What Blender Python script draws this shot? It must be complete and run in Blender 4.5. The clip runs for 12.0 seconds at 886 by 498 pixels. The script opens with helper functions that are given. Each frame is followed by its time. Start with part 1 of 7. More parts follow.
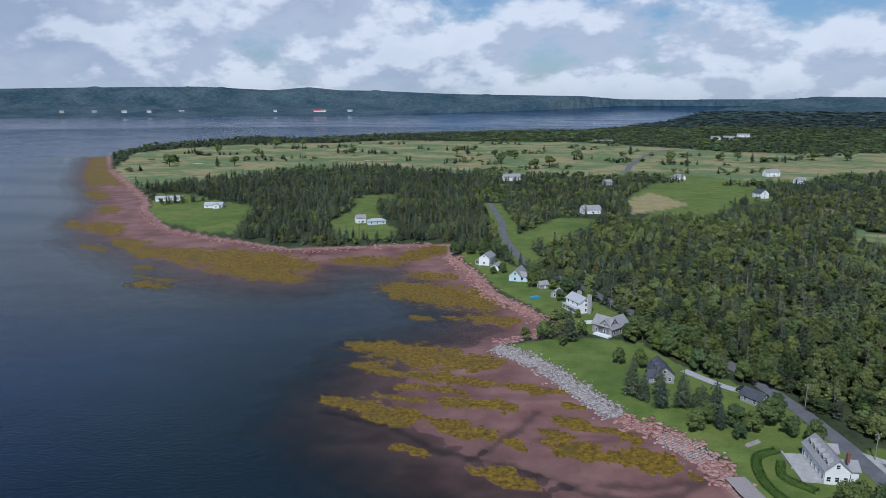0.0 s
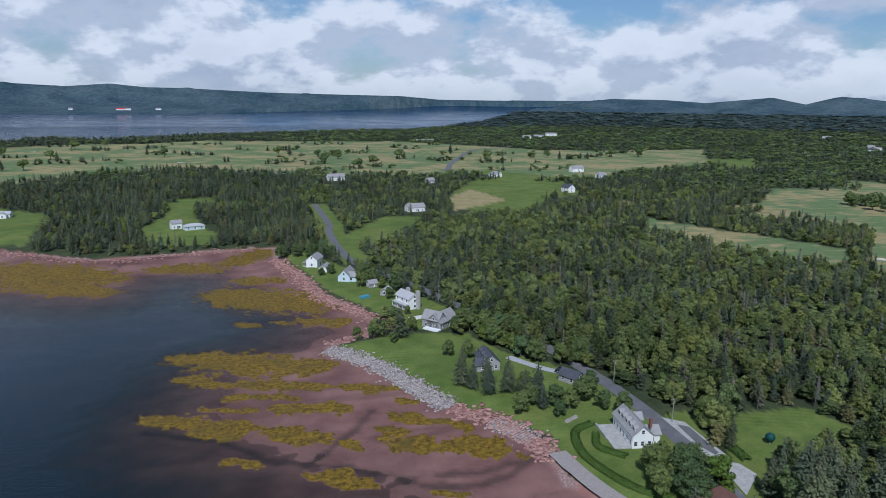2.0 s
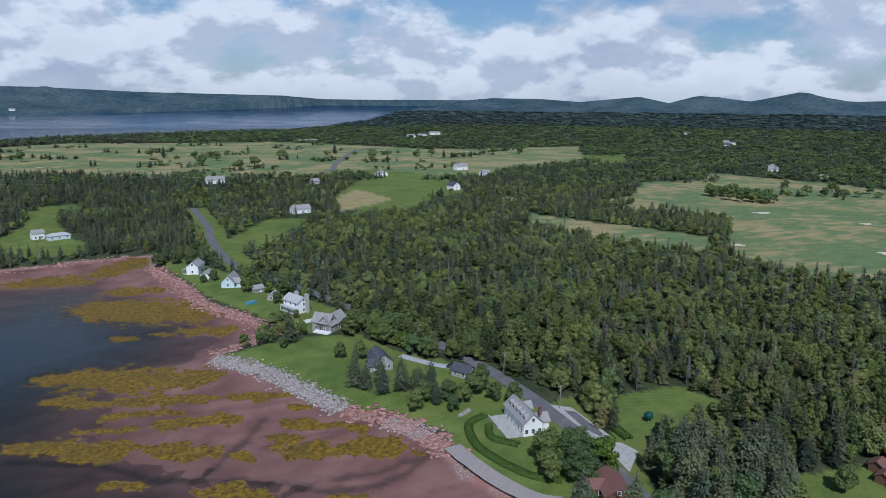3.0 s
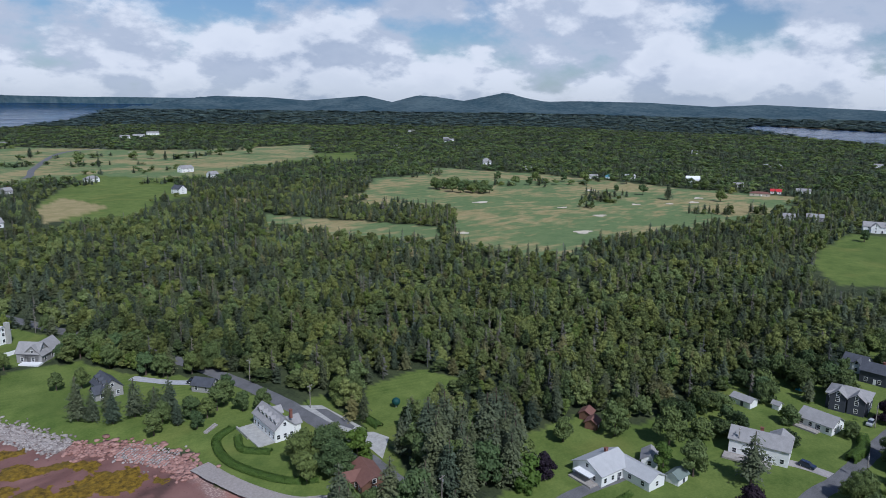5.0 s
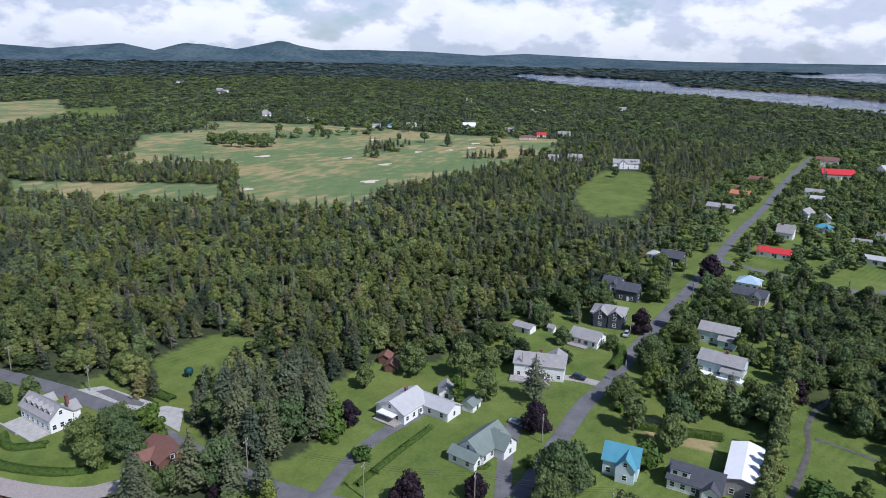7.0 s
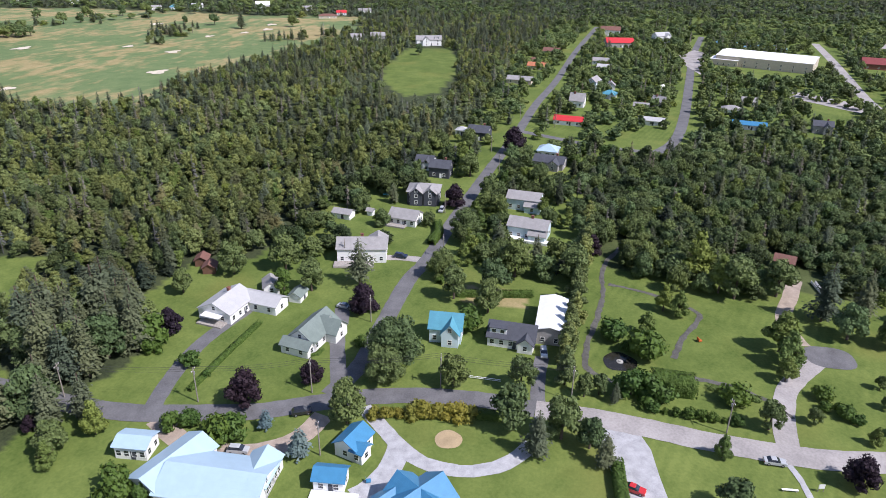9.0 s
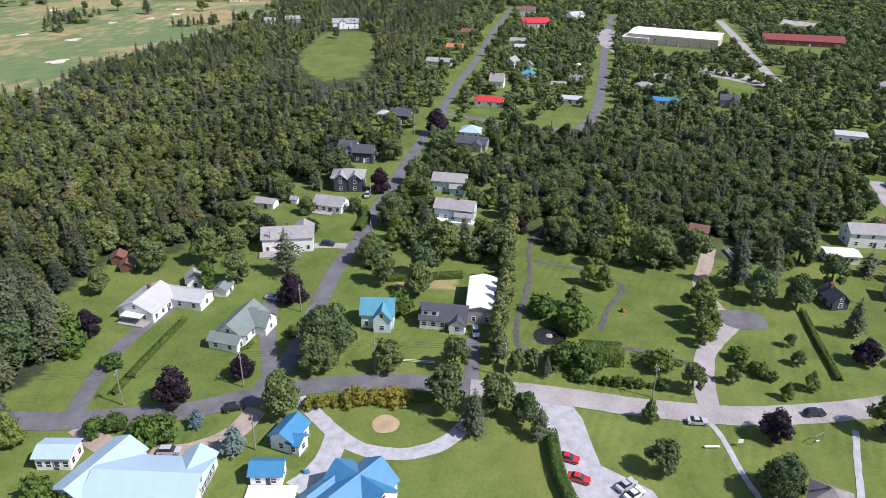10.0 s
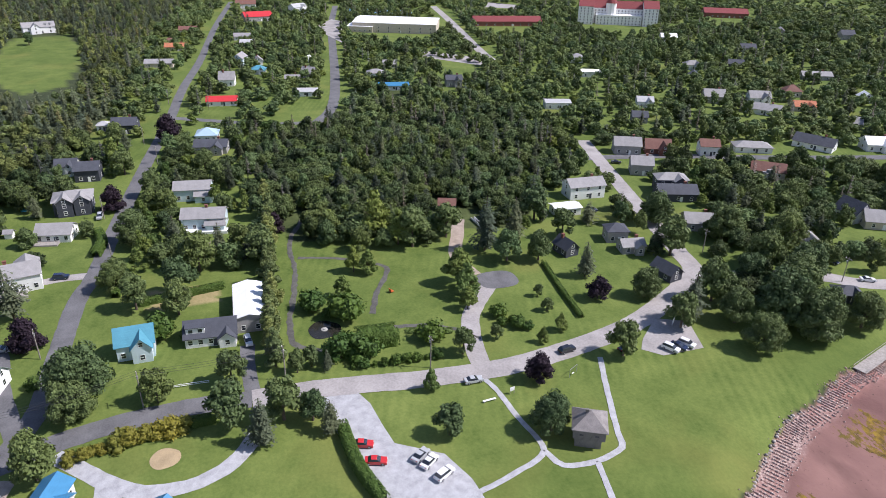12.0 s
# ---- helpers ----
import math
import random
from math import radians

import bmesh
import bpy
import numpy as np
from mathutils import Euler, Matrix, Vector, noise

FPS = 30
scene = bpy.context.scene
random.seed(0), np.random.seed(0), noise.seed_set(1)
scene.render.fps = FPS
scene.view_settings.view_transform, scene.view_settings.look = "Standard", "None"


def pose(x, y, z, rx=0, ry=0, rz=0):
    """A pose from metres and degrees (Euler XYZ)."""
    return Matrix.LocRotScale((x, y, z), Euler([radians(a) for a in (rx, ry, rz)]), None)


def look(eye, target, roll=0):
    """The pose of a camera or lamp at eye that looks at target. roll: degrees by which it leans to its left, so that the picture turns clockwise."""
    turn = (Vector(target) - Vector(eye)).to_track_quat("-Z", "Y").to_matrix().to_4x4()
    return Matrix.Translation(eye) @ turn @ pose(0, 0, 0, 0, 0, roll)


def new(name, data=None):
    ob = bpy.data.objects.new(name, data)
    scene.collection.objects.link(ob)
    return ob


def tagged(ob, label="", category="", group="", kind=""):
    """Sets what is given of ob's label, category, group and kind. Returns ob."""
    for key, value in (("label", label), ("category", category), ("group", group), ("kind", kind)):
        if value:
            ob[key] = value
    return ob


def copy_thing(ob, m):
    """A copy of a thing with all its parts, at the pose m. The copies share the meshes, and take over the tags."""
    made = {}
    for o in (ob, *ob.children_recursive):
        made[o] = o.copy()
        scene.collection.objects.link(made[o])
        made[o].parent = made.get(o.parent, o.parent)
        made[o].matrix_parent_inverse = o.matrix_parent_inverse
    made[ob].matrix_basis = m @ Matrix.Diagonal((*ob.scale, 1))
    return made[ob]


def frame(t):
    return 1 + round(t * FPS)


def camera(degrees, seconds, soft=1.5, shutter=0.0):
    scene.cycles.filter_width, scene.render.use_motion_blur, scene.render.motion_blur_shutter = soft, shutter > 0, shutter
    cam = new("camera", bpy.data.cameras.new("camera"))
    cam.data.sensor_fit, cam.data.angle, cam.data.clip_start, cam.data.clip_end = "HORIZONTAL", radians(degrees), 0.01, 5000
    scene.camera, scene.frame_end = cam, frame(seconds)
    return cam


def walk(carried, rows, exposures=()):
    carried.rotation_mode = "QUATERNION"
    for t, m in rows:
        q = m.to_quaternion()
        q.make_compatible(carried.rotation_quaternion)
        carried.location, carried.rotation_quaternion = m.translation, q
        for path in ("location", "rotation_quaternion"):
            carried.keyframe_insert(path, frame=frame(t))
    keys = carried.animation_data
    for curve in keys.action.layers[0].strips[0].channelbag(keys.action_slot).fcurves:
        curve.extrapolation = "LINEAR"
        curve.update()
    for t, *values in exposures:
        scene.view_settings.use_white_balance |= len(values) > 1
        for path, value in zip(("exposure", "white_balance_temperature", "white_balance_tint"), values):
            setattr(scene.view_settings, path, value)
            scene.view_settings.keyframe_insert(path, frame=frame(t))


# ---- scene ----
SPOT = (0.0, 0.0, 104.0)
cam = camera(65.64, 12.0, soft=0.5)
ROWS = [
    (0.0, 0.00, -12.07, 0.17),
    (0.5, -4.25, -12.07, 0.35),
    (1.0, -8.31, -12.06, 0.49),
    (1.5, -11.32, -12.04, 0.57),
    (2.0, -14.62, -12.00, 0.65),
    (2.5, -18.55, -11.99, 0.63),
    (3.0, -24.10, -11.96, 0.52),
    (3.2, -26.49, -11.99, 0.49),
    (4.8, -44.24, -11.83, 0.78),
    (5.0, -46.10, -11.84, 0.77),
    (5.5, -51.59, -11.86, 0.80),
    (6.0, -56.21, -12.24, 0.84),
    (6.5, -60.15, -13.44, 0.88),
    (7.0, -64.00, -15.63, 0.84),
    (7.5, -67.89, -17.91, 0.83),
    (7.7, -69.66, -18.90, 0.84),
    (9.3, -82.34, -25.73, 0.98),
    (9.5, -83.62, -26.03, 0.98),
    (10.0, -86.93, -26.20, 1.03),
    (10.5, -91.64, -26.27, 1.17),
    (11.0, -98.40, -26.28, 1.30),
    (11.5, -105.43, -26.31, 1.44),
    (12.0, -108.88, -26.40, 1.42),
]


def facing(yaw, pitch):
    a, b = radians(yaw), radians(pitch)
    return Vector(SPOT) + Vector((-math.sin(a) * math.cos(b), math.cos(a) * math.cos(b), math.sin(b)))


walk(cam, [(t, look(SPOT, facing(yaw, pitch), roll)) for t, yaw, pitch, roll in ROWS],
     exposures=[(0.0, -0.55, 5550, 11), (3.0, -0.55, 5550, 11), (5.5, -0.46, 5700, 13), (7.5, 0.02, 5900, 17), (9.5, 0.28, 6250, 20), (12.0, 0.26, 6250, 19)])

# ---- light ----
SUN_AZ, SUN_EL = 200.0, 48.0        # degrees clockwise from +y, and above the horizon
world = bpy.data.worlds.new("world")
scene.world = world
world.use_nodes = True


def sky_nodes():
    nt = world.node_tree
    nt.nodes.clear()
    N, L = nt.nodes.new, nt.links.new
    out, bg = N("ShaderNodeOutputWorld"), N("ShaderNodeBackground")
    sky = N("ShaderNodeTexSky")
    sky.sky_type, sky.sun_disc = "NISHITA", False
    sky.sun_elevation, sky.sun_rotation = radians(SUN_EL), radians(SUN_AZ)
    sky.air_density, sky.dust_density, sky.ozone_density = 1.0, 0.6, 1.5
    co = N("ShaderNodeTexCoord")
    sep = N("ShaderNodeSeparateXYZ")
    L(co.outputs["Generated"], sep.inputs[0])

    def m(op, a, b=None, clamp=False):
        n = N("ShaderNodeMath")
        n.operation, n.use_clamp = op, clamp
        for i, v in enumerate((a, b)):
            if v is None:
                continue
            if isinstance(v, (int, float)):
                n.inputs[i].default_value = v
            else:
                L(v, n.inputs[i])
        return n.outputs[0]

    def rng(v, a, b, c=0.0, d=1.0):
        n = N("ShaderNodeMapRange")
        n.interpolation_type = "SMOOTHSTEP"
        L(v, n.inputs[0])
        for i, k in enumerate((a, b, c, d)):
            n.inputs[i + 1].default_value = k
        return n.outputs[0]

    up = m("MAXIMUM", sep.outputs[2], 0.0)

    def clouds(rise):
        lift = m("ADD", up, 0.48 + rise)
        c = N("ShaderNodeCombineXYZ")
        L(m("DIVIDE", sep.outputs[0], lift), c.inputs[0])
        L(m("DIVIDE", sep.outputs[1], lift), c.inputs[1])
        c.inputs[2].default_value = 3.7
        big, small = N("ShaderNodeTexNoise"), N("ShaderNodeTexNoise")
        for n, sc, det, ro in ((big, 3.4, 9.0, 0.56), (small, 1.25, 3.0, 0.5)):
            n.inputs["Scale"].default_value, n.inputs["Detail"].default_value = sc, det
            n.inputs["Roughness"].default_value = ro
            L(c.outputs[0], n.inputs["Vector"])
        return m("ADD", m("MULTIPLY", big.outputs[0], 0.66), m("MULTIPLY", small.outputs[0], 0.34))

    dens = clouds(0.0)
    high = clouds(0.030)
    # a clearer stretch of sky to the north-east, well above the horizon
    dot = m("ADD", m("MULTIPLY", sep.outputs[0], 0.42), m("MULTIPLY", sep.outputs[1], 0.88))
    clear = m("MULTIPLY", rng(dot, 0.78, 0.95), rng(sep.outputs[2], 0.06, 0.16))
    dens2 = m("ADD", m("SUBTRACT", dens, m("MULTIPLY", clear, 0.13)), m("SUBTRACT", 0.078, m("MULTIPLY", rng(sep.outputs[2], 0.22, 0.5), 0.22)))
    cover = rng(dens2, 0.43, 0.53)
    lit = rng(m("SUBTRACT", dens, high), -0.035, 0.045)
    thick = rng(dens2, 0.50, 0.68)
    shade = m("ADD", 0.40, m("SUBTRACT", m("MULTIPLY", lit, 0.70), m("MULTIPLY", thick, 0.30)), True)
    tone = N("ShaderNodeMix")
    tone.data_type = "RGBA"
    L(shade, tone.inputs[0])
    tone.inputs[6].default_value = (8.0, 9.4, 11.8, 1)
    tone.inputs[7].default_value = (18.6, 18.8, 19.2, 1)
    mix = N("ShaderNodeMix")
    mix.data_type = "RGBA"
    L(m("MULTIPLY", cover, rng(sep.outputs[2], -0.01, 0.05, 0.55, 0.94)), mix.inputs[0])
    blue = N("ShaderNodeMix")
    blue.data_type, blue.blend_type = "RGBA", "MULTIPLY"
    blue.inputs[0].default_value = 1.0
    L(sky.outputs[0], blue.inputs[6])
    blue.inputs[7].default_value = (1.45, 1.65, 1.85, 1)
    # pale air close to the horizon
    pale = N("ShaderNodeMix")
    pale.data_type = "RGBA"
    L(rng(sep.outputs[2], 0.0, 0.10, 0.55, 0.0), pale.inputs[0])
    L(blue.outputs[2], pale.inputs[6])
    pale.inputs[7].default_value = (9.5, 11.0, 12.6, 1)
    L(pale.outputs[2], mix.inputs[6])
    L(tone.outputs[2], mix.inputs[7])
    bg.inputs[1].default_value = 0.058
    L(mix.outputs[2], bg.inputs[0])
    L(bg.outputs[0], out.inputs[0])


sky_nodes()
sun = new("sun", bpy.data.lights.new("sun", "SUN"))
sun.data.energy, sun.data.angle, sun.data.color = 5.0, radians(0.55), (1.0, 0.97, 0.92)
_a, _e = radians(SUN_AZ), radians(SUN_EL)
sun.matrix_world = look((0, 0, 400), (-math.sin(_a) * math.cos(_e), -math.cos(_a) * math.cos(_e), 400 - math.sin(_e)))


# ---- materials ----
class Nodes:
    """Short-hand for building one node material."""

    def __init__(self, name, rough=0.8, spec=0.3):
        self.mat = bpy.data.materials.new(name)
        self.mat.use_nodes = True
        self.nt = self.mat.node_tree
        self.b = self.nt.nodes["Principled BSDF"]
        self.b.inputs["Roughness"].default_value = rough
        self.b.inputs["Specular IOR Level"].default_value = spec
        self.co = self.nt.nodes.new("ShaderNodeTexCoord")

    def node(self, kind):
        return self.nt.nodes.new(kind)

    def link(self, a, b):
        self.nt.links.new(a, b)

    def put(self, socket, v):
        if isinstance(v, (int, float)):
            socket.default_value = v
        elif isinstance(v, tuple):
            socket.default_value = (*v, 1) if len(v) == 3 else v
        else:
            self.link(v, socket)

    def noise(self, scale, detail=4.0, rough=0.55, vec=None, stretch=None, turn=0.0):
        n = self.node("ShaderNodeTexNoise")
        n.inputs["Scale"].default_value, n.inputs["Detail"].default_value = scale, detail
        n.inputs["Roughness"].default_value = rough
        v = vec or self.co.outputs["Object"]
        if stretch:
            mp = self.node("ShaderNodeMapping")
            mp.inputs["Scale"].default_value = stretch
            mp.inputs["Rotation"].default_value = (0, 0, radians(turn))
            self.link(v, mp.inputs[0])
            v = mp.outputs[0]
        self.link(v, n.inputs["Vector"])
        return n.outputs[0]

    def ramp(self, v, lo, hi, a=0.0, b=1.0):
        n = self.node("ShaderNodeMapRange")
        self.link(v, n.inputs[0])
        for i, k in enumerate((lo, hi, a, b)):
            n.inputs[i + 1].default_value = k
        return n.outputs[0]

    def math(self, op, a, b=0.0, clamp=False):
        n = self.node("ShaderNodeMath")
        n.operation, n.use_clamp = op, clamp
        self.put(n.inputs[0], a)
        self.put(n.inputs[1], b)
        return n.outputs[0]

    def mix(self, f, a, b, blend="MIX"):
        n = self.node("ShaderNodeMix")
        n.data_type, n.blend_type = "RGBA", blend
        self.put(n.inputs[0], f)
        self.put(n.inputs[6], a)
        self.put(n.inputs[7], b)
        return n.outputs[2]

    def attr(self, name):
        n = self.node("ShaderNodeAttribute")
        n.attribute_name = name
        return n.outputs["Fac"]

    def rand(self):
        return self.node("ShaderNodeObjectInfo").outputs["Random"]

    def color(self, v):
        self.put(self.b.inputs["Base Color"], v)
        return self

    def bump(self, h, strength=0.4, dist=0.05):
        n = self.node("ShaderNodeBump")
        n.inputs["Strength"].default_value, n.inputs["Distance"].default_value = strength, dist
        self.link(h, n.inputs["Height"])
        self.link(n.outputs[0], self.b.inputs["Normal"])
        return self


def plain(name, col, rough=0.7, amount=0.12, scale=1.5, bump=0.2, metal=0.0, spec=0.3):
    """A surface of one paint or stuff, with grain and stains at two scales."""
    n = Nodes(name, rough, spec)
    dark = tuple(c * (1 - 2.2 * amount) for c in col)
    lite = tuple(min(1, c * (1 + amount)) for c in col)
    v = n.math("ADD", n.math("MULTIPLY", n.noise(scale), 0.6), n.math("MULTIPLY", n.noise(scale * 11), 0.4))
    n.color(n.mix(n.ramp(v, 0.32, 0.68), dark, lite)).bump(n.noise(scale * 14), bump, 0.02)
    n.b.inputs["Metallic"].default_value = metal
    return n.mat


def courses(name, col, along=0.18, amount=0.2, rough=0.8, axis=2):
    """Clapboard, shingle or metal-rib courses over a base colour."""
    n = Nodes(name, rough, 0.3)
    sep = n.node("ShaderNodeSeparateXYZ")
    n.link(n.co.outputs["Object"], sep.inputs[0])
    saw = n.math("FRACT", n.math("DIVIDE", sep.outputs[axis], along))
    var = n.math("ADD", n.math("MULTIPLY", n.noise(0.6), 0.5), n.math("MULTIPLY", n.noise(6.0, stretch=(1, 1, 4)), 0.5))
    dark = tuple(c * (1 - 1.6 * amount) for c in col)
    lite = tuple(min(1, c * (1 + amount)) for c in col)
    n.color(n.mix(n.ramp(var, 0.3, 0.7), dark, lite)).bump(saw, 0.5, 0.03)
    return n.mat


def leaf(name, dark, lite, rough=0.62):
    """Foliage: the tone changes from tree to tree, and from leaf to leaf."""
    n = Nodes(name, rough, 0.2)
    geo = n.node("ShaderNodeNewGeometry").outputs["Random Per Island"]
    v = n.math("ADD", n.math("MULTIPLY", n.attr("tint"), 0.62), n.math("MULTIPLY", n.rand(), 0.22))
    clump = n.ramp(n.noise(0.9, 4, 0.6), 0.3, 0.7, -0.18, 0.18)
    v = n.math("ADD", n.math("ADD", v, clump), n.math("MULTIPLY", geo, 0.20), True)
    # each plant leans to a yellower or a bluer green
    hue = n.math("FRACT", n.math("ADD", n.math("MULTIPLY", n.attr("tint"), 9.7), n.rand()))
    stand = n.ramp(n.noise(0.02, 3), 0.45, 0.65, 0.0, 0.3)
    col = n.mix(v, dark, lite)
    col = n.mix(n.math("ADD", n.ramp(hue, 0.6, 1.0, 0.0, 0.5), stand, True), col, n.mix(1.0, col, (1.14, 1.03, 0.76), "MULTIPLY"))
    col = n.mix(n.ramp(hue, 0.45, 0.0, 0.0, 0.8), col, n.mix(1.0, col, (0.74, 0.89, 1.08), "MULTIPLY"))
    n.color(col).bump(n.noise(2.2, 3), 0.9, 0.4)
    tr = n.node("ShaderNodeBsdfTranslucent")
    n.link(col, tr.inputs[0])
    ms = n.node("ShaderNodeMixShader")
    ms.inputs[0].default_value = 0.10
    n.link(n.b.outputs[0], ms.inputs[1])
    n.link(tr.outputs[0], ms.inputs[2])
    n.link(ms.outputs[0], n.nt.nodes["Material Output"].inputs[0])
    return n.mat


M = {}
M["conifer"] = leaf("conifer_needles", (0.010, 0.017, 0.010), (0.150, 0.178, 0.098))
M["broadleaf"] = leaf("broadleaf_leaves", (0.010, 0.020, 0.008), (0.180, 0.240, 0.080))
M["woodleaf"] = leaf("olive_green_leaves", (0.022, 0.036, 0.010), (0.262, 0.306, 0.100))
M["bronzeleaf"] = leaf("bronze_green_needles", (0.055, 0.056, 0.022), (0.235, 0.228, 0.100))
M["limeleaf"] = leaf("light_green_leaves", (0.065, 0.105, 0.022), (0.20, 0.25, 0.06))
M["purple"] = leaf("purple_leaves", (0.010, 0.008, 0.012), (0.040, 0.024, 0.036))
M["bluefir"] = leaf("blue_spruce_needles", (0.06, 0.10, 0.10), (0.16, 0.22, 0.21))
M["hedge"] = leaf("hedge_leaves", (0.03, 0.065, 0.012), (0.10, 0.16, 0.03))
M["yellowhedge"] = leaf("yellow_green_hedge_leaves", (0.10, 0.11, 0.015), (0.24, 0.22, 0.04))
M["deadwood"] = leaf("dead_grey_branches", (0.10, 0.09, 0.08), (0.24, 0.22, 0.19))
# blue air haze is painted into the colour of the farthest trees
M["hazedwood"] = leaf("far_trees_blue_haze", (0.040, 0.066, 0.066), (0.095, 0.130, 0.110))
M["bark"] = plain("bark", (0.11, 0.085, 0.065), 0.9, 0.25, 6)
M["asphalt"] = plain("asphalt", (0.150, 0.148, 0.152), 0.85, 0.18, 0.22, 0.2)
M["pale_road"] = plain("pale_worn_asphalt", (0.36, 0.335, 0.32), 0.88, 0.16, 0.16, 0.2)
M["gravel"] = plain("gravel", (0.42, 0.42, 0.43), 0.95, 0.16, 0.5, 0.6)
M["brownpath"] = plain("brown_gravel", (0.38, 0.31, 0.25), 0.95, 0.16, 0.5, 0.6)
M["darkpath"] = plain("dark_wet_path", (0.12, 0.115, 0.10), 0.7, 0.25, 0.6, 0.4)
M["concrete"] = plain("concrete", (0.42, 0.41, 0.38), 0.9, 0.15, 0.8)
M["white"] = courses("white_clapboard", (0.78, 0.78, 0.76), 0.16, 0.06, 0.6)
M["greywall"] = courses("grey_shingle_wall", (0.33, 0.32, 0.31), 0.18, 0.15)
M["beige"] = courses("beige_clapboard", (0.52, 0.46, 0.37), 0.16, 0.1)
M["darkwall"] = courses("dark_slate_clapboard", (0.06, 0.065, 0.08), 0.16, 0.15)
M["brownwall"] = courses("brown_board_wall", (0.16, 0.085, 0.055), 0.2, 0.2)
M["redbrick"] = plain("red_brick", (0.22, 0.095, 0.07), 0.9, 0.2, 5)
M["trim"] = plain("white_trim", (0.8, 0.8, 0.79), 0.5, 0.05, 2)
M["greyroof"] = courses("grey_shingle_roof", (0.30, 0.29, 0.285), 0.22, 0.16)
M["darkroof"] = courses("charcoal_shingle_roof", (0.075, 0.08, 0.095), 0.22, 0.2)
M["brownroof"] = courses("red_brown_roof", (0.19, 0.095, 0.075), 0.22, 0.16)
M["redroof"] = courses("red_metal_roof", (0.55, 0.045, 0.05), 0.4, 0.08, 0.45)
M["blueroof"] = courses("blue_metal_roof", (0.055, 0.21, 0.37), 0.4, 0.12, 0.4)
M["palebluroof"] = courses("pale_blue_metal_roof", (0.37, 0.50, 0.59), 0.4, 0.06, 0.4)
M["greenroof"] = courses("grey_green_roof", (0.17, 0.21, 0.19), 0.22, 0.14)
M["whiteroof"] = courses("white_metal_roof", (0.80, 0.80, 0.79), 0.4, 0.05, 0.45)
M["glass"] = plain("window_glass", (0.03, 0.035, 0.045), 0.08, 0.1, 1.0, 0.0, 0.0, 0.8)
M["rubber"] = plain("tyre_rubber", (0.02, 0.02, 0.02), 0.9)
M["metal"] = plain("grey_metal", (0.45, 0.46, 0.47), 0.4, 0.08, 3, 0.1, 0.7)
M["pole"] = plain("weathered_pole_wood", (0.28, 0.25, 0.22), 0.9, 0.2, 4)
M["wire"] = plain("cable", (0.05, 0.05, 0.05), 0.6)
M["pondwater"] = plain("dark_pond_water", (0.03, 0.028, 0.022), 0.12, 0.2, 0.6, 0.2, 0.0, 0.5)


def boulder(name, dark, lite):
    """Broken stone whose tone changes from block to block."""
    n = Nodes(name, 0.9, 0.25)
    geo = n.node("ShaderNodeNewGeometry").outputs["Random Per Island"]
    v = n.math("ADD", n.math("MULTIPLY", geo, 0.75), n.ramp(n.noise(1.6, 4), 0.3, 0.7, 0.0, 0.3), True)
    n.color(n.mix(v, dark, lite)).bump(n.noise(5.0, 4), 0.7, 0.05)
    return n.mat


M["rock"] = boulder("pale_pinkish_boulders", (0.15, 0.12, 0.11), (0.43, 0.39, 0.36))
M["pinkrock"] = boulder("pink_shingle_stone", (0.30, 0.20, 0.18), (0.60, 0.49, 0.43))
M["redrock"] = boulder("red_sandstone", (0.20, 0.095, 0.078), (0.42, 0.25, 0.21))


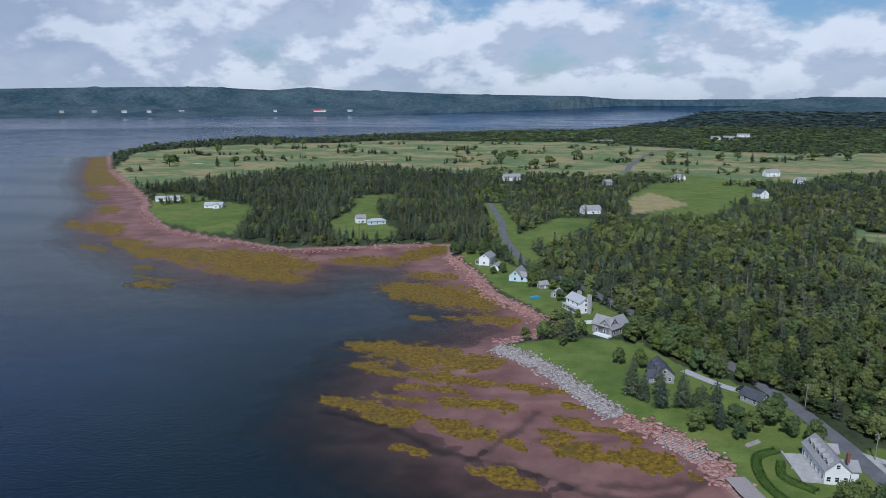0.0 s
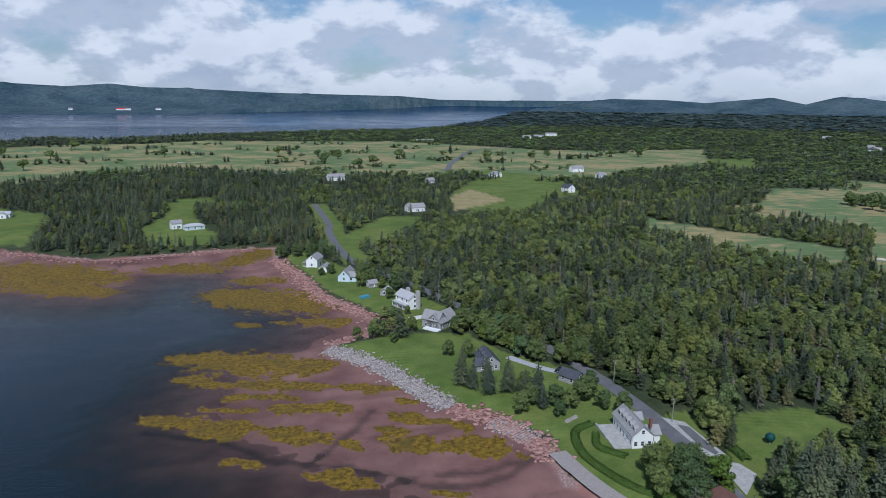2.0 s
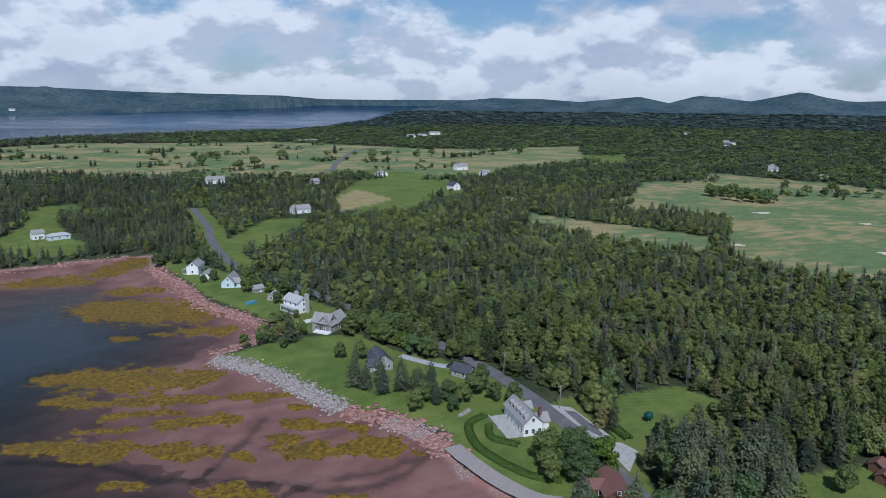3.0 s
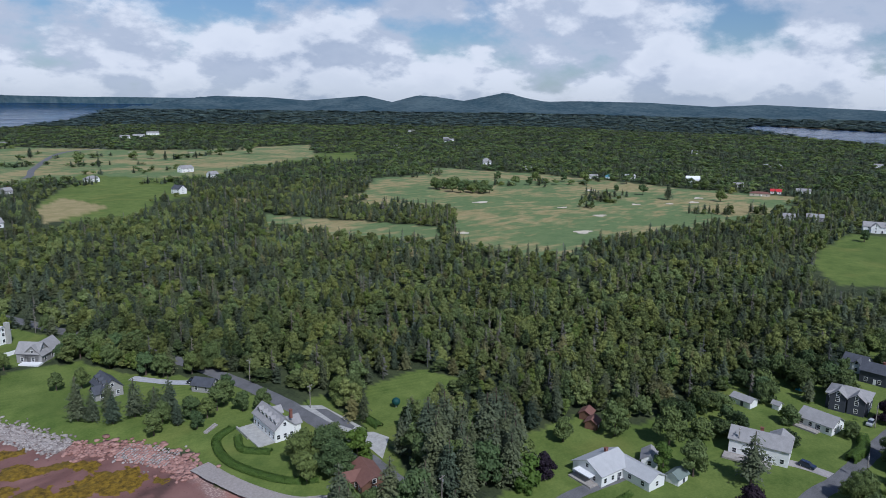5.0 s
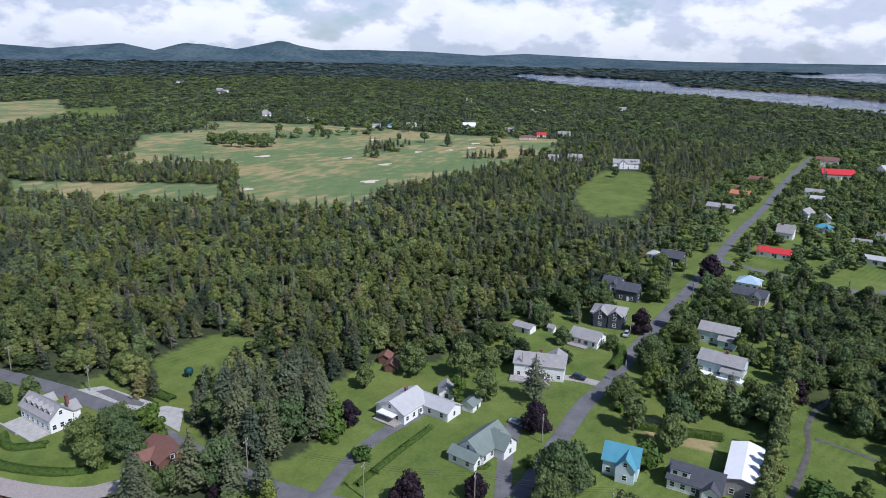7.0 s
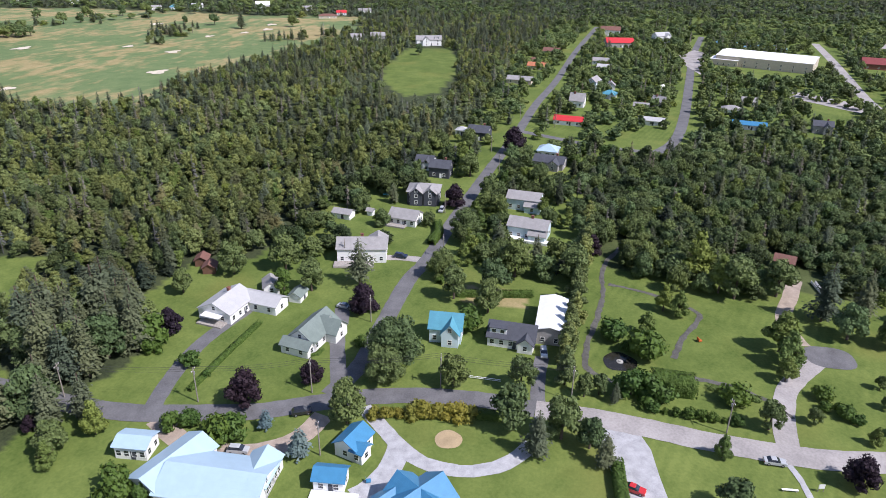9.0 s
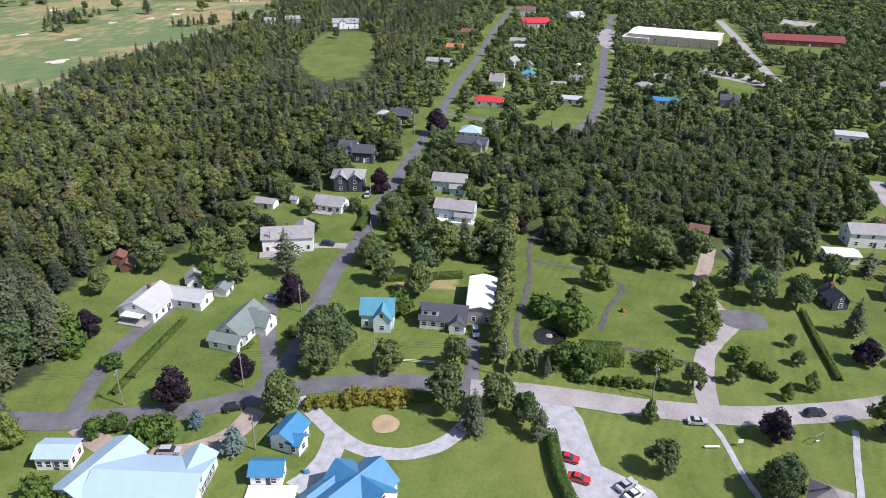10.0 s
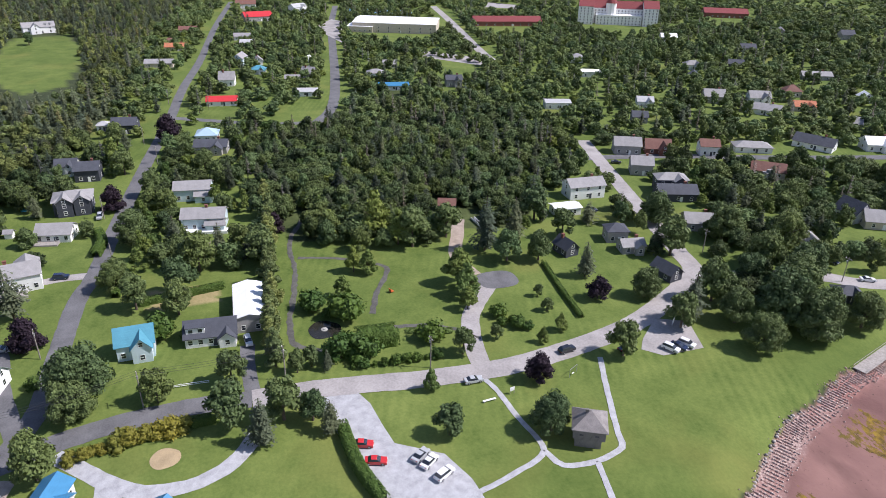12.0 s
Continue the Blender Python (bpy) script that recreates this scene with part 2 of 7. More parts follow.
def ground_material():
    n = Nodes("ground_cover", 0.95, 0.15)
    big, mid, fine = n.noise(0.012), n.noise(0.12), n.noise(1.4)
    mott = n.math("ADD", n.math("MULTIPLY", mid, 0.6), n.math("MULTIPLY", fine, 0.4))
    under = n.mix(n.ramp(mott, 0.35, 0.65), (0.026, 0.036, 0.018), (0.07, 0.085, 0.038))
    sep = n.node("ShaderNodeSeparateXYZ")
    n.link(n.co.outputs["Object"], sep.inputs[0])
    run = n.math("ADD", n.math("MULTIPLY", sep.outputs[0], 0.35), n.math("MULTIPLY", sep.outputs[1], 0.94))
    stripes = n.math("MULTIPLY", n.math("SINE", n.math("MULTIPLY", run, 2.4)), n.ramp(n.noise(0.022), 0.50, 0.60, 0.0, 0.035))
    tone = n.math("ADD", n.math("ADD", n.math("MULTIPLY", mott, 0.75), n.math("MULTIPLY", big, 0.25)), stripes)
    lawn = n.mix(n.ramp(tone, 0.36, 0.66), (0.074, 0.114, 0.024), (0.170, 0.212, 0.054))
    fair = n.mix(n.ramp(tone, 0.36, 0.66), (0.100, 0.155, 0.062), (0.175, 0.220, 0.092))
    dryn = n.math("ADD", n.math("MULTIPLY", big, 0.55), n.math("MULTIPLY", n.noise(0.045, stretch=(1, 2.2, 1), turn=30), 0.45))
    dry = n.mix(n.ramp(mott, 0.35, 0.65), (0.23, 0.20, 0.085), (0.36, 0.29, 0.15))
    golf = n.mix(n.ramp(dryn, 0.475, 0.555), fair, dry)
    lawn = n.mix(n.ramp(n.noise(0.028, 3), 0.54, 0.70, 0.0, 0.42), lawn, (0.21, 0.20, 0.055))
    lawn = n.mix(n.ramp(n.noise(0.016, 3, vec=None, stretch=(1, 1, 1), turn=40), 0.52, 0.66, 0.0, 0.4), lawn, (0.062, 0.102, 0.021))
    col = n.mix(n.attr("lawn"), under, lawn)
    col = n.mix(n.attr("golf"), col, golf)
    col = n.mix(n.attr("dry"), col, dry)
    # red tidal flat with beds of yellow-brown weed in streaks
    sand = n.mix(n.ramp(n.noise(0.05, 6), 0.35, 0.65), (0.150, 0.076, 0.066), (0.255, 0.140, 0.118))
    sand = n.mix(n.ramp(n.noise(0.022, 5, stretch=(1, 2.6, 1), turn=-14), 0.54, 0.66, 0.0, 0.6), sand, (0.10, 0.052, 0.044))
    sand = n.mix(n.ramp(n.noise(0.9, 5, 0.7), 0.62, 0.70, 0.0, 0.7), sand, (0.05, 0.032, 0.024))
    sand = n.mix(n.math("MULTIPLY", n.attr("wet"), 0.45), sand, n.mix(1.0, sand, (0.55, 0.6, 0.6), "MULTIPLY"))
    sand = n.mix(n.math("MULTIPLY", n.attr("mud"), 0.6), sand, (0.036, 0.028, 0.024))
    w = n.math("ADD", n.attr("weed"), n.ramp(n.noise(0.45, 5, 0.65, stretch=(1, 1.8, 1)), 0.35, 0.65, -0.35, 0.35))
    weedc = n.mix(n.ramp(n.noise(0.6, 5, 0.7), 0.35, 0.65), (0.066, 0.042, 0.010), (0.250, 0.158, 0.018))
    weedc = n.mix(n.ramp(n.noise(0.09, 4), 0.50, 0.66, 0.0, 0.6), weedc, (0.10, 0.075, 0.020))
    beach = n.mix(n.math("MULTIPLY", n.ramp(w, 0.42, 0.58), n.ramp(n.attr("weed"), 0.0, 0.1), True), sand, weedc)
    stone = n.node("ShaderNodeTexVoronoi")
    stone.inputs["Scale"].default_value = 1.6
    n.link(n.co.outputs["Object"], stone.inputs["Vector"])
    shing = n.mix(n.ramp(stone.outputs["Distance"], 0.1, 0.6), (0.50, 0.38, 0.33), (0.26, 0.17, 0.15))
    shing = n.mix(n.ramp(n.noise(0.09, 4), 0.45, 0.6), shing, (0.30, 0.15, 0.125))
    beach = n.mix(n.attr("shingle"), beach, shing)
    col = n.mix(n.attr("beach"), col, beach)
    n.color(col)
    n.put(n.b.inputs["Roughness"], n.ramp(n.attr("beach"), 0, 1, 0.95, 0.62))
    n.bump(mott, 0.6, 0.25)
    return n.mat


def water_material():
    n = Nodes("sea_water", 0.10, 0.16)
    n.b.inputs["IOR"].default_value = 1.33
    d = n.attr("depth")
    streak = n.ramp(n.noise(0.004, 5, stretch=(1, 3, 1), turn=20), 0.4, 0.62)
    deep = n.mix(streak, (0.003, 0.020, 0.060), (0.006, 0.036, 0.092))
    n.color(n.mix(n.ramp(d, 0.3, 4.0), (0.014, 0.022, 0.021), deep))
    n.put(n.b.inputs["Alpha"], n.ramp(d, 0.0, 0.9, 0.25, 0.97))
    n.put(n.b.inputs["Roughness"], n.ramp(streak, 0, 1, 0.10, 0.22))
    n.bump(n.math("ADD", n.noise(0.5, 6, 0.6, stretch=(1, 1.8, 1)), n.math("MULTIPLY", n.noise(0.06, 3), 1.5)), 0.35, 0.35)
    return n.mat


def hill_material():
    n = Nodes("far_hills_blue_haze", 0.95, 0.1)
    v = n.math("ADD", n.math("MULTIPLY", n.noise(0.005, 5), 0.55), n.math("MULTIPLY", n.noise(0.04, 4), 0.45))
    # the blue of distant air is part of the hills' base colour
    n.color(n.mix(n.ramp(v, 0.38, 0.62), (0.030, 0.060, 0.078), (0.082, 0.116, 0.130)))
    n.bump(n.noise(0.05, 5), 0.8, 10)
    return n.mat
M["ground"], M["water"], M["hill"] = ground_material(), water_material(), hill_material()

# ---- plan ----
# the bank of the land, from the far point of the golf course to the town's beach
BANK = [(-640, 1330), (-500, 1045), (-313, 725), (-284, 654), (-222, 550), (-154, 504), (-105, 474), (-59, 485), (-10, 494),
        (7, 490), (8, 449), (22, 402), (30, 361), (44, 333), (53, 294), (25, 279), (40, 259), (52, 232), (60, 211), (72, 199),
        (81, 180), (79, 160), (84, 145), (88, 128), (80, 100), (72, 70), (70, 20), (70, -60), (74, -89), (83, -102), (90, -113),
        (93, -124), (100, -139), (104, -160), (110, -200), (125, -300), (200, -600), (500, -1500)]
# the edge of the water at this tide, seen from the land
TIDE = [(400, -1500), (120, -500), (60, -200), (45, -120), (40, -60), (41, 60), (39, 130), (33, 164), (25, 175), (8, 186), (-5, 202), (-18, 220),
        (-17, 232), (-14, 245), (-9, 263), (13, 282), (27, 304), (26, 334), (3, 377), (-14, 404), (-32, 438), (-45, 434), (-75, 432), (-91, 393),
        (-146, 416), (-185, 454), (-226, 492), (-310, 575), (-345, 690), (-490, 930), (-665, 1300)]
# beds of rockweed: both ends and the width
WEED_NEAR = [(-37, 286, 20, 259, 22), (-36, 263, -15, 252, 9), (-14, 253, 18, 241, 9), (-17, 241, 9, 233, 6), (-42, 230, -22, 220, 11),
             (-25, 218, -7, 212, 12), (-2, 211, 15, 201, 11), (1, 227, 25, 220, 9), (31, 205, 41, 198, 7), (37, 211, 54, 202, 6),
             (35, 194, 49, 186, 8), (52, 190, 67, 179, 12), (8, 182, 27, 172, 6), (21, 240, 44, 231, 7), (-16, 195, -2, 189, 4)]
WEED_SMALL = [(55, 200, 62, 195, 5), (42, 222, 47, 218, 5), (20, 197, 26, 194, 5), (-24, 234, -4, 226, 4), (41, 165, 49, 162, 3), (70, 175, 74, 173, 3)]
WEED_COVE = [(-29, 383, 25, 347, 38), (14, 325, 37, 316, 12), (-19, 411, 8, 401, 16), (-59, 446, -32, 440, 20), (-1, 327, 11, 322, 6),
             (-15, 327, -7, 321, 8), (-186, 469, -90, 427, 45), (-152, 434, -83, 395, 25), (-221, 484, -182, 458, 28), (-74, 446, -36, 450, 18),
             (-24, 452, 4, 485, 26), (-30, 364, -12, 362, 12), (-183, 389, -160, 379, 13), (-174, 399, -153, 392, 5), (-190, 409, -179, 402, 8), (-199, 430, -184, 424, 9)]
WEED_POINT = [(-250, 520, -215, 480, 22), (-300, 590, -262, 540, 26), (-338, 690, -312, 640, 20), (-420, 820, -370, 740, 22), (-330, 600, -300, 560, 12), (-270, 500, -240, 476, 10)]
# dark channels that drain the flat
MUD = [[(-40, 219), (-17, 208), (-3, 193), (17, 184), (32, 176), (39, 168), (55, 164), (64, 166), (76, 175)], [(32, 216), (24, 203), (17, 196), (11, 188)],
       [(-30, 431), (-16, 451), (1, 485)], [(-89, 476), (-94, 428), (-94, 396)], [(44, 172), (57, 170), (69, 172)]]


def polar(*rows):
    """Points from degrees clockwise of +y and metres from the camera's foot, to fit its view."""
    return [(d * math.sin(radians(a)), d * math.cos(radians(a))) for a, d in rows]


NORTH = polar((-23, 1719), (-15, 2087), (-12, 1960), (-4, 2216), (5, 2454), (12, 2672), (18, 4223), (20.6, 8000), (26, 12000), (33, 26000), (45, 60000))
MAINLAND = BANK[::-1] + NORTH + polar((80, 60000), (120, 60000), (150, 20000)) + [(3000, -3500)]
EAST_BAY = polar((69, 4150), (74, 2800), (77.5, 2500), (86, 2050), (92, 1790), (99.8, 1660), (106, 1600), (107, 1950), (99.8, 2080), (91.9, 2590), (81.9, 3143), (81, 3782), (77, 4180), (70, 5000))
FAR_BAY = polar((88, 6000), (91, 5129), (99.5, 3566), (112, 3000), (112, 9000), (95, 9000))
NW_SHORE = polar((-80, 4300), (-32, 4983), (-25, 5076), (-17, 5496), (-10, 5437), (0.7, 6970), (8.9, 10786), (14, 24000), (14, 60000), (-80, 60000))

GOLF_N = [(-495, 1032), (-382, 883), (-271, 1086), (-142, 1196), (-60, 1143), (82, 1050), (262, 1012), (365, 1104), (438, 987),
          (656, 1046), (749, 1156), (817, 1143), (1000, 1424), (789, 1400), (600, 1430), (500, 1600), (330, 1800), (100, 1800),
          (-135, 1860), (-272, 1720), (-430, 1700), (-570, 1520), (-610, 1360)]
GOLF_S = [(433, 594), (492, 565), (531, 494), (417, 388), (397, 363), (395, 305), (424, 274), (472, 289), (532, 286), (649, 256),
          (795, 243), (859, 250), (860, 305), (837, 371), (848, 504), (845, 621), (823, 705), (800, 794), (686, 714), (615, 729), (511, 616)]
STRIP = [(298, 492), (309, 463), (315, 407), (335, 372), (355, 344), (406, 394), (393, 420), (373, 469), (359, 487), (335, 548)]
MANOR_FIELD = [(530, 142), (482, 128), (440, 104), (456, 84), (520, 82), (590, 92), (652, 108), (640, 146)]
DRY_FIELDS = ([(193, 713), (237, 784), (248, 690), (238, 674), (174, 621)], [(345, 660), (375, 650), (370, 620), (345, 625)], [(176, 24), (186, 24), (186, 6), (176, 6)])
GREEN_FIELDS = ([(324, 902), (386, 841), (350, 720), (320, 696), (255, 675), (245, 760), (274, 839)],
                [(-274, 630), (-318, 760), (-277, 751), (-215, 690), (-188, 668), (-163, 525), (-195, 535), (-229, 570)], [(-98, 580), (-86, 640), (-94, 720), (-72, 720), (-58, 620), (-44, 560), (-34, 540), (-36, 503), (-58, 499), (-84, 508)],
                [(-90, 745), (-55, 760), (-50, 690), (-75, 685)], [(-35, 725), (-15, 725), (-20, 690), (-35, 690)],
                [(400, 960), (500, 980), (480, 880), (420, 880)], [(780, 1880), (900, 2000), (860, 2060), (760, 1960)],
                [(57, 519), (100, 599), (136, 600), (125, 552), (80, 484), (56, 466)],
                [(195, 583), (186, 704), (260, 860), (333, 955), (383, 945), (400, 900), (345, 790), (300, 700), (260, 625), (222, 587)],
                [(310, 928), (361, 891), (417, 863), (493, 907), (603, 996), (670, 983), (769, 952), (930, 1152), (760, 1160), (656, 1050), (438, 1000), (365, 1104), (262, 1012)])
SHORE_LAWN = [(10, 455), (24, 462), (44, 420), (58, 385), (80, 335), (92, 300), (88, 284), (60, 290), (47, 333), (31, 365), (23, 405)]
LAWN_D = [(28, 279), (58, 284), (84, 278), (92, 254), (112, 226), (118, 206), (100, 194), (84, 182), (72, 198), (60, 211), (52, 232), (40, 259)]
LAWN_E = [(81, 180), (100, 196), (114, 204), (126, 180), (124, 140), (112, 112), (96, 120), (85, 145), (80, 160)]
BALL_LAWN = [(149, 181), (176, 179), (180, 156), (162, 158), (137, 147), (127, 134), (124, 150), (134, 165)]
ROAD_GAP = [(37, 690), (58, 690), (61, 560), (57, 500), (67, 428), (46, 420), (39, 470), (41, 540)]
NOOK = [(121, 185), (134, 186), (130, 168), (122, 168)]
TOWN = [(108, 108), (135, 100), (146, 108), (152, 120), (186, 114), (192, 96), (212, 92), (250, 88), (300, 68), (400, 50), (560, 44), (700, 40), (900, 0),
        (1000, -150), (900, -900), (300, -700), (125, -300), (104, -160), (100, -139), (90, -113), (74, -89), (70, -60), (72, 70), (86, 110)]
GROVE = [(208, -20), (225, -14), (300, -12), (330, -30), (340, -60), (420, -90), (400, -130), (340, -150), (262, -140), (240, -125), (214, -112), (200, -92), (206, -60)]
TOWN_GREENS = ([(495, -155), (455, -156), (440, -172), (466, -190)], [(706, -200), (700, -228), (620, -208), (640, -200)], [(350, -24), (386, -38), (388, -60), (362, -62), (345, -45)],
               [(809, -319), (774, -352), (735, -342), (760, -304)])
OPEN = [GOLF_N, GOLF_S, STRIP, MANOR_FIELD, SHORE_LAWN, LAWN_D, LAWN_E, BALL_LAWN, NOOK, ROAD_GAP, *DRY_FIELDS, *GREEN_FIELDS]


def inside(poly, x, y):
    """Which of the points lie in the polygon."""
    x, y = np.asarray(x, float), np.asarray(y, float)
    res = np.zeros(x.shape, bool)
    for (ax, ay), (bx, by) in zip(poly, poly[1:] + poly[:1]):
        if ay == by:
            continue
        hit = ((ay > y) != (by > y)) & (x < (bx - ax) * (y - ay) / (by - ay) + ax)
        res ^= hit
    return res


def away(line, x, y):
    """The distance of the points from an open line."""
    best = np.full(np.shape(x), 1e9)
    for (ax, ay), (bx, by) in zip(line, line[1:]):
        ux, uy = bx - ax, by - ay
        s = np.clip(((x - ax) * ux + (y - ay) * uy) / (ux * ux + uy * uy + 1e-9), 0, 1)
        best = np.minimum(best, np.hypot(x - ax - s * ux, y - ay - s * uy))
    return best


def smooth(v, a, b):
    s = np.clip((v - a) / (b - a), 0, 1)
    return s * s * (3 - 2 * s)


def wob(x, y, seed=0.0):
    """A cheap, smooth, uneven field from -1 to 1."""
    return (np.sin(x * 1.0 + 1.7 * np.sin(y * 0.63 + seed)) + np.sin(y * 1.13 + 1.5 * np.sin(x * 0.71 + 2 * seed))
            + 0.6 * np.sin(x * 2.3 - y * 1.9 + seed)) / 2.6


BEACH = BANK + TIDE


def weed_cover(x, y):
    """How much rockweed lies on the flat, from 0 to 1: ragged beds that thin out at their ends."""
    x, y = np.asarray(x, float), np.asarray(y, float)
    best = np.full(x.shape, -9.0)
    reach = (x > -450) & (x < 90) & (y > 140) & (y < 850)
    if not reach.any():
        return np.zeros(x.shape)
    px, py = x[reach], y[reach]
    px, py = px + 2.2 * wob(px * 0.21, py * 0.27, 0.4), py + 1.6 * wob(py * 0.31, px * 0.23, 1.9)
    top = np.full(px.shape, -9.0)
    for ax, ay, bx, by, w in WEED_NEAR + WEED_SMALL + WEED_COVE + WEED_POINT:
        ux, uy = bx - ax, by - ay
        s = np.clip(((px - ax) * ux + (py - ay) * uy) / (ux * ux + uy * uy), 0.06, 0.94)
        dist = np.hypot(px - ax - s * ux, py - ay - s * uy)
        top = np.maximum(top, 1 - dist / (0.62 * w * (0.55 + 1.8 * s * (1 - s))))
    rag = 0.42 * wob(px * 0.42, py * 0.66, 3.1) + 0.34 * wob(px * 1.05, py * 1.5, 0.8)
    best[reach] = smooth(top + rag - 0.04, 0.0, 0.22)
    return np.maximum(best, 0.0)


def channel(x, y):
    """The dark drainage lines of the flat, from 0 to 1."""
    d = np.minimum.reduce([away(line, x, y) for line in MUD])
    return 1 - smooth(d + 1.3 * wob(x * 0.5, y * 0.6, 1.0), 0.2, 2.6)
_az = np.array([-80, -32, -27, -19, -13.7, -10.8, -8.4, -5.7, 0.7, 9.8, 18, 25.5, 32, 35, 39.6, 41.8, 43.9, 45.5, 47.6, 49, 51, 52.5, 54.2, 56.7, 62.2, 67, 70.4, 78, 84, 88.2, 91, 99.5, 112, 150])
_el = np.array([0.6, 0.79, 0.93, 1.08, 0.85, 1.1, 0.88, 0.86, 0.62, 0.5, 0.4, 0.42, 0.35, 0.15, 0.58, 0.12, 0.68, 0.55, 0.28, 0.55, 0.98, 0.6, 0.3, 0.37, 0.36, 0.12, 0.3, 0.0, -0.4, -0.3, -0.5, -0.8, -0.5, 0.2])


def land(x, y):
    d = np.hypot(x, y)
    on = inside(MAINLAND, x, y)
    on &= ~(inside(EAST_BAY, x, y) | inside(FAR_BAY, x, y))
    on |= inside(NW_SHORE, x, y)
    return on | (d > 26000)


def height(x, y):
    """The height of the ground, and which of it is land and which tidal flat."""
    d = np.hypot(x, y)
    on = land(x, y)
    flat = inside(BEACH, x, y) & ~on
    db, dt = away(BANK, x, y), away(TIDE, x, y)
    near = d < 600
    z = np.where(on, 2.6 + 1.4 * smooth(db, 0, 9), -np.where(near, 0.018, 0.03) * np.minimum(dt, db))
    z = np.where(on, z, np.maximum(z, -6.0))
    rise = dt / (dt + db + 0.1)
    z = np.where(flat, 2.3 * rise ** 1.35 + (0.10 * wob(x * 0.11, y * 0.3) + 0.07 * wob(x * 0.5, y * 0.6, 1.1)) * np.minimum(1, db / 8), z)
    z = np.where(~on & ~flat & (d < 900), z + 0.08 * wob(x * 0.1, y * 0.3) + 0.05 * wob(x * 0.45, y * 0.5, 2.0), z)
    w = weed_cover(x, y) * (~on)
    z = z + w * np.maximum(0.16, 0.24 - z) * (0.85 + 0.25 * wob(x * 1.3, y * 1.5, 0.3))
    z = z - 0.12 * channel(x, y) * (~on)
    az = np.degrees(np.arctan2(x, y))
    top = SPOT[2] + 15000 * np.tan(np.radians(np.interp(az, _az, _el)))
    ridge = np.maximum(top, 10) * (smooth(d, 6500, 15000) + 0.10 * wob(az * 2.1, d * 0.0011) * smooth(d, 6500, 9000) * (d < 14000))
    low = 38 * (1 + wob(az * 0.9, d * 0.0006)) * smooth(d, 5200, 7500) * (az < 10)
    z = np.where(on, z + np.where(d > 5000, np.maximum(ridge, low), 0) + 12 * smooth(d, 1500, 3500) * (az > 20) * smooth(-az, -64, -56), z)
    return z, on, flat


def draw_in(x, y, z):
    """Brings what lies beyond three kilometres nearer, so that the hills stay within the lens's reach."""
    d = np.hypot(x, y) + 1e-9
    k = np.where(d > 3000, (3000 + 1750 * (1 - np.exp(-(d - 3000) / 4500))) / d, 1.0)
    return x * k, y * k, SPOT[2] + (z - SPOT[2]) * k


def mesh_from(name, verts, faces, mat, attrs=None, smooth_faces=False):
    """A mesh from arrays: vertices and quads or triangles."""
    me = bpy.data.meshes.new(name)
    verts, faces = np.asarray(verts, np.float32), np.asarray(faces, np.int32)
    k = faces.shape[1]
    me.vertices.add(len(verts))
    me.vertices.foreach_set("co", verts.ravel())
    me.loops.add(faces.size)
    me.loops.foreach_set("vertex_index", faces.ravel())
    me.polygons.add(len(faces))
    me.polygons.foreach_set("loop_start", np.arange(0, faces.size, k, dtype=np.int32))
    me.polygons.foreach_set("loop_total", np.full(len(faces), k, np.int32))
    if smooth_faces:
        me.polygons.foreach_set("use_smooth", np.ones(len(faces), bool))
    for key, vals in (attrs or {}).items():
        me.attributes.new(key, "FLOAT", "POINT").data.foreach_set("value", np.asarray(vals, np.float32))
    me.materials.append(mat)
    me.update()
    return me


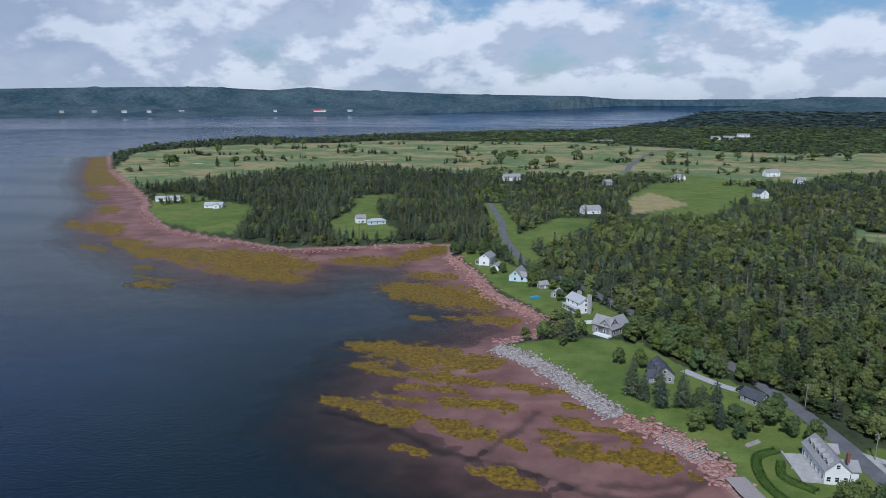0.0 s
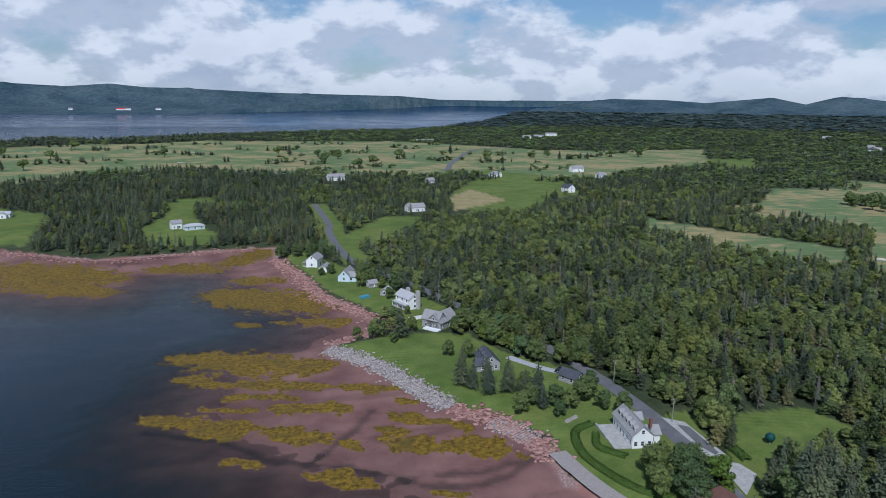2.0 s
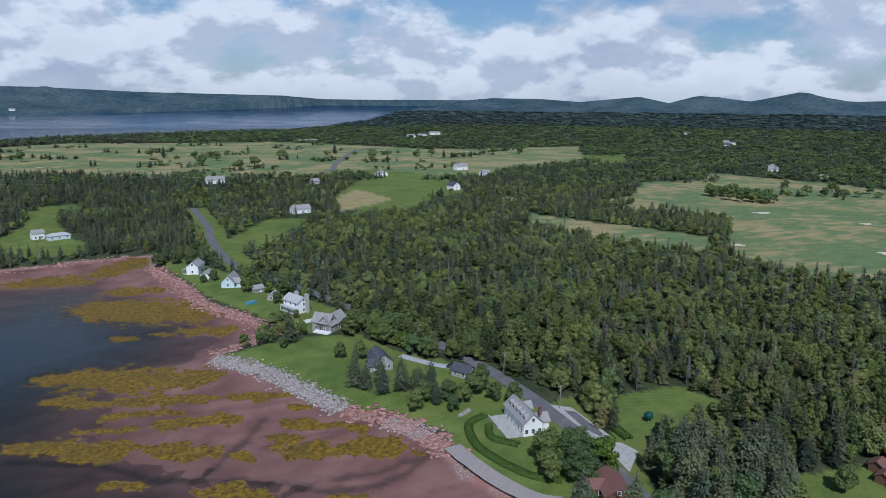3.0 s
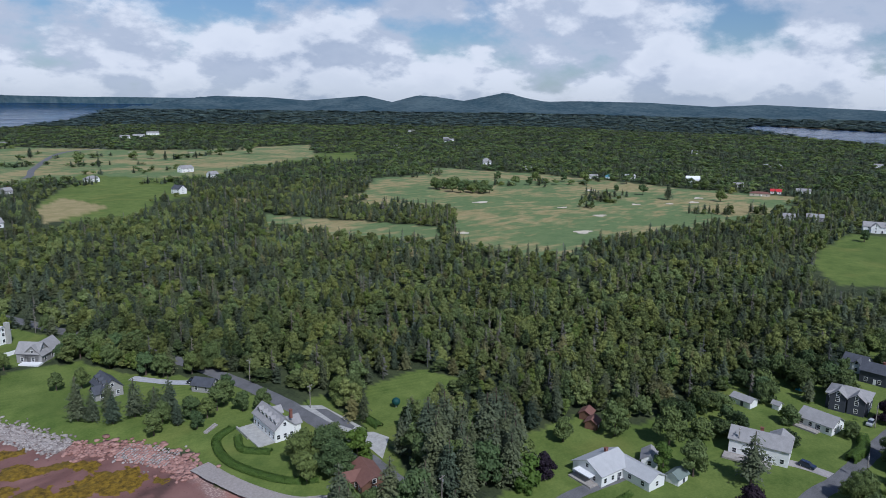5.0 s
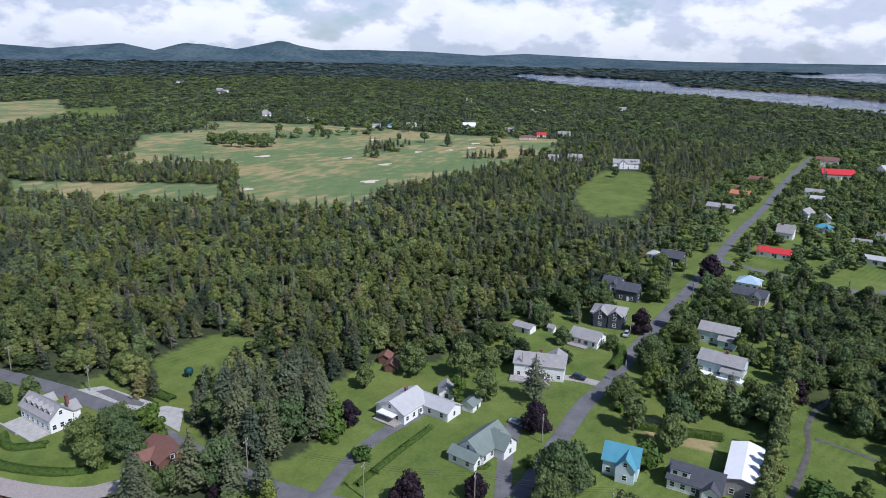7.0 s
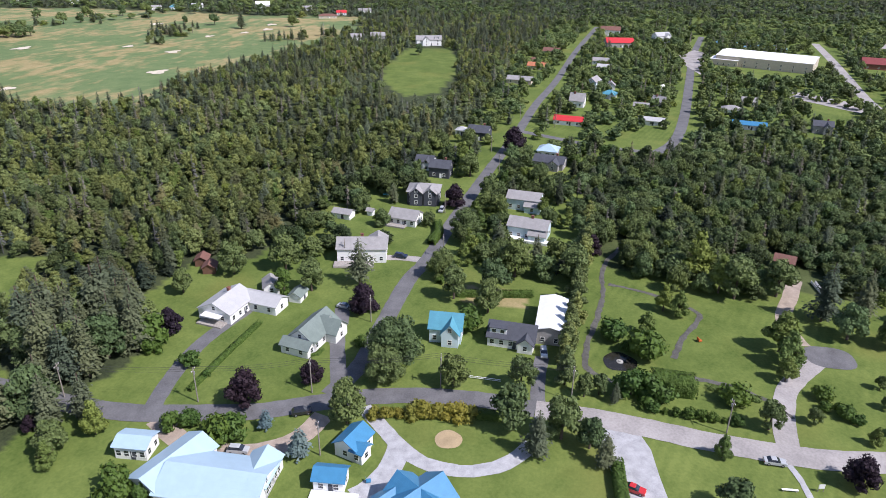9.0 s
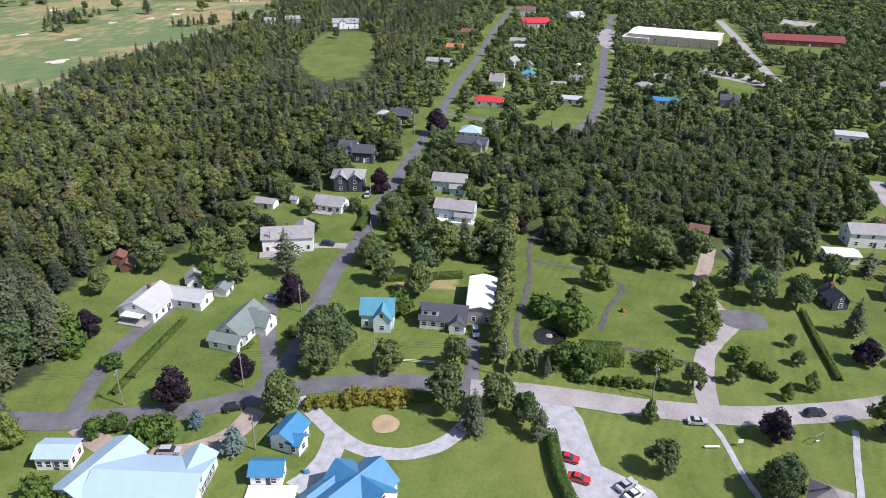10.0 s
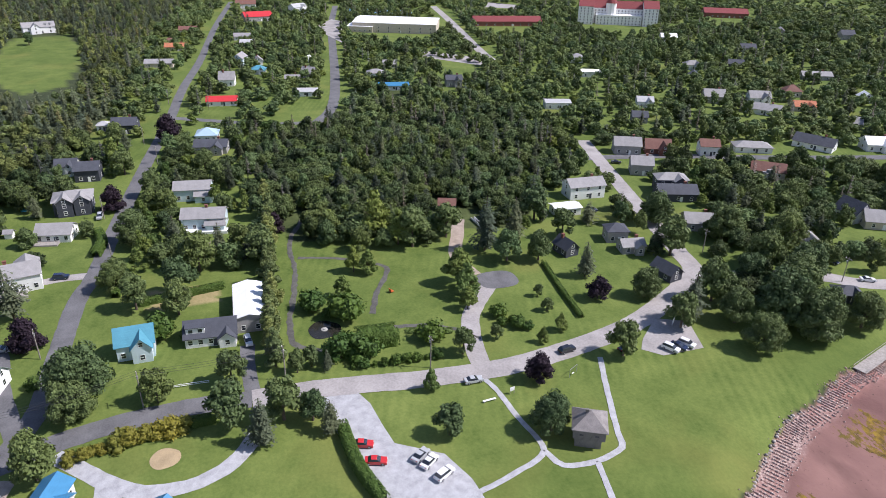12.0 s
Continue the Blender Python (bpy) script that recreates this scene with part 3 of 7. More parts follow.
# ---- ground and sea ----
def make_ground():
    az = np.concatenate([np.arange(-180, -44, 4.0), np.arange(-44, 40, 0.28), np.arange(40, 150, 0.45), np.arange(150, 181, 4.0)])
    r = [0.0, 25.0, 45.0, 60.0]
    while r[-1] < 2600:
        r.append(r[-1] * (1.0085 if r[-1] < 520 else 1.018))
    while r[-1] < 45000:
        r.append(r[-1] * 1.035)
    r = np.array(r)
    A, Rr = np.meshgrid(np.radians(az), r)
    x, y = Rr * np.sin(A), Rr * np.cos(A)
    z, on, flat = height(x, y)
    nr, na = x.shape
    wx, wy = x + 1.2 * wob(x * 0.4, y * 0.4), y + 1.2 * wob(y * 0.37, x * 0.41, 2.0)
    lawn = np.zeros(x.shape)
    for poly in (SHORE_LAWN, LAWN_D, LAWN_E, BALL_LAWN, NOOK, ROAD_GAP, MANOR_FIELD, TOWN, *GREEN_FIELDS):
        lawn = np.maximum(lawn, inside(poly, wx, wy))
    lawn *= 1 - 0.75 * inside(GROVE, wx, wy)
    golf, dry = np.zeros(x.shape), np.zeros(x.shape)
    for poly in (GOLF_N, GOLF_S, STRIP):
        golf = np.maximum(golf, inside(poly, wx, wy) | inside(poly, wx * 1.1, wy * 1.1))
    for poly in DRY_FIELDS:
        dry = np.maximum(dry, inside(poly, wx, wy))
    beach = 1.0 - on
    weed = weed_cover(x, y) * (~on)
    far_weed = flat * smooth(away(BANK, x, y), 3, 12) * ((y < 60) * 0.62 * (wob(x * 0.16, y * 0.2, 0.7) > 0.1) + (y > 850) * 0.8)
    weed = np.maximum(weed, far_weed)
    mud = channel(x, y) * (~on)
    wet = (~on) * (1 - smooth(z, 0.05, 0.7))
    shingle = (~on) * (1 - smooth(away(BANK, wx, wy), np.where(y < 0, 4.0, 2.0), np.where(y < 0, 6.5, 5.0))) * (np.hypot(x, y) < 1500)
    gx, gy, gz = draw_in(x, y, z)
    i = np.arange(nr * na).reshape(nr, na)
    f = np.stack([i[:-1, :-1], i[:-1, 1:], i[1:, 1:], i[1:, :-1]], -1).reshape(-1, 4)[:, ::-1]
    v = np.stack([gx, gy, gz], -1).reshape(-1, 3)
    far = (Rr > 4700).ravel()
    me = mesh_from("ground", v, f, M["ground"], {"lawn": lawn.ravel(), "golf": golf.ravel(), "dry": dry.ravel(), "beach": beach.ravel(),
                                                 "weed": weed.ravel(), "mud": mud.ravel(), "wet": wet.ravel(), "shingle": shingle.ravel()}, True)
    # far faces get the hill colour that includes painted haze
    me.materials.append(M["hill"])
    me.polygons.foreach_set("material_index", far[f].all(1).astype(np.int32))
    tagged(new("ground", me), "coastal land with lawns, golf course, forest floor and red tidal flats", "ground", kind="structure")
    zf = z.ravel()[f]
    keep = f[(zf.min(1) < 0.25)]
    used, inv = np.unique(keep, return_inverse=True)
    sx, sy, sz = draw_in(x.ravel()[used], y.ravel()[used], np.zeros(len(used)))
    sea = mesh_from("sea", np.stack([sx, sy, sz], -1), inv.reshape(-1, 4), M["water"], {"depth": np.maximum(0, -z.ravel()[used])}, True)
    tagged(new("water", sea), "calm dark blue bay at low tide", "water", kind="structure")


make_ground()


def level(x, y):
    return float(height(np.array([x], float), np.array([y], float))[0][0])


def curve_points(pts, step=2.0):
    """A smooth line through the points."""
    p = [Vector((*q, 0)) for q in pts]
    p = [p[0] * 2 - p[1]] + p + [p[-1] * 2 - p[-2]]
    out = []
    for a, b, c, d in zip(p, p[1:], p[2:], p[3:]):
        n = max(1, int((c - b).length / step))
        for k in range(n):
            s = k / n
            out.append(0.5 * ((2 * b) + (c - a) * s + (2 * a - 5 * b + 4 * c - d) * s * s + (3 * b - a - 3 * c + d) * s ** 3))
    return out + [p[-2]]


ROAD_LINES = []


def ribbon(name, pts, width, mat, label, lift=0.10, category="road", step=2.0, ragged=0.12):
    """A road or path: a strip with slightly uneven edges that follows the ground."""
    line = curve_points(pts, step)
    ROAD_LINES.append(([(q.x, q.y) for q in line[::3]] + [(line[-1].x, line[-1].y)], width))
    v, f = [], []
    rnd = random.Random(len(pts) * 7 + int(width * 10))
    for k, q in enumerate(line):
        t = (line[min(k + 1, len(line) - 1)] - line[max(k - 1, 0)]).normalized()
        side = Vector((-t.y, t.x, 0))
        z = level(q.x, q.y) + lift
        for s in (-1, -0.33, 0.33, 1):
            w = width / 2 * s + (rnd.uniform(-ragged, ragged) if abs(s) == 1 else 0)
            c = q + side * w
            v.append((c.x, c.y, z + 0.03 * (1 - abs(s))))
        if k:
            a = 4 * (k - 1)
            f += [(a + j, a + j + 4, a + j + 5, a + j + 1) for j in range(3)]
    ob = new(name, mesh_from(name, v, [q[::-1] for q in f], mat))
    return tagged(ob, label, category, kind="structure")


def pad(name, pts, mat, label, lift=0.07, category="pavement"):
    """A flat area with a given outline."""
    bm = bmesh.new()
    bm.faces.new([bm.verts.new((x, y, level(x, y) + lift)) for x, y in pts])
    bmesh.ops.triangulate(bm, faces=bm.faces)
    me = bpy.data.meshes.new(name)
    for fc in bm.faces:
        if fc.normal.z < 0:
            fc.normal_flip()
    bm.to_mesh(me)
    bm.free()
    me.materials.append(mat)
    return tagged(new(name, me), label, category, kind="structure")


ribbon("road", [(47, 690), (50, 574), (47, 535), (48, 470), (55, 419), (75, 372), (92, 320), (108, 270), (117, 225), (120, 190), (119, 160), (116, 142), (113, 122), (111, 104),
                (111, 90), (114, 74), (117, 62), (122, 51), (127, 39), (130, 26), (131, 12), (130, 0)], 6.0, M["asphalt"], "grey asphalt shore road")
ribbon("road", [(130, 0), (129.5, -14), (128, -26), (126, -40), (125, -60), (127, -76), (131, -94), (137, -109), (147, -126), (155, -136), (170, -140),
                (200, -147), (245, -158), (285, -168)], 6.6, M["pale_road"], "pale worn asphalt town road", 0.11)
ribbon("road", [(126, 48), (139, 44.5), (147, 44), (185, 43), (202, 40), (237, 37), (298, 31), (368, 23), (437, 17), (522, 6), (675, -9), (850, -31)], 5.2, M["asphalt"],
       "grey asphalt side street between houses", 0.09)
ribbon("road", [(346, -48), (365, -58), (394, -66), (453, -77), (545, -92), (666, -112), (800, -140)], 6.0, M["asphalt"], "dark asphalt back street", 0.09)
ribbon("road", [(346, -48), (352, -20), (372, 22)], 5.0, M["asphalt"], "curved asphalt link street", 0.085)
ribbon("road", [(152, -132), (142, -169), (131, -187), (118, -240), (120, -300)], 6.5, M["pale_road"], "pale asphalt waterfront street", 0.08)
ribbon("road", [(262, -150), (255, -190), (240, -240), (225, -300), (210, -380)], 6.0, M["asphalt"], "grey asphalt cross street", 0.085)
ribbon("road", [(262, 1000), (278, 1038), (318, 1156), (453, 1460), (598, 1576)], 9.0, M["asphalt"], "winding asphalt road over the golf course", 0.2, step=12)
ribbon("road", [(780, -248), (679, -232), (599, -218), (515, -203), (477, -198)], 7.5, M["pale_road"], "pale asphalt road past the hall", 0.095, step=6)
ribbon("road", [(532, -140), (520, -156), (509, -170), (488, -189), (478, -199)], 7.0, M["pale_road"], "pale asphalt road along a green", 0.09, step=4)
pad("parking", [(809, -319), (774, -352), (741, -342), (764, -304)], M["pale_road"], "pale asphalt car park before the lodge", 0.2, "parking")
ribbon("driveway", [(112, 86), (125, 88), (140, 88.5), (152, 86), (160, 84), (168, 84)], 4.2, M["asphalt"], "dark asphalt driveway up to the white house", 0.06, "driveway")
ribbon("driveway", [(127, 46), (138, 50), (150, 54), (160, 56), (166, 58)], 4.0, M["asphalt"], "asphalt driveway beside the green-roofed house", 0.05, "driveway")
ribbon("driveway", [(202, 40), (202, 50), (200, 58)], 4.0, M["pale_road"], "pale asphalt driveway", 0.05, "driveway")
ribbon("driveway", [(130, -0.5), (142, 0), (152, -0.5)], 3.6, M["asphalt"], "asphalt driveway to the white-roofed shed", 0.05, "driveway")
ribbon("driveway", [(123, 39), (117, 33), (112.5, 28.5), (108, 22), (107, 14), (109.5, 7), (114, 2.5), (118, 0)], 3.6, M["gravel"], "pale gravel loop drive", 0.06, "driveway")
ribbon("driveway", [(112, 28), (106, 28), (100, 30), (96, 33)], 5.0, M["gravel"], "pale gravel forecourt", 0.05, "driveway")
ribbon("driveway", [(118.5, 47), (110, 50), (104.5, 57), (103, 66), (105, 75), (110, 83)], 5.0, M["brownpath"], "brown gravel half-round drive", 0.06, "driveway")
ribbon("driveway", [(125, -54), (133, -55), (142, -57), (150, -60), (157, -65), (164, -71), (168, -75)], 5.0, M["pale_road"], "asphalt garden drive", 0.06, "driveway")
pad("driveway", [(166.5 + 5.2 * math.copysign(abs(math.cos(a)) ** 0.7, math.cos(a)), -74.5 + 6.2 * math.copysign(abs(math.sin(a)) ** 0.7, math.sin(a))) for a in (0.2618 * k for k in range(24))],
    M["asphalt"], "dark asphalt turning place", 0.085, "driveway")
ribbon("driveway", [(171, -69), (180, -67.5), (188, -68.5), (199, -73), (212, -78)], 4.5, M["brownpath"], "brown gravel path under trees", 0.05, "path")
pad("parking", [(126, -12), (126, -23), (121, -25), (113, -26), (107, -27), (101, -36), (93, -39), (84, -40), (84, -21), (100, -18.5), (112, -16.5), (120, -14.5)], M["gravel"],
    "pale worn gravel car park", 0.07, "parking")
pad("parking", [(122, -96), (126, -99), (134, -108), (130, -116), (118, -112), (118, -100)], M["pale_road"], "small asphalt parking bay", 0.065, "parking")
pad("driveway", [(122.5, 184), (128, 179), (127.5, 156), (124.5, 155), (128, 152), (129, 146), (119, 137.5), (121, 148), (122, 164)], M["concrete"], "pale concrete forecourt beside the road", 0.13, "driveway")
pad("driveway", [(124.5, 178), (127.4, 175.5), (126.2, 159), (124.4, 158), (123, 164)], M["asphalt"], "grey asphalt patch on the forecourt", 0.17, "driveway")
ribbon("sea_wall", [(80.5, 172), (82, 160), (85, 147), (90, 136), (98, 127)], 6.0, M["rock"], "pale stone sea wall at the foot of the lawn", 0.55, "sea wall")
ribbon("driveway", [(92, 247), (100, 234), (108, 226), (116, 220)], 4.0, M["gravel"], "gravel drive to the slate-roofed house", 0.06, "driveway")
for pts, w, lab in (([(124, -52), (118, -54), (107, -55), (96, -56), (92, -48), (90, -42), (88, -34)], 1.3, "gravel footpath across the green"),
                    ([(96, -56), (91, -58), (90, -65), (92, -72), (96, -73.5), (110, -79), (122, -84)], 1.4, "gravel footpath past the blockhouse"),
                    ([(90, -65), (81, -63), (72, -60)], 1.3, "gravel footpath to the beach")):
    ribbon("footpath", pts, w, M["gravel"], lab, 0.08, "path", 1.5, 0.08)
for pts, w in (([(228, -25), (209, -18), (189, -17), (175, -15), (160, -12), (149, -12), (144, -19)], 1.5), ([(197, -19), (193, -31), (186, -42), (181, -44), (169, -38), (158, -34)], 1.5),
               ([(150, -38), (148, -47), (143, -55), (138, -58)], 1.5)):
    ribbon("stream", pts, w, M["darkpath"], "narrow dark garden stream with stone edges", 0.06, "stream", 1.5, 0.3)


# ---- plants ----
def ico(rng, centre, r, squash=0.9, detail=1, rough=0.14):
    """A lumpy ball: the dense inside of a crown."""
    bm = bmesh.new()
    bmesh.ops.create_icosphere(bm, subdivisions=detail, radius=1.0)
    v = np.array([list(q.co) for q in bm.verts])
    f = [[q.index for q in fc.verts] for fc in bm.faces]
    bm.free()
    v = v * rng.uniform(1 - rough, 1 + rough, (len(v), 1)) * r * np.array([1, 1, squash]) + centre
    return v, f


def conifer_shape(rng, height=12.0, radius=2.4, sprays=150, whorls=12, size=0.9, bare=0.06, core=0.34, airy=0.3):
    """Spruce: shaggy, drooping sprays in uneven whorls round a thin dark inside."""
    sides = 5
    v = [(math.cos(6.283 * j / sides) * radius * core, math.sin(6.283 * j / sides) * radius * core, height * (bare + 0.02)) for j in range(sides)]
    v.append((0, 0, height * 0.8))
    f = [(j, (j + 1) % sides, sides) for j in range(sides)]
    n = sprays
    q = rng.uniform(0, 1, n)
    s = 0.97 * (0.72 * (1 - np.sqrt(q)) + 0.28 * rng.uniform(0, 1, n))
    a = rng.uniform(0, 6.283, n)
    tier = s * whorls
    swell = 1 - airy * (tier - np.floor(tier))
    ph = rng.uniform(0, 6.283, 4)
    lobes = 1 + 0.20 * np.sin(3 * a + ph[0] + 2.0 * s) + 0.16 * np.sin(5 * a + np.floor(tier) * 2.1 + ph[1])
    r = radius * (1 - s) ** 0.72 * swell * lobes * rng.uniform(0.55, 1.15, n) + 0.12
    sector = ((a / 6.2832) * 7).astype(int) % 7
    r = r * rng.uniform(0.58, 1.16, (whorls + 1, 7))[np.floor(tier).astype(int), sector]
    z = height * (bare + (1 - bare) * s)
    sz = size * rng.uniform(0.55, 1.3, n) * (0.55 + 0.45 * (1 - s))
    c = np.stack([np.cos(a), np.sin(a), np.zeros(n)], -1)
    t = np.stack([-np.sin(a), np.cos(a), np.zeros(n)], -1)
    up = np.array([0, 0, 1.0])
    lift = rng.uniform(-0.1, 0.5, n)
    p0 = c * np.maximum(0.05, r - sz)[:, None] + up * (z + sz * lift)[:, None]
    p1 = c * r[:, None] + t * (sz * 0.42)[:, None] + up * (z - sz * rng.uniform(-0.1, 0.45, n))[:, None]
    p2 = c * (r * rng.uniform(0.85, 1.05, n))[:, None] - t * (sz * 0.42)[:, None] + up * (z - sz * rng.uniform(-0.1, 0.45, n))[:, None]
    tri = np.stack([p0, p1, p2], 1).reshape(-1, 3)
    k = len(v)
    return np.concatenate([np.array(v, float), tri]), np.concatenate([np.array(f), k + np.arange(3 * n).reshape(-1, 3)])


def crown_shape(rng, radius=3.2, tall=4.6, base=1.6, leaves=200, size=0.8, lumps=9, detail=0, full=0.74, lump=(0.32, 0.56), point=0.0):
    """Broad-leaved crown: small leaf sprays over many overlapping lumps, with an uneven outline.
    point: how far the crown narrows towards its top."""
    v, f = [], []
    cs = []
    for k in range(lumps):
        a, s = 2.4 * k + rng.uniform(-0.5, 0.5), rng.uniform(0, 1)
        h = base + tall * (0.14 + 0.70 * s)
        spread = radius * (0.80 - 0.58 * abs(s - 0.35)) * (1 - point * s) * rng.uniform(0.5, 1.1)
        cs.append((np.array([math.cos(a) * spread, math.sin(a) * spread, h]), radius * rng.uniform(*lump) * (1 - 0.55 * point * s)))
    cs.append((np.array([0, 0, base + tall * 0.6]), radius * 0.62 * (1 - 0.4 * point)))
    if point > 0.3:
        cs.append((np.array([0, 0, base + tall * 0.92]), radius * 0.26))
    for c, r in cs:
        iv, jf = ico(rng, c, r * full, 0.85, detail + 1)
        i = len(v)
        v += list(iv)
        f += [tuple(q + i for q in g) for g in jf]
    wts = np.array([r * r for _, r in cs])
    wts /= wts.sum()
    n = leaves
    pick = rng.choice(len(cs), size=n, p=wts)
    C, Rr = np.array([c for c, _ in cs])[pick], np.array([r for _, r in cs])[pick]
    d = rng.normal(size=(n, 3))
    d /= np.linalg.norm(d, axis=1)[:, None]
    d[:, 2] = d[:, 2] * 0.9 + 0.15
    p = C + d * (Rr * rng.uniform(0.70, 1.14, n))[:, None] * np.array([1, 1, 0.85])
    nrm = d + rng.normal(size=(n, 3)) * 0.42
    nrm /= np.linalg.norm(nrm, axis=1)[:, None]
    a = np.cross(nrm, rng.normal(size=(n, 3)))
    a /= np.linalg.norm(a, axis=1)[:, None]
    b = np.cross(nrm, a)
    s = (size * rng.uniform(0.55, 1.35, n))[:, None]
    tri = np.stack([p + a * s * 0.62, p - a * s * 0.4 + b * s * 0.5, p - a * s * 0.4 - b * s * 0.5 - nrm * s * 0.2], 1).reshape(-1, 3)
    i = len(v)
    f = np.concatenate([np.array(f), i + np.arange(3 * n).reshape(-1, 3)])
    return np.concatenate([np.array(v), tri]), f


def dead_shape(rng, height=11.0):
    """A bare grey snag with short broken boughs."""
    v, f = [], []
    for k in range(70):
        z, a = height * rng.uniform(0.2, 0.97), rng.uniform(0, 6.28)
        r = (1.25 - z / height) * 1.7 * rng.uniform(0.5, 1.1)
        c, t = np.array([math.cos(a), math.sin(a), 0]), np.array([-math.sin(a), math.cos(a), 0])
        i = len(v)
        v += [np.array([0, 0, z + 0.3]), c * r + t * 0.14 + np.array([0, 0, z]), c * r - t * 0.14 + np.array([0, 0, z - 0.2])]
        f.append((i, i + 1, i + 2))
    i = len(v)
    for z, w in ((0, 0.22), (height, 0.05)):
        v += [np.array([w * math.cos(q), w * math.sin(q), z]) for q in (0, 2.1, 4.2)]
    for j in range(3):
        k = (j + 1) % 3
        f += [(i + j, i + k, i + 3 + k), (i + j, i + 3 + k, i + 3 + j)]
    return np.array(v), np.array(f)


def stamp(shapes, where, rng, squash=(0.8, 1.2), tall=(0.75, 1.25), widths=None):
    """Many copies of a few shapes, turned and stretched, as one set of arrays with a tone for each plant."""
    V, F, T, base = [], [], [], 0
    pick = rng.integers(len(shapes), size=len(where))
    for k, (sv, sf) in enumerate(shapes):
        pos = where[pick == k]
        n = len(pos)
        if not n:
            continue
        a, s, h = rng.uniform(0, 6.283, n), rng.uniform(*squash, n), rng.uniform(*tall, n)
        if widths is not None:
            s = s * widths[pick == k]
        h = h * (1 + 0.16 * wob(pos[:, 0] * 0.06, pos[:, 1] * 0.07, 1.6))
        c, d = np.cos(a)[:, None], np.sin(a)[:, None]
        x, y, z = sv[:, 0][None], sv[:, 1][None], sv[:, 2][None]
        out = np.stack([(x * c - y * d) * s[:, None] + pos[:, :1], (x * d + y * c) * s[:, None] + pos[:, 1:2], z * h[:, None] + pos[:, 2:3]], -1)
        V.append(out.reshape(-1, 3))
        F.append((sf[None] + (np.arange(n) * len(sv))[:, None, None] + base).reshape(-1, sf.shape[1]))
        patch = 0.20 * wob(pos[:, 0] * 0.035, pos[:, 1] * 0.041, 0.9) + 0.16 * wob(pos[:, 0] * 0.11, pos[:, 1] * 0.13, 2.4)
        T.append(np.repeat(np.clip(rng.normal(0.48, 0.27, n) + patch, 0, 1), len(sv)))
        base += n * len(sv)
    return np.concatenate(V), np.concatenate(F), np.concatenate(T)


HOUSE_SPOTS = []        # x, y, clear radius; filled by the houses below


def free_of(x, y, extra=0.0):
    ok = np.ones(x.shape, bool)
    for line, w in ROAD_LINES:
        # the wood closes over the shore road between the coves
        ok &= (away(line, x, y) > w / 2 + 2.2 + extra) | ((y > 212) & (y < 440) & (x < 125) & (away(line, x, y) > 2.6))
    for hx, hy, r in HOUSE_SPOTS:
        ok &= np.hypot(x - hx, y - hy) > r
        # nor just nearer the camera, where crowns would hide the house
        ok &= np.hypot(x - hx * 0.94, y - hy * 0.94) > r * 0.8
    return ok


def wooded(x, y):
    """Where the forest stands: on land, clear of fields, lawns, houses and roads."""
    ok = land(x, y) & (away(BANK, x, y) > 3.0)
    copse = (wob(x * 0.021, y * 0.034, 0.7) + 0.5 * wob(x * 0.11, y * 0.09, 2.2) > 0.74) & (np.hypot(x, y) > 700)
    for poly in OPEN:
        ok &= ~inside(poly, x, y) | copse
    # these clearings reach further towards the camera, so treetops don't cover them in view
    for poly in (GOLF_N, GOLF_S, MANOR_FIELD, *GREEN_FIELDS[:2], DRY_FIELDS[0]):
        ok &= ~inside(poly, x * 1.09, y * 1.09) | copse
    ok &= ~inside(TOWN, x, y)
    return ok


def scatter(rng, d0, d1, step, a0=-40.0, a1=146.0, grow=0.0):
    """Uneven points over the sector that the camera sweeps; step may grow with distance from it."""
    pts, d = [], d0
    while d < d1:
        s = max(step, grow * d)
        n = max(1, int(radians(a1 - a0) * d / s))
        a = np.radians(a0 + (np.arange(n) + rng.uniform(0, 1, n)) * (a1 - a0) / n)
        rr = d + rng.uniform(-0.5, 0.5, n) * s
        pts.append(np.stack([rr * np.sin(a), rr * np.cos(a), np.full(n, s)], -1))
        d += s * 0.92
    return np.concatenate(pts)


def conifer_share(x, y):
    d = np.hypot(x, y)
    edge = np.exp(-((x - 150) ** 2 + (y - 112) ** 2) / 55.0 ** 2)
    return np.clip(0.16 + 0.24 * smooth(d, 260, 430) + 0.42 * edge + 0.45 * ((y > 480) & (x < 35)) + 0.14 * (d > 700) + 0.30 * wob(x * 0.018, y * 0.021, 1.3) + 0.20 * wob(x * 0.07, y * 0.06, 0.4), 0.05, 0.85)


def plant_group(name, mat, arrays, label):
    v, f, t = arrays
    ob = new(name, mesh_from(name, v, f, mat, {"tint": t}, True))
    return tagged(ob, label, "forest", kind="stuff")


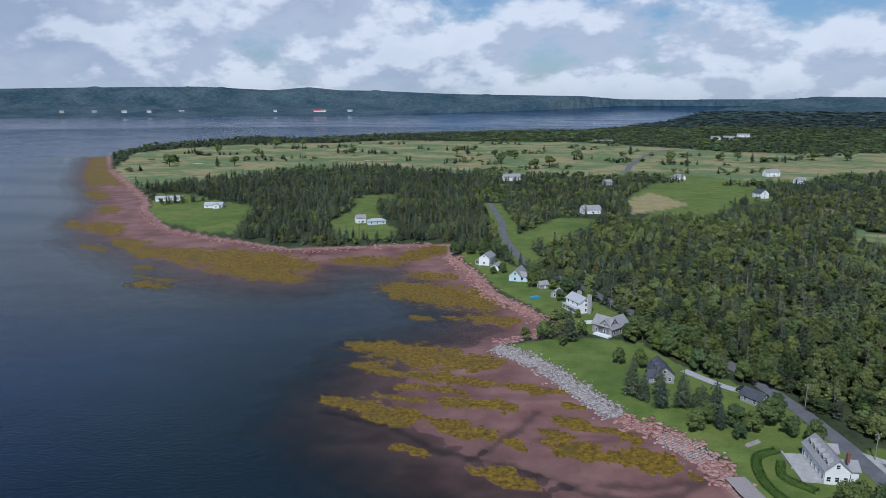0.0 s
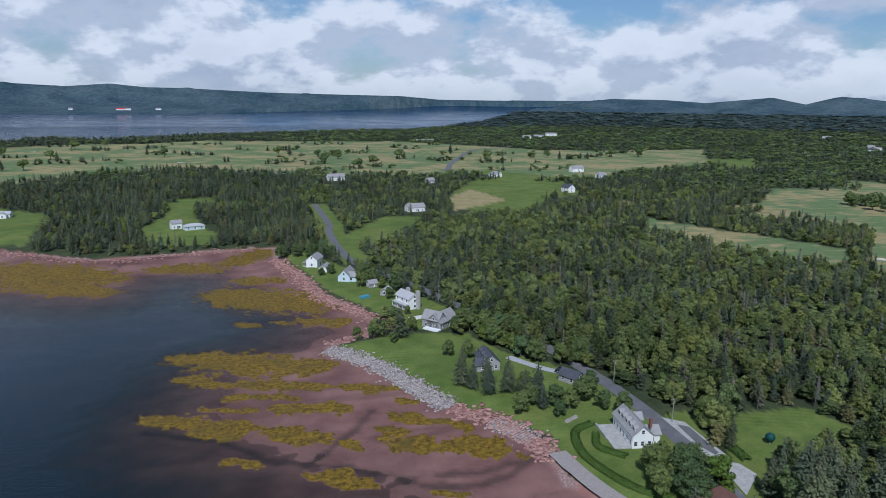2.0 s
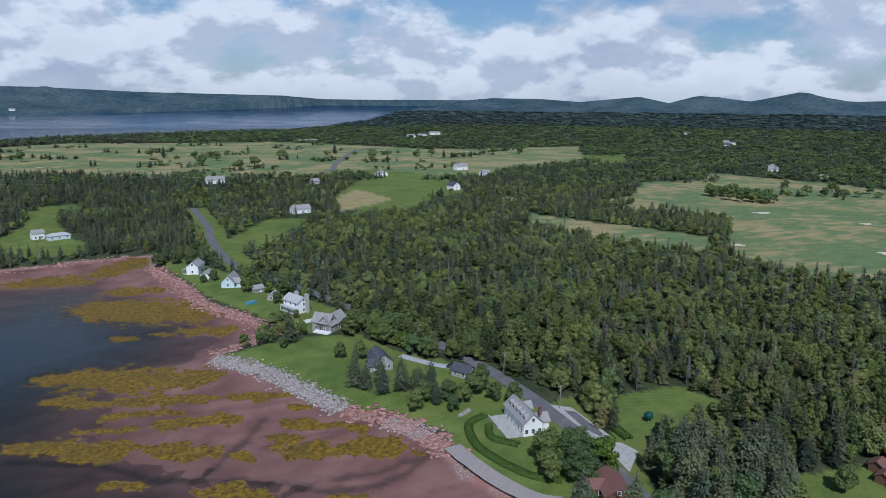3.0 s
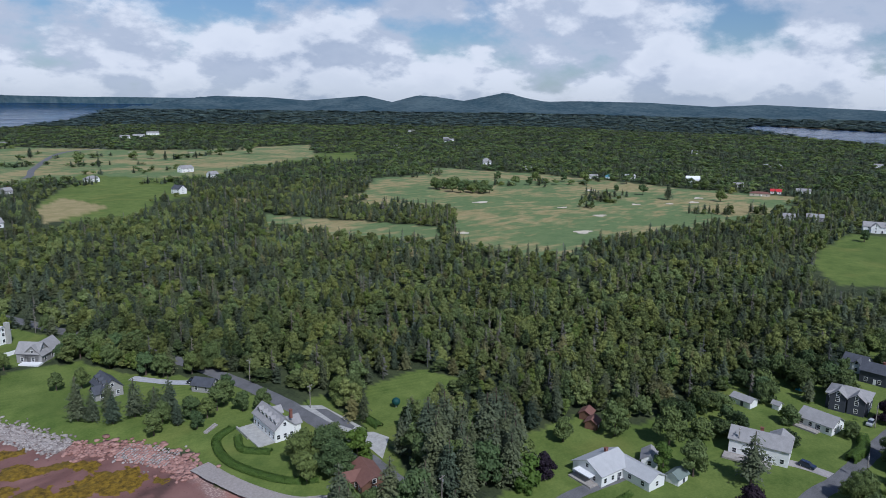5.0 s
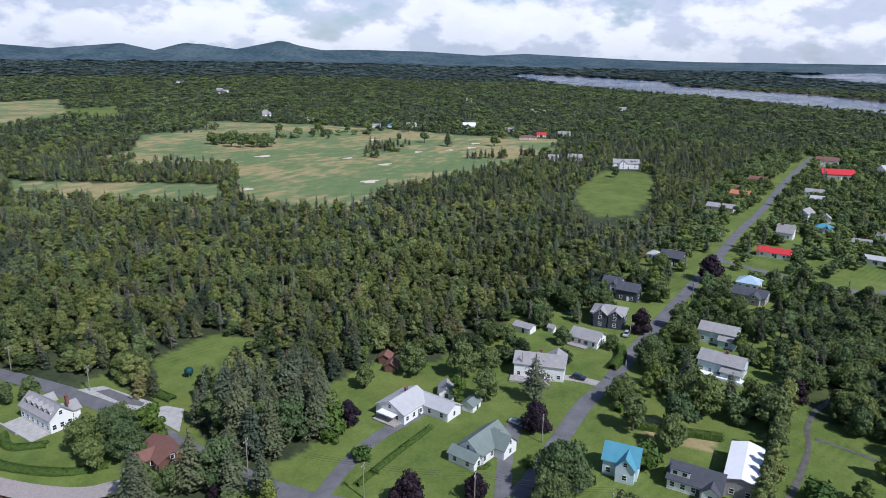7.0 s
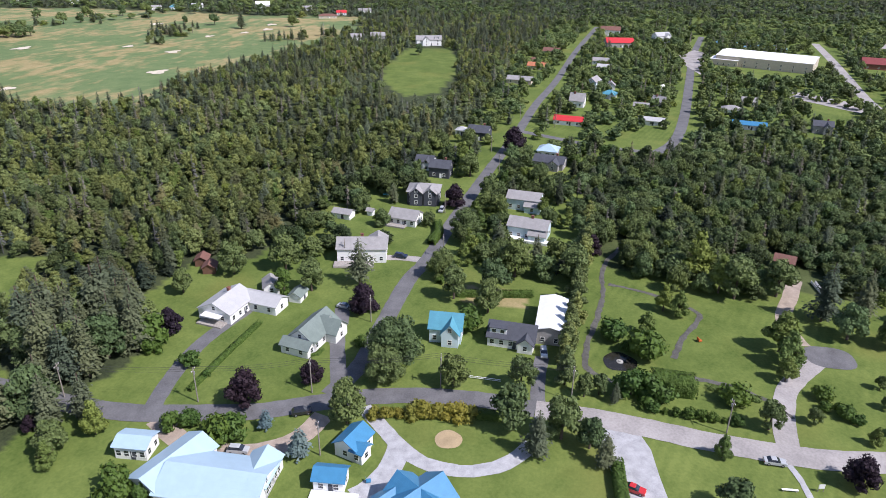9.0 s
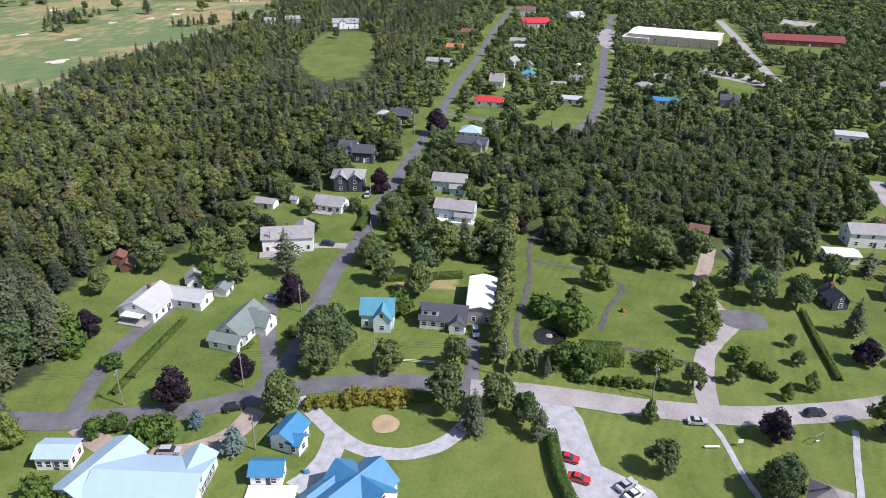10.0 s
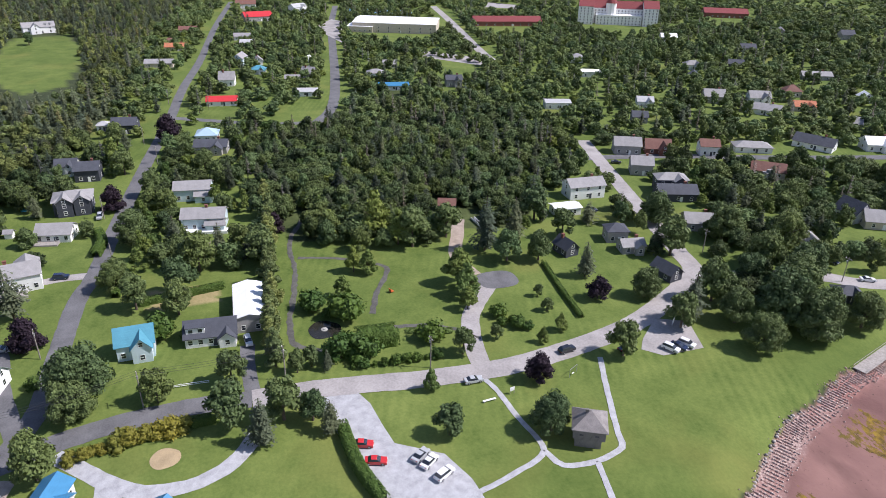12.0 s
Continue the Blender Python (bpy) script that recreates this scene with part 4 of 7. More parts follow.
def make_forest():
    rng = np.random.default_rng(11)
    near_con = [conifer_shape(rng, rng.uniform(10, 14), rng.uniform(2.3, 3.1), 700, 12, 0.85) for _ in range(6)]
    near_leaf = [crown_shape(rng, rng.uniform(2.9, 4.0), rng.uniform(7.5, 10.5), 0.6, 1500, 0.55, 16, 0, 0.70, (0.26, 0.42), rng.choice((0.1, 0.3, 0.6))) for _ in range(9)]
    mid_con = [conifer_shape(rng, rng.uniform(10, 14), rng.uniform(2.4, 3.2), 170, 8, 1.25) for _ in range(6)]
    mid_leaf = [crown_shape(rng, rng.uniform(3.0, 4.0), rng.uniform(6.5, 9.5), 0.4, 380, 0.85, 8, 0, 0.70, (0.30, 0.46), rng.choice((0.1, 0.3, 0.6))) for _ in range(8)]
    far_con = [conifer_shape(rng, rng.uniform(9, 13), 3.0, 32, 5, 2.1) for _ in range(4)]
    far_leaf = [crown_shape(rng, 3.9, 7.8, 0.3, 70, 1.35, 3, 0, 0.72, (0.4, 0.6), 0.25) for _ in range(5)]
    dim_leaf = [crown_shape(rng, 4.2, 9.0, 0.3, 16, 2.0, 1, 0, 0.86) for _ in range(4)]
    near_round = [crown_shape(rng, rng.uniform(3.8, 4.6), rng.uniform(6.5, 8.5), 0.5, 1500, 0.58, 18, 0, 0.70, (0.24, 0.38), 0.1) for _ in range(6)]
    mid_round = [crown_shape(rng, rng.uniform(3.8, 4.6), rng.uniform(6.5, 8.5), 0.4, 420, 0.9, 10, 0, 0.72, (0.28, 0.42), 0.1) for _ in range(6)]
    dead = [dead_shape(rng) for _ in range(3)]
    bands = ((85, 340, 5.2, 0.0, near_con, near_leaf), (340, 900, 6.4, 0.0102, mid_con, mid_leaf), (900, 3000, 8.0, 0.0102, far_con, far_leaf),
             (3000, 7500, 30.0, 0.0150, far_con, dim_leaf))
    for d0, d1, step, grow, con, lea in bands:
        p = scatter(rng, d0, d1, step, grow=grow)
        x, y, s = p.T
        in_town = inside(TOWN, x, y)
        in_grove = inside(GROVE, x, y)
        dens = np.where(in_grove, 1.0, np.where(np.hypot(x, y) > 420, 0.60, np.where(y < -130, 0.62, 0.50)))
        dens = np.where(in_town & (x < 196) & (y > -128), 0.0, dens)
        dens = np.where(in_town & (x < 135), 0.0, dens)
        for poly in TOWN_GREENS:
            dens = np.where(inside(poly, x, y) | inside(poly, x * 1.05, y * 1.05), 0.0, dens)
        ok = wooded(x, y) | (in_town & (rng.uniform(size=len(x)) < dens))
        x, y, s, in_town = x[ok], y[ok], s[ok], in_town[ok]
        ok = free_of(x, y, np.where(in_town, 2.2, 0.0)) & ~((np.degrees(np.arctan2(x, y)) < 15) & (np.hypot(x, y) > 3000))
        x, y, s, in_town = x[ok], y[ok], s[ok], in_town[ok]
        z = height(x, y)[0]
        share = np.where(in_town, np.where(inside(GROVE, x, y), 0.22, 0.08), conifer_share(x, y))
        kind = rng.uniform(size=len(x))
        wide = np.maximum(1.0, s / 6.8) if d0 >= 340 else np.ones(len(x))
        if d0 < 340:
            # the trees at the near edge of the wood stand singly
            edge = np.argsort(np.hypot(x - 20, y))[:45]
            for i in edge:
                tree("spruce" if kind[i] < share[i] else ("lime" if i % 7 == 0 else "maple"), float(x[i]), float(y[i]), 0.95 + 0.35 * ((i * 0.37) % 1))
            keep = np.ones(len(x), bool)
            keep[edge] = False
            x, y, z, s, in_town, share, kind, wide = (q[keep] for q in (x, y, z, s, in_town, share, kind, wide))
        wx, wy, wz = draw_in(x, y, z)
        sink = np.where(np.hypot(x, y) > 2600, 2.0, 0.3)
        pos = np.stack([wx, wy, wz - sink], -1)
        is_dead = (rng.uniform(size=len(x)) < np.where(np.hypot(x - 205, y - 185) < 60, 0.13, 0.045)) & (d0 < 900)
        is_con = (kind < share) & ~is_dead
        is_leaf = ~is_con & ~is_dead
        bronze = is_con & ~in_town & (rng.uniform(size=len(x)) < np.where(np.hypot(x - 200, y - 150) < 90, 0.30, 0.07)) & (d0 < 900)
        is_con &= ~bronze
        mixed = is_leaf & (rng.uniform(size=len(x)) < np.where(in_town, 0.14, 0.10 if d0 < 900 else 0.04))
        # beyond three kilometres the trees take the colour with haze mixed in
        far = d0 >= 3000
        plant_group("conifer_forest", M["hazedwood"] if far else M["conifer"], stamp(con, pos[is_con], rng, (0.75, 1.3), (0.6, 1.25), wide[is_con]), "dark green spruce forest")
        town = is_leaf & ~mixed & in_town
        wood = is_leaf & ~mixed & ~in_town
        plant_group("broadleaf_forest", M["hazedwood"] if far else M["woodleaf"] if d0 < 900 else M["broadleaf"], stamp(lea, pos[wood], rng, (0.7, 1.3), (0.5, 1.2), wide[wood]), "olive green broad-leaved forest")
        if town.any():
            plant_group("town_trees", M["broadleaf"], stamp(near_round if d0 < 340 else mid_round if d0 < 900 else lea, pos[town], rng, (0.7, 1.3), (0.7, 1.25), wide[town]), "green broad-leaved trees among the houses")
        plant_group("light_forest", M["hazedwood"] if far else M["limeleaf"], stamp(lea, pos[mixed], rng, (0.65, 1.05), (0.55, 0.95), wide[mixed]), "light green young trees among the forest")
        if bronze.any():
            plant_group("bronze_forest", M["bronzeleaf"], stamp(con, pos[bronze], rng, (0.9, 1.35), (0.7, 1.1), wide[bronze]), "bronze-tinged thin conifers among the forest")
        if is_dead.any():
            plant_group("dead_trees", M["deadwood"], stamp(dead, pos[is_dead], rng), "bare grey dead trees standing in the forest")


# ---- buildings ----
def part(name, bm, mat, parent, label=""):
    me = bpy.data.meshes.new(name)
    bm.to_mesh(me)
    bm.free()
    me.materials.append(mat)
    ob = new(name, me)
    ob.parent = parent
    if label:
        ob["label"] = label
    return ob


def box_into(bm, x0, x1, y0, y1, z0, z1):
    v = [bm.verts.new(c) for c in ((x0, y0, z0), (x1, y0, z0), (x1, y1, z0), (x0, y1, z0), (x0, y0, z1), (x1, y0, z1), (x1, y1, z1), (x0, y1, z1))]
    for q in ((3, 2, 1, 0), (4, 5, 6, 7), (0, 1, 5, 4), (1, 2, 6, 5), (2, 3, 7, 6), (3, 0, 4, 7)):
        bm.faces.new([v[i] for i in q])


def box(*a):
    bm = bmesh.new()
    box_into(bm, *a)
    return bm


def gable_body(x0, x1, w, eave, rise, hip=0.0):
    """Walls of a block whose ridge runs along x; the gables reach up to the ridge."""
    bm = bmesh.new()
    a = [bm.verts.new(c) for c in ((x0, -w, -0.3), (x0, w, -0.3), (x0, w, eave), (x0, 0, eave + rise), (x0, -w, eave))]
    b = [bm.verts.new(c) for c in ((x1, -w, -0.3), (x1, w, -0.3), (x1, w, eave), (x1, 0, eave + rise), (x1, -w, eave))]
    bm.faces.new(a[::-1])
    bm.faces.new(b)
    for i in range(5):
        j = (i + 1) % 5
        bm.faces.new((a[i], a[j], b[j], b[i]))
    bmesh.ops.recalc_face_normals(bm, faces=bm.faces)
    return bm


def gable_roof(x0, x1, w, eave, rise, over=0.45, thick=0.18):
    bm = bmesh.new()
    k = rise / w
    pts = ((-w - over, eave - over * k), (0, eave + rise), (w + over, eave - over * k))
    rows = []
    for x in (x0 - over, x1 + over):
        rows.append([bm.verts.new((x, y, z + d)) for d in (0.02, thick) for y, z in pts])
    a, b = rows
    for i, j in ((0, 1), (1, 2), (3, 4), (4, 5), (0, 3), (2, 5)):
        bm.faces.new((a[i], a[j], b[j], b[i]))
    for r in rows:
        bm.faces.new((r[0], r[1], r[4], r[3]))
        bm.faces.new((r[1], r[2], r[5], r[4]))
    bmesh.ops.recalc_face_normals(bm, faces=bm.faces)
    return bm


def hip_roof(x0, x1, w, eave, rise, over=0.5):
    bm = bmesh.new()
    a, b = x0 - over, x1 + over
    h = w + over
    k = min(h, (b - a) / 2 - 0.05)
    lo = [bm.verts.new(c) for c in ((a, -h, eave - 0.15), (b, -h, eave - 0.15), (b, h, eave - 0.15), (a, h, eave - 0.15))]
    up = [bm.verts.new(c) for c in ((a, -h, eave), (b, -h, eave), (b, h, eave), (a, h, eave))]
    r = [bm.verts.new((a + k, 0, eave + rise)), bm.verts.new((b - k, 0, eave + rise))]
    for q in ((up[0], up[1], r[1], r[0]), (up[2], up[3], r[0], r[1]), (up[1], up[2], r[1]), (up[3], up[0], r[0]), (lo[3], lo[2], lo[1], lo[0])):
        bm.faces.new(q)
    for i in range(4):
        bm.faces.new((lo[i], lo[(i + 1) % 4], up[(i + 1) % 4], up[i]))
    return bm


def window_part(parent, x, y, z, face, w=1.0, h=1.3, mullion=True):
    """A window with a frame proud of the wall and a dark pane; face: the side it looks to, in quarter turns from -y."""
    m = pose(x, y, z, 0, 0, 90 * face)
    bm = bmesh.new()
    t = 0.10
    box_into(bm, -w / 2 - t, w / 2 + t, -0.07, 0.02, h / 2, h / 2 + t)
    box_into(bm, -w / 2 - t, w / 2 + t, -0.09, 0.02, -h / 2 - t, -h / 2)
    box_into(bm, -w / 2 - t, -w / 2, -0.07, 0.02, -h / 2, h / 2)
    box_into(bm, w / 2, w / 2 + t, -0.07, 0.02, -h / 2, h / 2)
    if mullion:
        box_into(bm, -w / 2, w / 2, -0.055, 0.0, -0.035, 0.035)
    bm.transform(m)
    fr = part("window", bm, M["trim"], parent)
    bm = box(-w / 2, w / 2, -0.035, 0.0, -h / 2, h / 2)
    bm.transform(m)
    part("pane", bm, M["glass"], fr)


def window_row(parent, length, side, z, n, face, w=1.0, h=1.3, skip=()):
    for k in range(n):
        if k in skip:
            continue
        u = (k + 0.5) / n * length - length / 2
        if face in (0, 2):
            window_part(parent, u, -side if face == 0 else side, z, face, w, h)
        else:
            window_part(parent, side if face == 1 else -side, u, z, face, w, h)


def dormer(parent, x, side, w, eave, rise, wall, roof, width=1.8, high=1.5):
    """A gabled dormer on the slope towards side (-1 or 1)."""
    k = rise / w
    y = side * w * 0.72
    z = eave + (w - abs(y)) * k
    d = abs(y) * 0.62
    bm = gable_body(-d, 0.0, width / 2, high * 0.72, width * 0.35)
    bm.transform(pose(x, y, z, 0, 0, -90 if side < 0 else 90) @ Matrix.Translation((0, 0, 0)))
    body = part("dormer", bm, wall, parent)
    bm = gable_roof(-d, 0.05, width / 2, high * 0.72, width * 0.35, 0.22, 0.12)
    bm.transform(pose(x, y, z, 0, 0, -90 if side < 0 else 90))
    part("dormer_roof", bm, roof, body)
    m = pose(x, y + side * 0.02, z + high * 0.42, 0, 0, 0 if side < 0 else 180)
    bm = box(-0.42, 0.42, -0.06, 0.0, -0.45, 0.45)
    bm.transform(m)
    part("pane", bm, M["glass"], body)


def shed_dormer(parent, x, side, w, eave, rise, wall, roof, width, n):
    k = rise / w
    y = side * w * 0.80
    z0 = eave + (w - abs(y)) * k - 0.1
    z1 = eave + rise * 0.82
    bm = box(x - width / 2, x + width / 2, min(y, side * 0.4), max(y, side * 0.4), z0, z1)
    body = part("dormer", bm, wall, parent)
    bm = bmesh.new()
    box_into(bm, x - width / 2 - 0.25, x + width / 2 + 0.25, min(y + side * 0.3, side * 0.2), max(y + side * 0.3, side * 0.2), z1, z1 + 0.16)
    part("dormer_roof", bm, roof, body)
    for i in range(n):
        u = x + ((i + 0.5) / n - 0.5) * width
        bm = box(u - 0.5, u + 0.5, min(y, y + side * 0.05), max(y, y + side * 0.05), (z0 + z1) / 2 - 0.4, (z0 + z1) / 2 + 0.5)
        part("pane", bm, M["glass"], body)


def chimney(parent, x, y, top, mat, s=0.45):
    bm = box(x - s, x + s, y - s * 0.8, y + s * 0.8, top - 2.6, top)
    box_into(bm, x - s - 0.1, x + s + 0.1, y - s * 0.8 - 0.1, y + s * 0.8 + 0.1, top, top + 0.15)
    part("chimney", bm, mat, parent)


def wing(parent, m, length, width, eave, rise, wall, roof, rows=1, wins=2, hip=False, gable_win=True):
    """One block of a house, placed in the house by m."""
    bm = gable_body(-length / 2, length / 2, width / 2, eave, 0.02 if hip else rise)
    bm.transform(m)
    body = part("wall", bm, wall, parent)
    bm = (hip_roof if hip else gable_roof)(-length / 2, length / 2, width / 2, eave, rise)
    bm.transform(m)
    part("roof", bm, roof, parent)
    made = []
    holder = body
    before = set(bpy.data.objects)
    for r in range(rows):
        z = 1.55 + 2.7 * r
        if z + 0.8 > eave:
            break
        n = wins
        window_row(parent, length, width / 2, z, n, 0)
        window_row(parent, length, width / 2, z, n, 2)
        window_row(parent, width, length / 2, z, max(1, n // 2) if n > 3 else 1, 1)
        window_row(parent, width, length / 2, z, max(1, n // 2) if n > 3 else 1, 3)
    if gable_win and not hip and rise > 1.6:
        window_part(parent, length / 2, 0, eave + rise * 0.36, 1, 0.9, 1.1)
        window_part(parent, -length / 2, 0, eave + rise * 0.36, 3, 0.9, 1.1)
    for ob in set(bpy.data.objects) - before:
        if ob.parent == parent:
            ob.data.transform(m)
            for c in ob.children:
                c.data.transform(m)
    return body


def house(x, y, yaw, length, width, eave, rise, wall, roof, label, rows=1, wins=3, extra=(), dorm=(), chim=None, hip=False, porch=None, door=True,
          name="house", group="", clear=None):
    """A house at x, y whose ridge runs along yaw (degrees anticlockwise from +x).
    extra: further blocks (dx, dy, turn, length, width, eave, rise); dorm: (x, side) of dormers; porch: (x0, x1, side, depth)."""
    e = new(name)
    e.matrix_world = pose(x, y, level(x, y), 0, 0, yaw)
    tagged(e, label, "house" if name == "house" else name.replace("_", " "), group)
    wm, rm = M[wall], M[roof]
    if math.hypot(x, y) > 300:
        wins, rows = min(wins, 3 if length < 30 else 8), 1 if eave < 5 else 2
    wing(e, Matrix(), length, width, eave, rise, wm, rm, rows, wins, hip)
    for dx, dy, turn, l2, w2, e2, r2 in extra:
        wing(e, pose(dx, dy, 0, 0, 0, turn), l2, w2, e2, r2, wm, rm, rows, max(1, int(l2 / 4)))
    for dx, side in dorm:
        dormer(e, dx, side, width / 2, eave, rise, wm, rm)
    if chim:
        chimney(e, chim[0], chim[1], eave + rise + 0.9, M["redbrick"])
    if porch:
        a, b, side, depth = porch
        y0 = side * width / 2
        y1 = y0 + side * depth
        part("porch_floor", box(a, b, min(y0, y1), max(y0, y1), -0.2, 0.35), M["concrete"], e)
        part("porch_roof", box(a - 0.2, b + 0.2, min(y0, y1 + side * 0.3), max(y0, y1 + side * 0.3), 2.55, 2.75), rm, e)
        n = max(2, int((b - a) / 2.2) + 1)
        for i in range(n):
            u = a + 0.1 + (b - a - 0.2) * i / (n - 1)
            part("post", box(u - 0.08, u + 0.08, y1 - side * 0.1 - 0.08, y1 - side * 0.1 + 0.08, 0.35, 2.55), M["trim"], e)
    if door:
        bm = box(-0.5 + length * 0.08, 0.5 + length * 0.08, -width / 2 - 0.06, -width / 2 + 0.02, 0.1, 2.15)
        part("door", bm, M["trim"] if wall != "white" else M["darkwall"], e)
    HOUSE_SPOTS.append((x, y, clear or math.hypot(length, width) / 2 + 2.5))
    return e


M["palegreyroof"] = courses("pale_grey_roof", (0.43, 0.43, 0.43), 0.22, 0.10)
M["tealroof"] = courses("teal_metal_roof", (0.09, 0.28, 0.36), 0.4, 0.12, 0.45)
M["orangeroof"] = courses("orange_shingle_roof", (0.45, 0.17, 0.09), 0.22, 0.14)
M["paleblue"] = courses("pale_blue_clapboard", (0.55, 0.66, 0.70), 0.16, 0.06, 0.6)
M["sandpad"] = plain("dry_sand", (0.42, 0.32, 0.19), 0.95, 0.15, 0.4, 0.4)
M["bunkersand"] = plain("bunker_sand", (0.62, 0.55, 0.44), 0.95, 0.1, 0.2, 0.3)
M["pool"] = plain("pool_water", (0.12, 0.50, 0.62), 0.06, 0.08, 0.6, 0.1, 0.0, 0.6)
M["courtblue"] = plain("blue_court", (0.20, 0.42, 0.56), 0.8, 0.08, 0.2, 0.1)
M["deck"] = plain("grey_deck_boards", (0.36, 0.33, 0.30), 0.85, 0.18, 1.4, 0.3)

# shore houses, north to south
house(28, 424, 66, 11, 7, 4.8, 2.6, "white", "greyroof", "white two-storey shore house with open porch", 2, 3, porch=(-5, 5, 1, 2.4), group="shore houses")
house(33, 409, 68, 9, 5, 2.6, 1.4, "white", "greyroof", "low white annexe beside the shore house", 1, 3, group="shore houses")
house(43.5, 386, 68, 13, 7, 3.2, 3.4, "paleblue", "greyroof", "pale blue cottage with steep grey roof", 1, 3, extra=((-3, -4, 90, 6, 5, 3.0, 2.2),), group="shore houses")
house(55, 366, 20, 5, 4, 2.4, 1.6, "greywall", "greyroof", "small grey garden shed", 1, 1, name="shed", group="shore sheds")
house(60, 349, 60, 6, 4.5, 2.4, 1.6, "greywall", "palegreyroof", "grey shed on the shore lawn", 1, 1, name="shed", group="shore sheds")
e = house(67, 325, 112, 12, 7, 5.4, 2.4, "white", "palegreyroof", "white two-storey house with stone chimneys and balcony", 2, 4, porch=(-5.8, 5.8, 1, 2.2), group="shore houses")
for _x, _y in ((-6.5, -1.5), (1.5, -1.0)):
    part("chimney", box(_x - 1.0, _x + 1.0, _y - 0.7, _y + 0.7, 0, 9.2), M["concrete"], e, "tall grey stone chimney")
e = house(76, 292, 41, 13, 7.5, 3.4, 3.6, "greywall", "greyroof", "grey shingled cottage with gambrel gable and porch", 1, 4, extra=((-3.5, 2, 90, 9, 6, 4.2, 3.4),), group="shore houses")
part("porch_floor", box(-9.5, -6.4, -4, 4, -0.2, 0.6), M["trim"], e)
e = house(81, 240, 88, 11, 7, 3.4, 3.0, "greywall", "darkroof", "slate-roofed cottage with white dormers", 1, 4, dorm=((-3.5, 1), (0, 1), (3.5, 1)), extra=((-3, 3.4, 90, 4.5, 5, 2.6, 1.8),), group="shore houses")
house(106.5, 218.5, 120, 7.5, 5.5, 2.6, 1.9, "greywall", "darkroof", "small dark-roofed garage on the drive", 1, 2, name="garage")
e = house(106.5, 174.5, 83, 15.5, 6.4, 4.2, 2.8, "white", "greyroof", "long white house with grey roof, dormers and terrace", 2, 6,
          dorm=((-6, 1), (-3.2, 1), (-0.4, 1), (2.4, 1), (5.2, 1)), chim=(-5.0, -3.4), extra=((-3, -4, 90, 5, 5, 3.2, 1.8), (6, -3, 90, 4, 3.4, 3.4, 1.6)))
part("terrace", box(-7.5, 8, 3.25, 8.5, -0.2, 0.35), M["concrete"], e, "grey stone terrace")
part("terrace_wall", box(-0.5, 8.2, 8.5, 8.9, -0.4, 0.9), M["concrete"], e)
house(107.5, 130.5, 70, 11, 7, 3.0, 2.0, "brownwall", "brownroof", "brown wooden house with red-brown roof", 1, 3, extra=((1, 3.5, 90, 6, 5, 2.8, 1.4),))

# along the side street
e = house(157.5, 89, -10, 12, 10.5, 3.3, 2.5, "white", "palegreyroof", "white gabled house with pale grey roof and sun porch", 1, 4,
          extra=((6, -7.5, 90, 13, 6.5, 2.9, 1.6),), chim=(2, 0.5))
part("porch_floor", box(-9, -6, -4, 4, -0.2, 0.5), M["deck"], e)
part("porch_roof", box(-8.4, -6, -3, 3, 2.5, 2.66), M["trim"], e)
house(172, 82, 25, 6, 4.5, 2.6, 1.5, "white", "greyroof", "grey-roofed garage behind the white house", 1, 1, name="garage")
house(149.2, 60.3, -12, 13, 8, 3.0, 3.0, "white", "greenroof", "white house with grey-green roof and front porch", 1, 4, extra=((2.5, -3.5, 90, 7, 6, 3.0, 2.6), (-7.5, 0, 90, 8, 4, 2.6, 1.3)), dorm=((3.5, -1),))
house(168.6, 72.2, -4, 5, 3.8, 2.2, 1.2, "white", "greenroof", "small white garden shed", 1, 1, name="shed")
e = house(200, 61.5, -78, 16, 8.5, 5.0, 2.4, "white", "greyroof", "pale two-storey house with dormers and wooden deck", 2, 5, extra=((5, 3, 90, 9, 6, 4.6, 1.8),), chim=(0, 0.6), group="side street houses")
part("deck", box(-9, 4, -8.2, -4.3, -0.2, 0.6), M["deck"], e)
house(157, 25.5, -88, 8.5, 7, 4.4, 3.0, "paleblue", "tealroof", "pale blue house with teal metal roof", 2, 3, extra=((1.5, -3, 90, 5, 4.5, 4.2, 2.6),))
for _x, _y in ((180, 106), (184.5, 111)):
    house(_x, _y, 16, 4.3, 3.8, 2.2, 1.2, "brownwall", "brownroof", "small weathered red-brown shed", 1, 1, name="shed", group="red sheds")
e = house(158, 7.8, -94, 12.3, 7.6, 3.0, 2.8, "white", "darkroof", "white bungalow with charcoal roof", 1, 5, extra=((4, -3, 90, 4.5, 4, 2.8, 1.6),))
shed_dormer(e, -3.5, -1, 3.8, 3.0, 2.8, M["white"], M["darkroof"], 4.5, 2)
house(167, -2.2, -2, 18, 7.2, 4.6, 0.9, "greywall", "whiteroof", "tall shed with white metal roof", 1, 4, name="shed")
e = house(233, 54.3, -100, 10.7, 8, 2.9, 2.3, "white", "greyroof", "white bungalow with grey roof and deck", 1, 4, group="side street houses")
part("deck", box(-6.5, 2, -6.8, -4.05, -0.2, 0.5), M["deck"], e)
e = house(256.5, 52, -86, 12.5, 10, 5.4, 2.2, "darkwall", "greyroof", "dark slate house with white-trimmed gables", 2, 4, hip=True, extra=((-2.5, -4, 90, 5, 5, 5.4, 2.0), (3, -4, 90, 4.6, 5, 5.4, 2.0)), group="side street houses")
house(232.8, 78.5, -100, 7.2, 4.6, 2.3, 1.1, "white", "greyroof", "long white garden shed", 1, 2, name="shed", group="garden sheds")
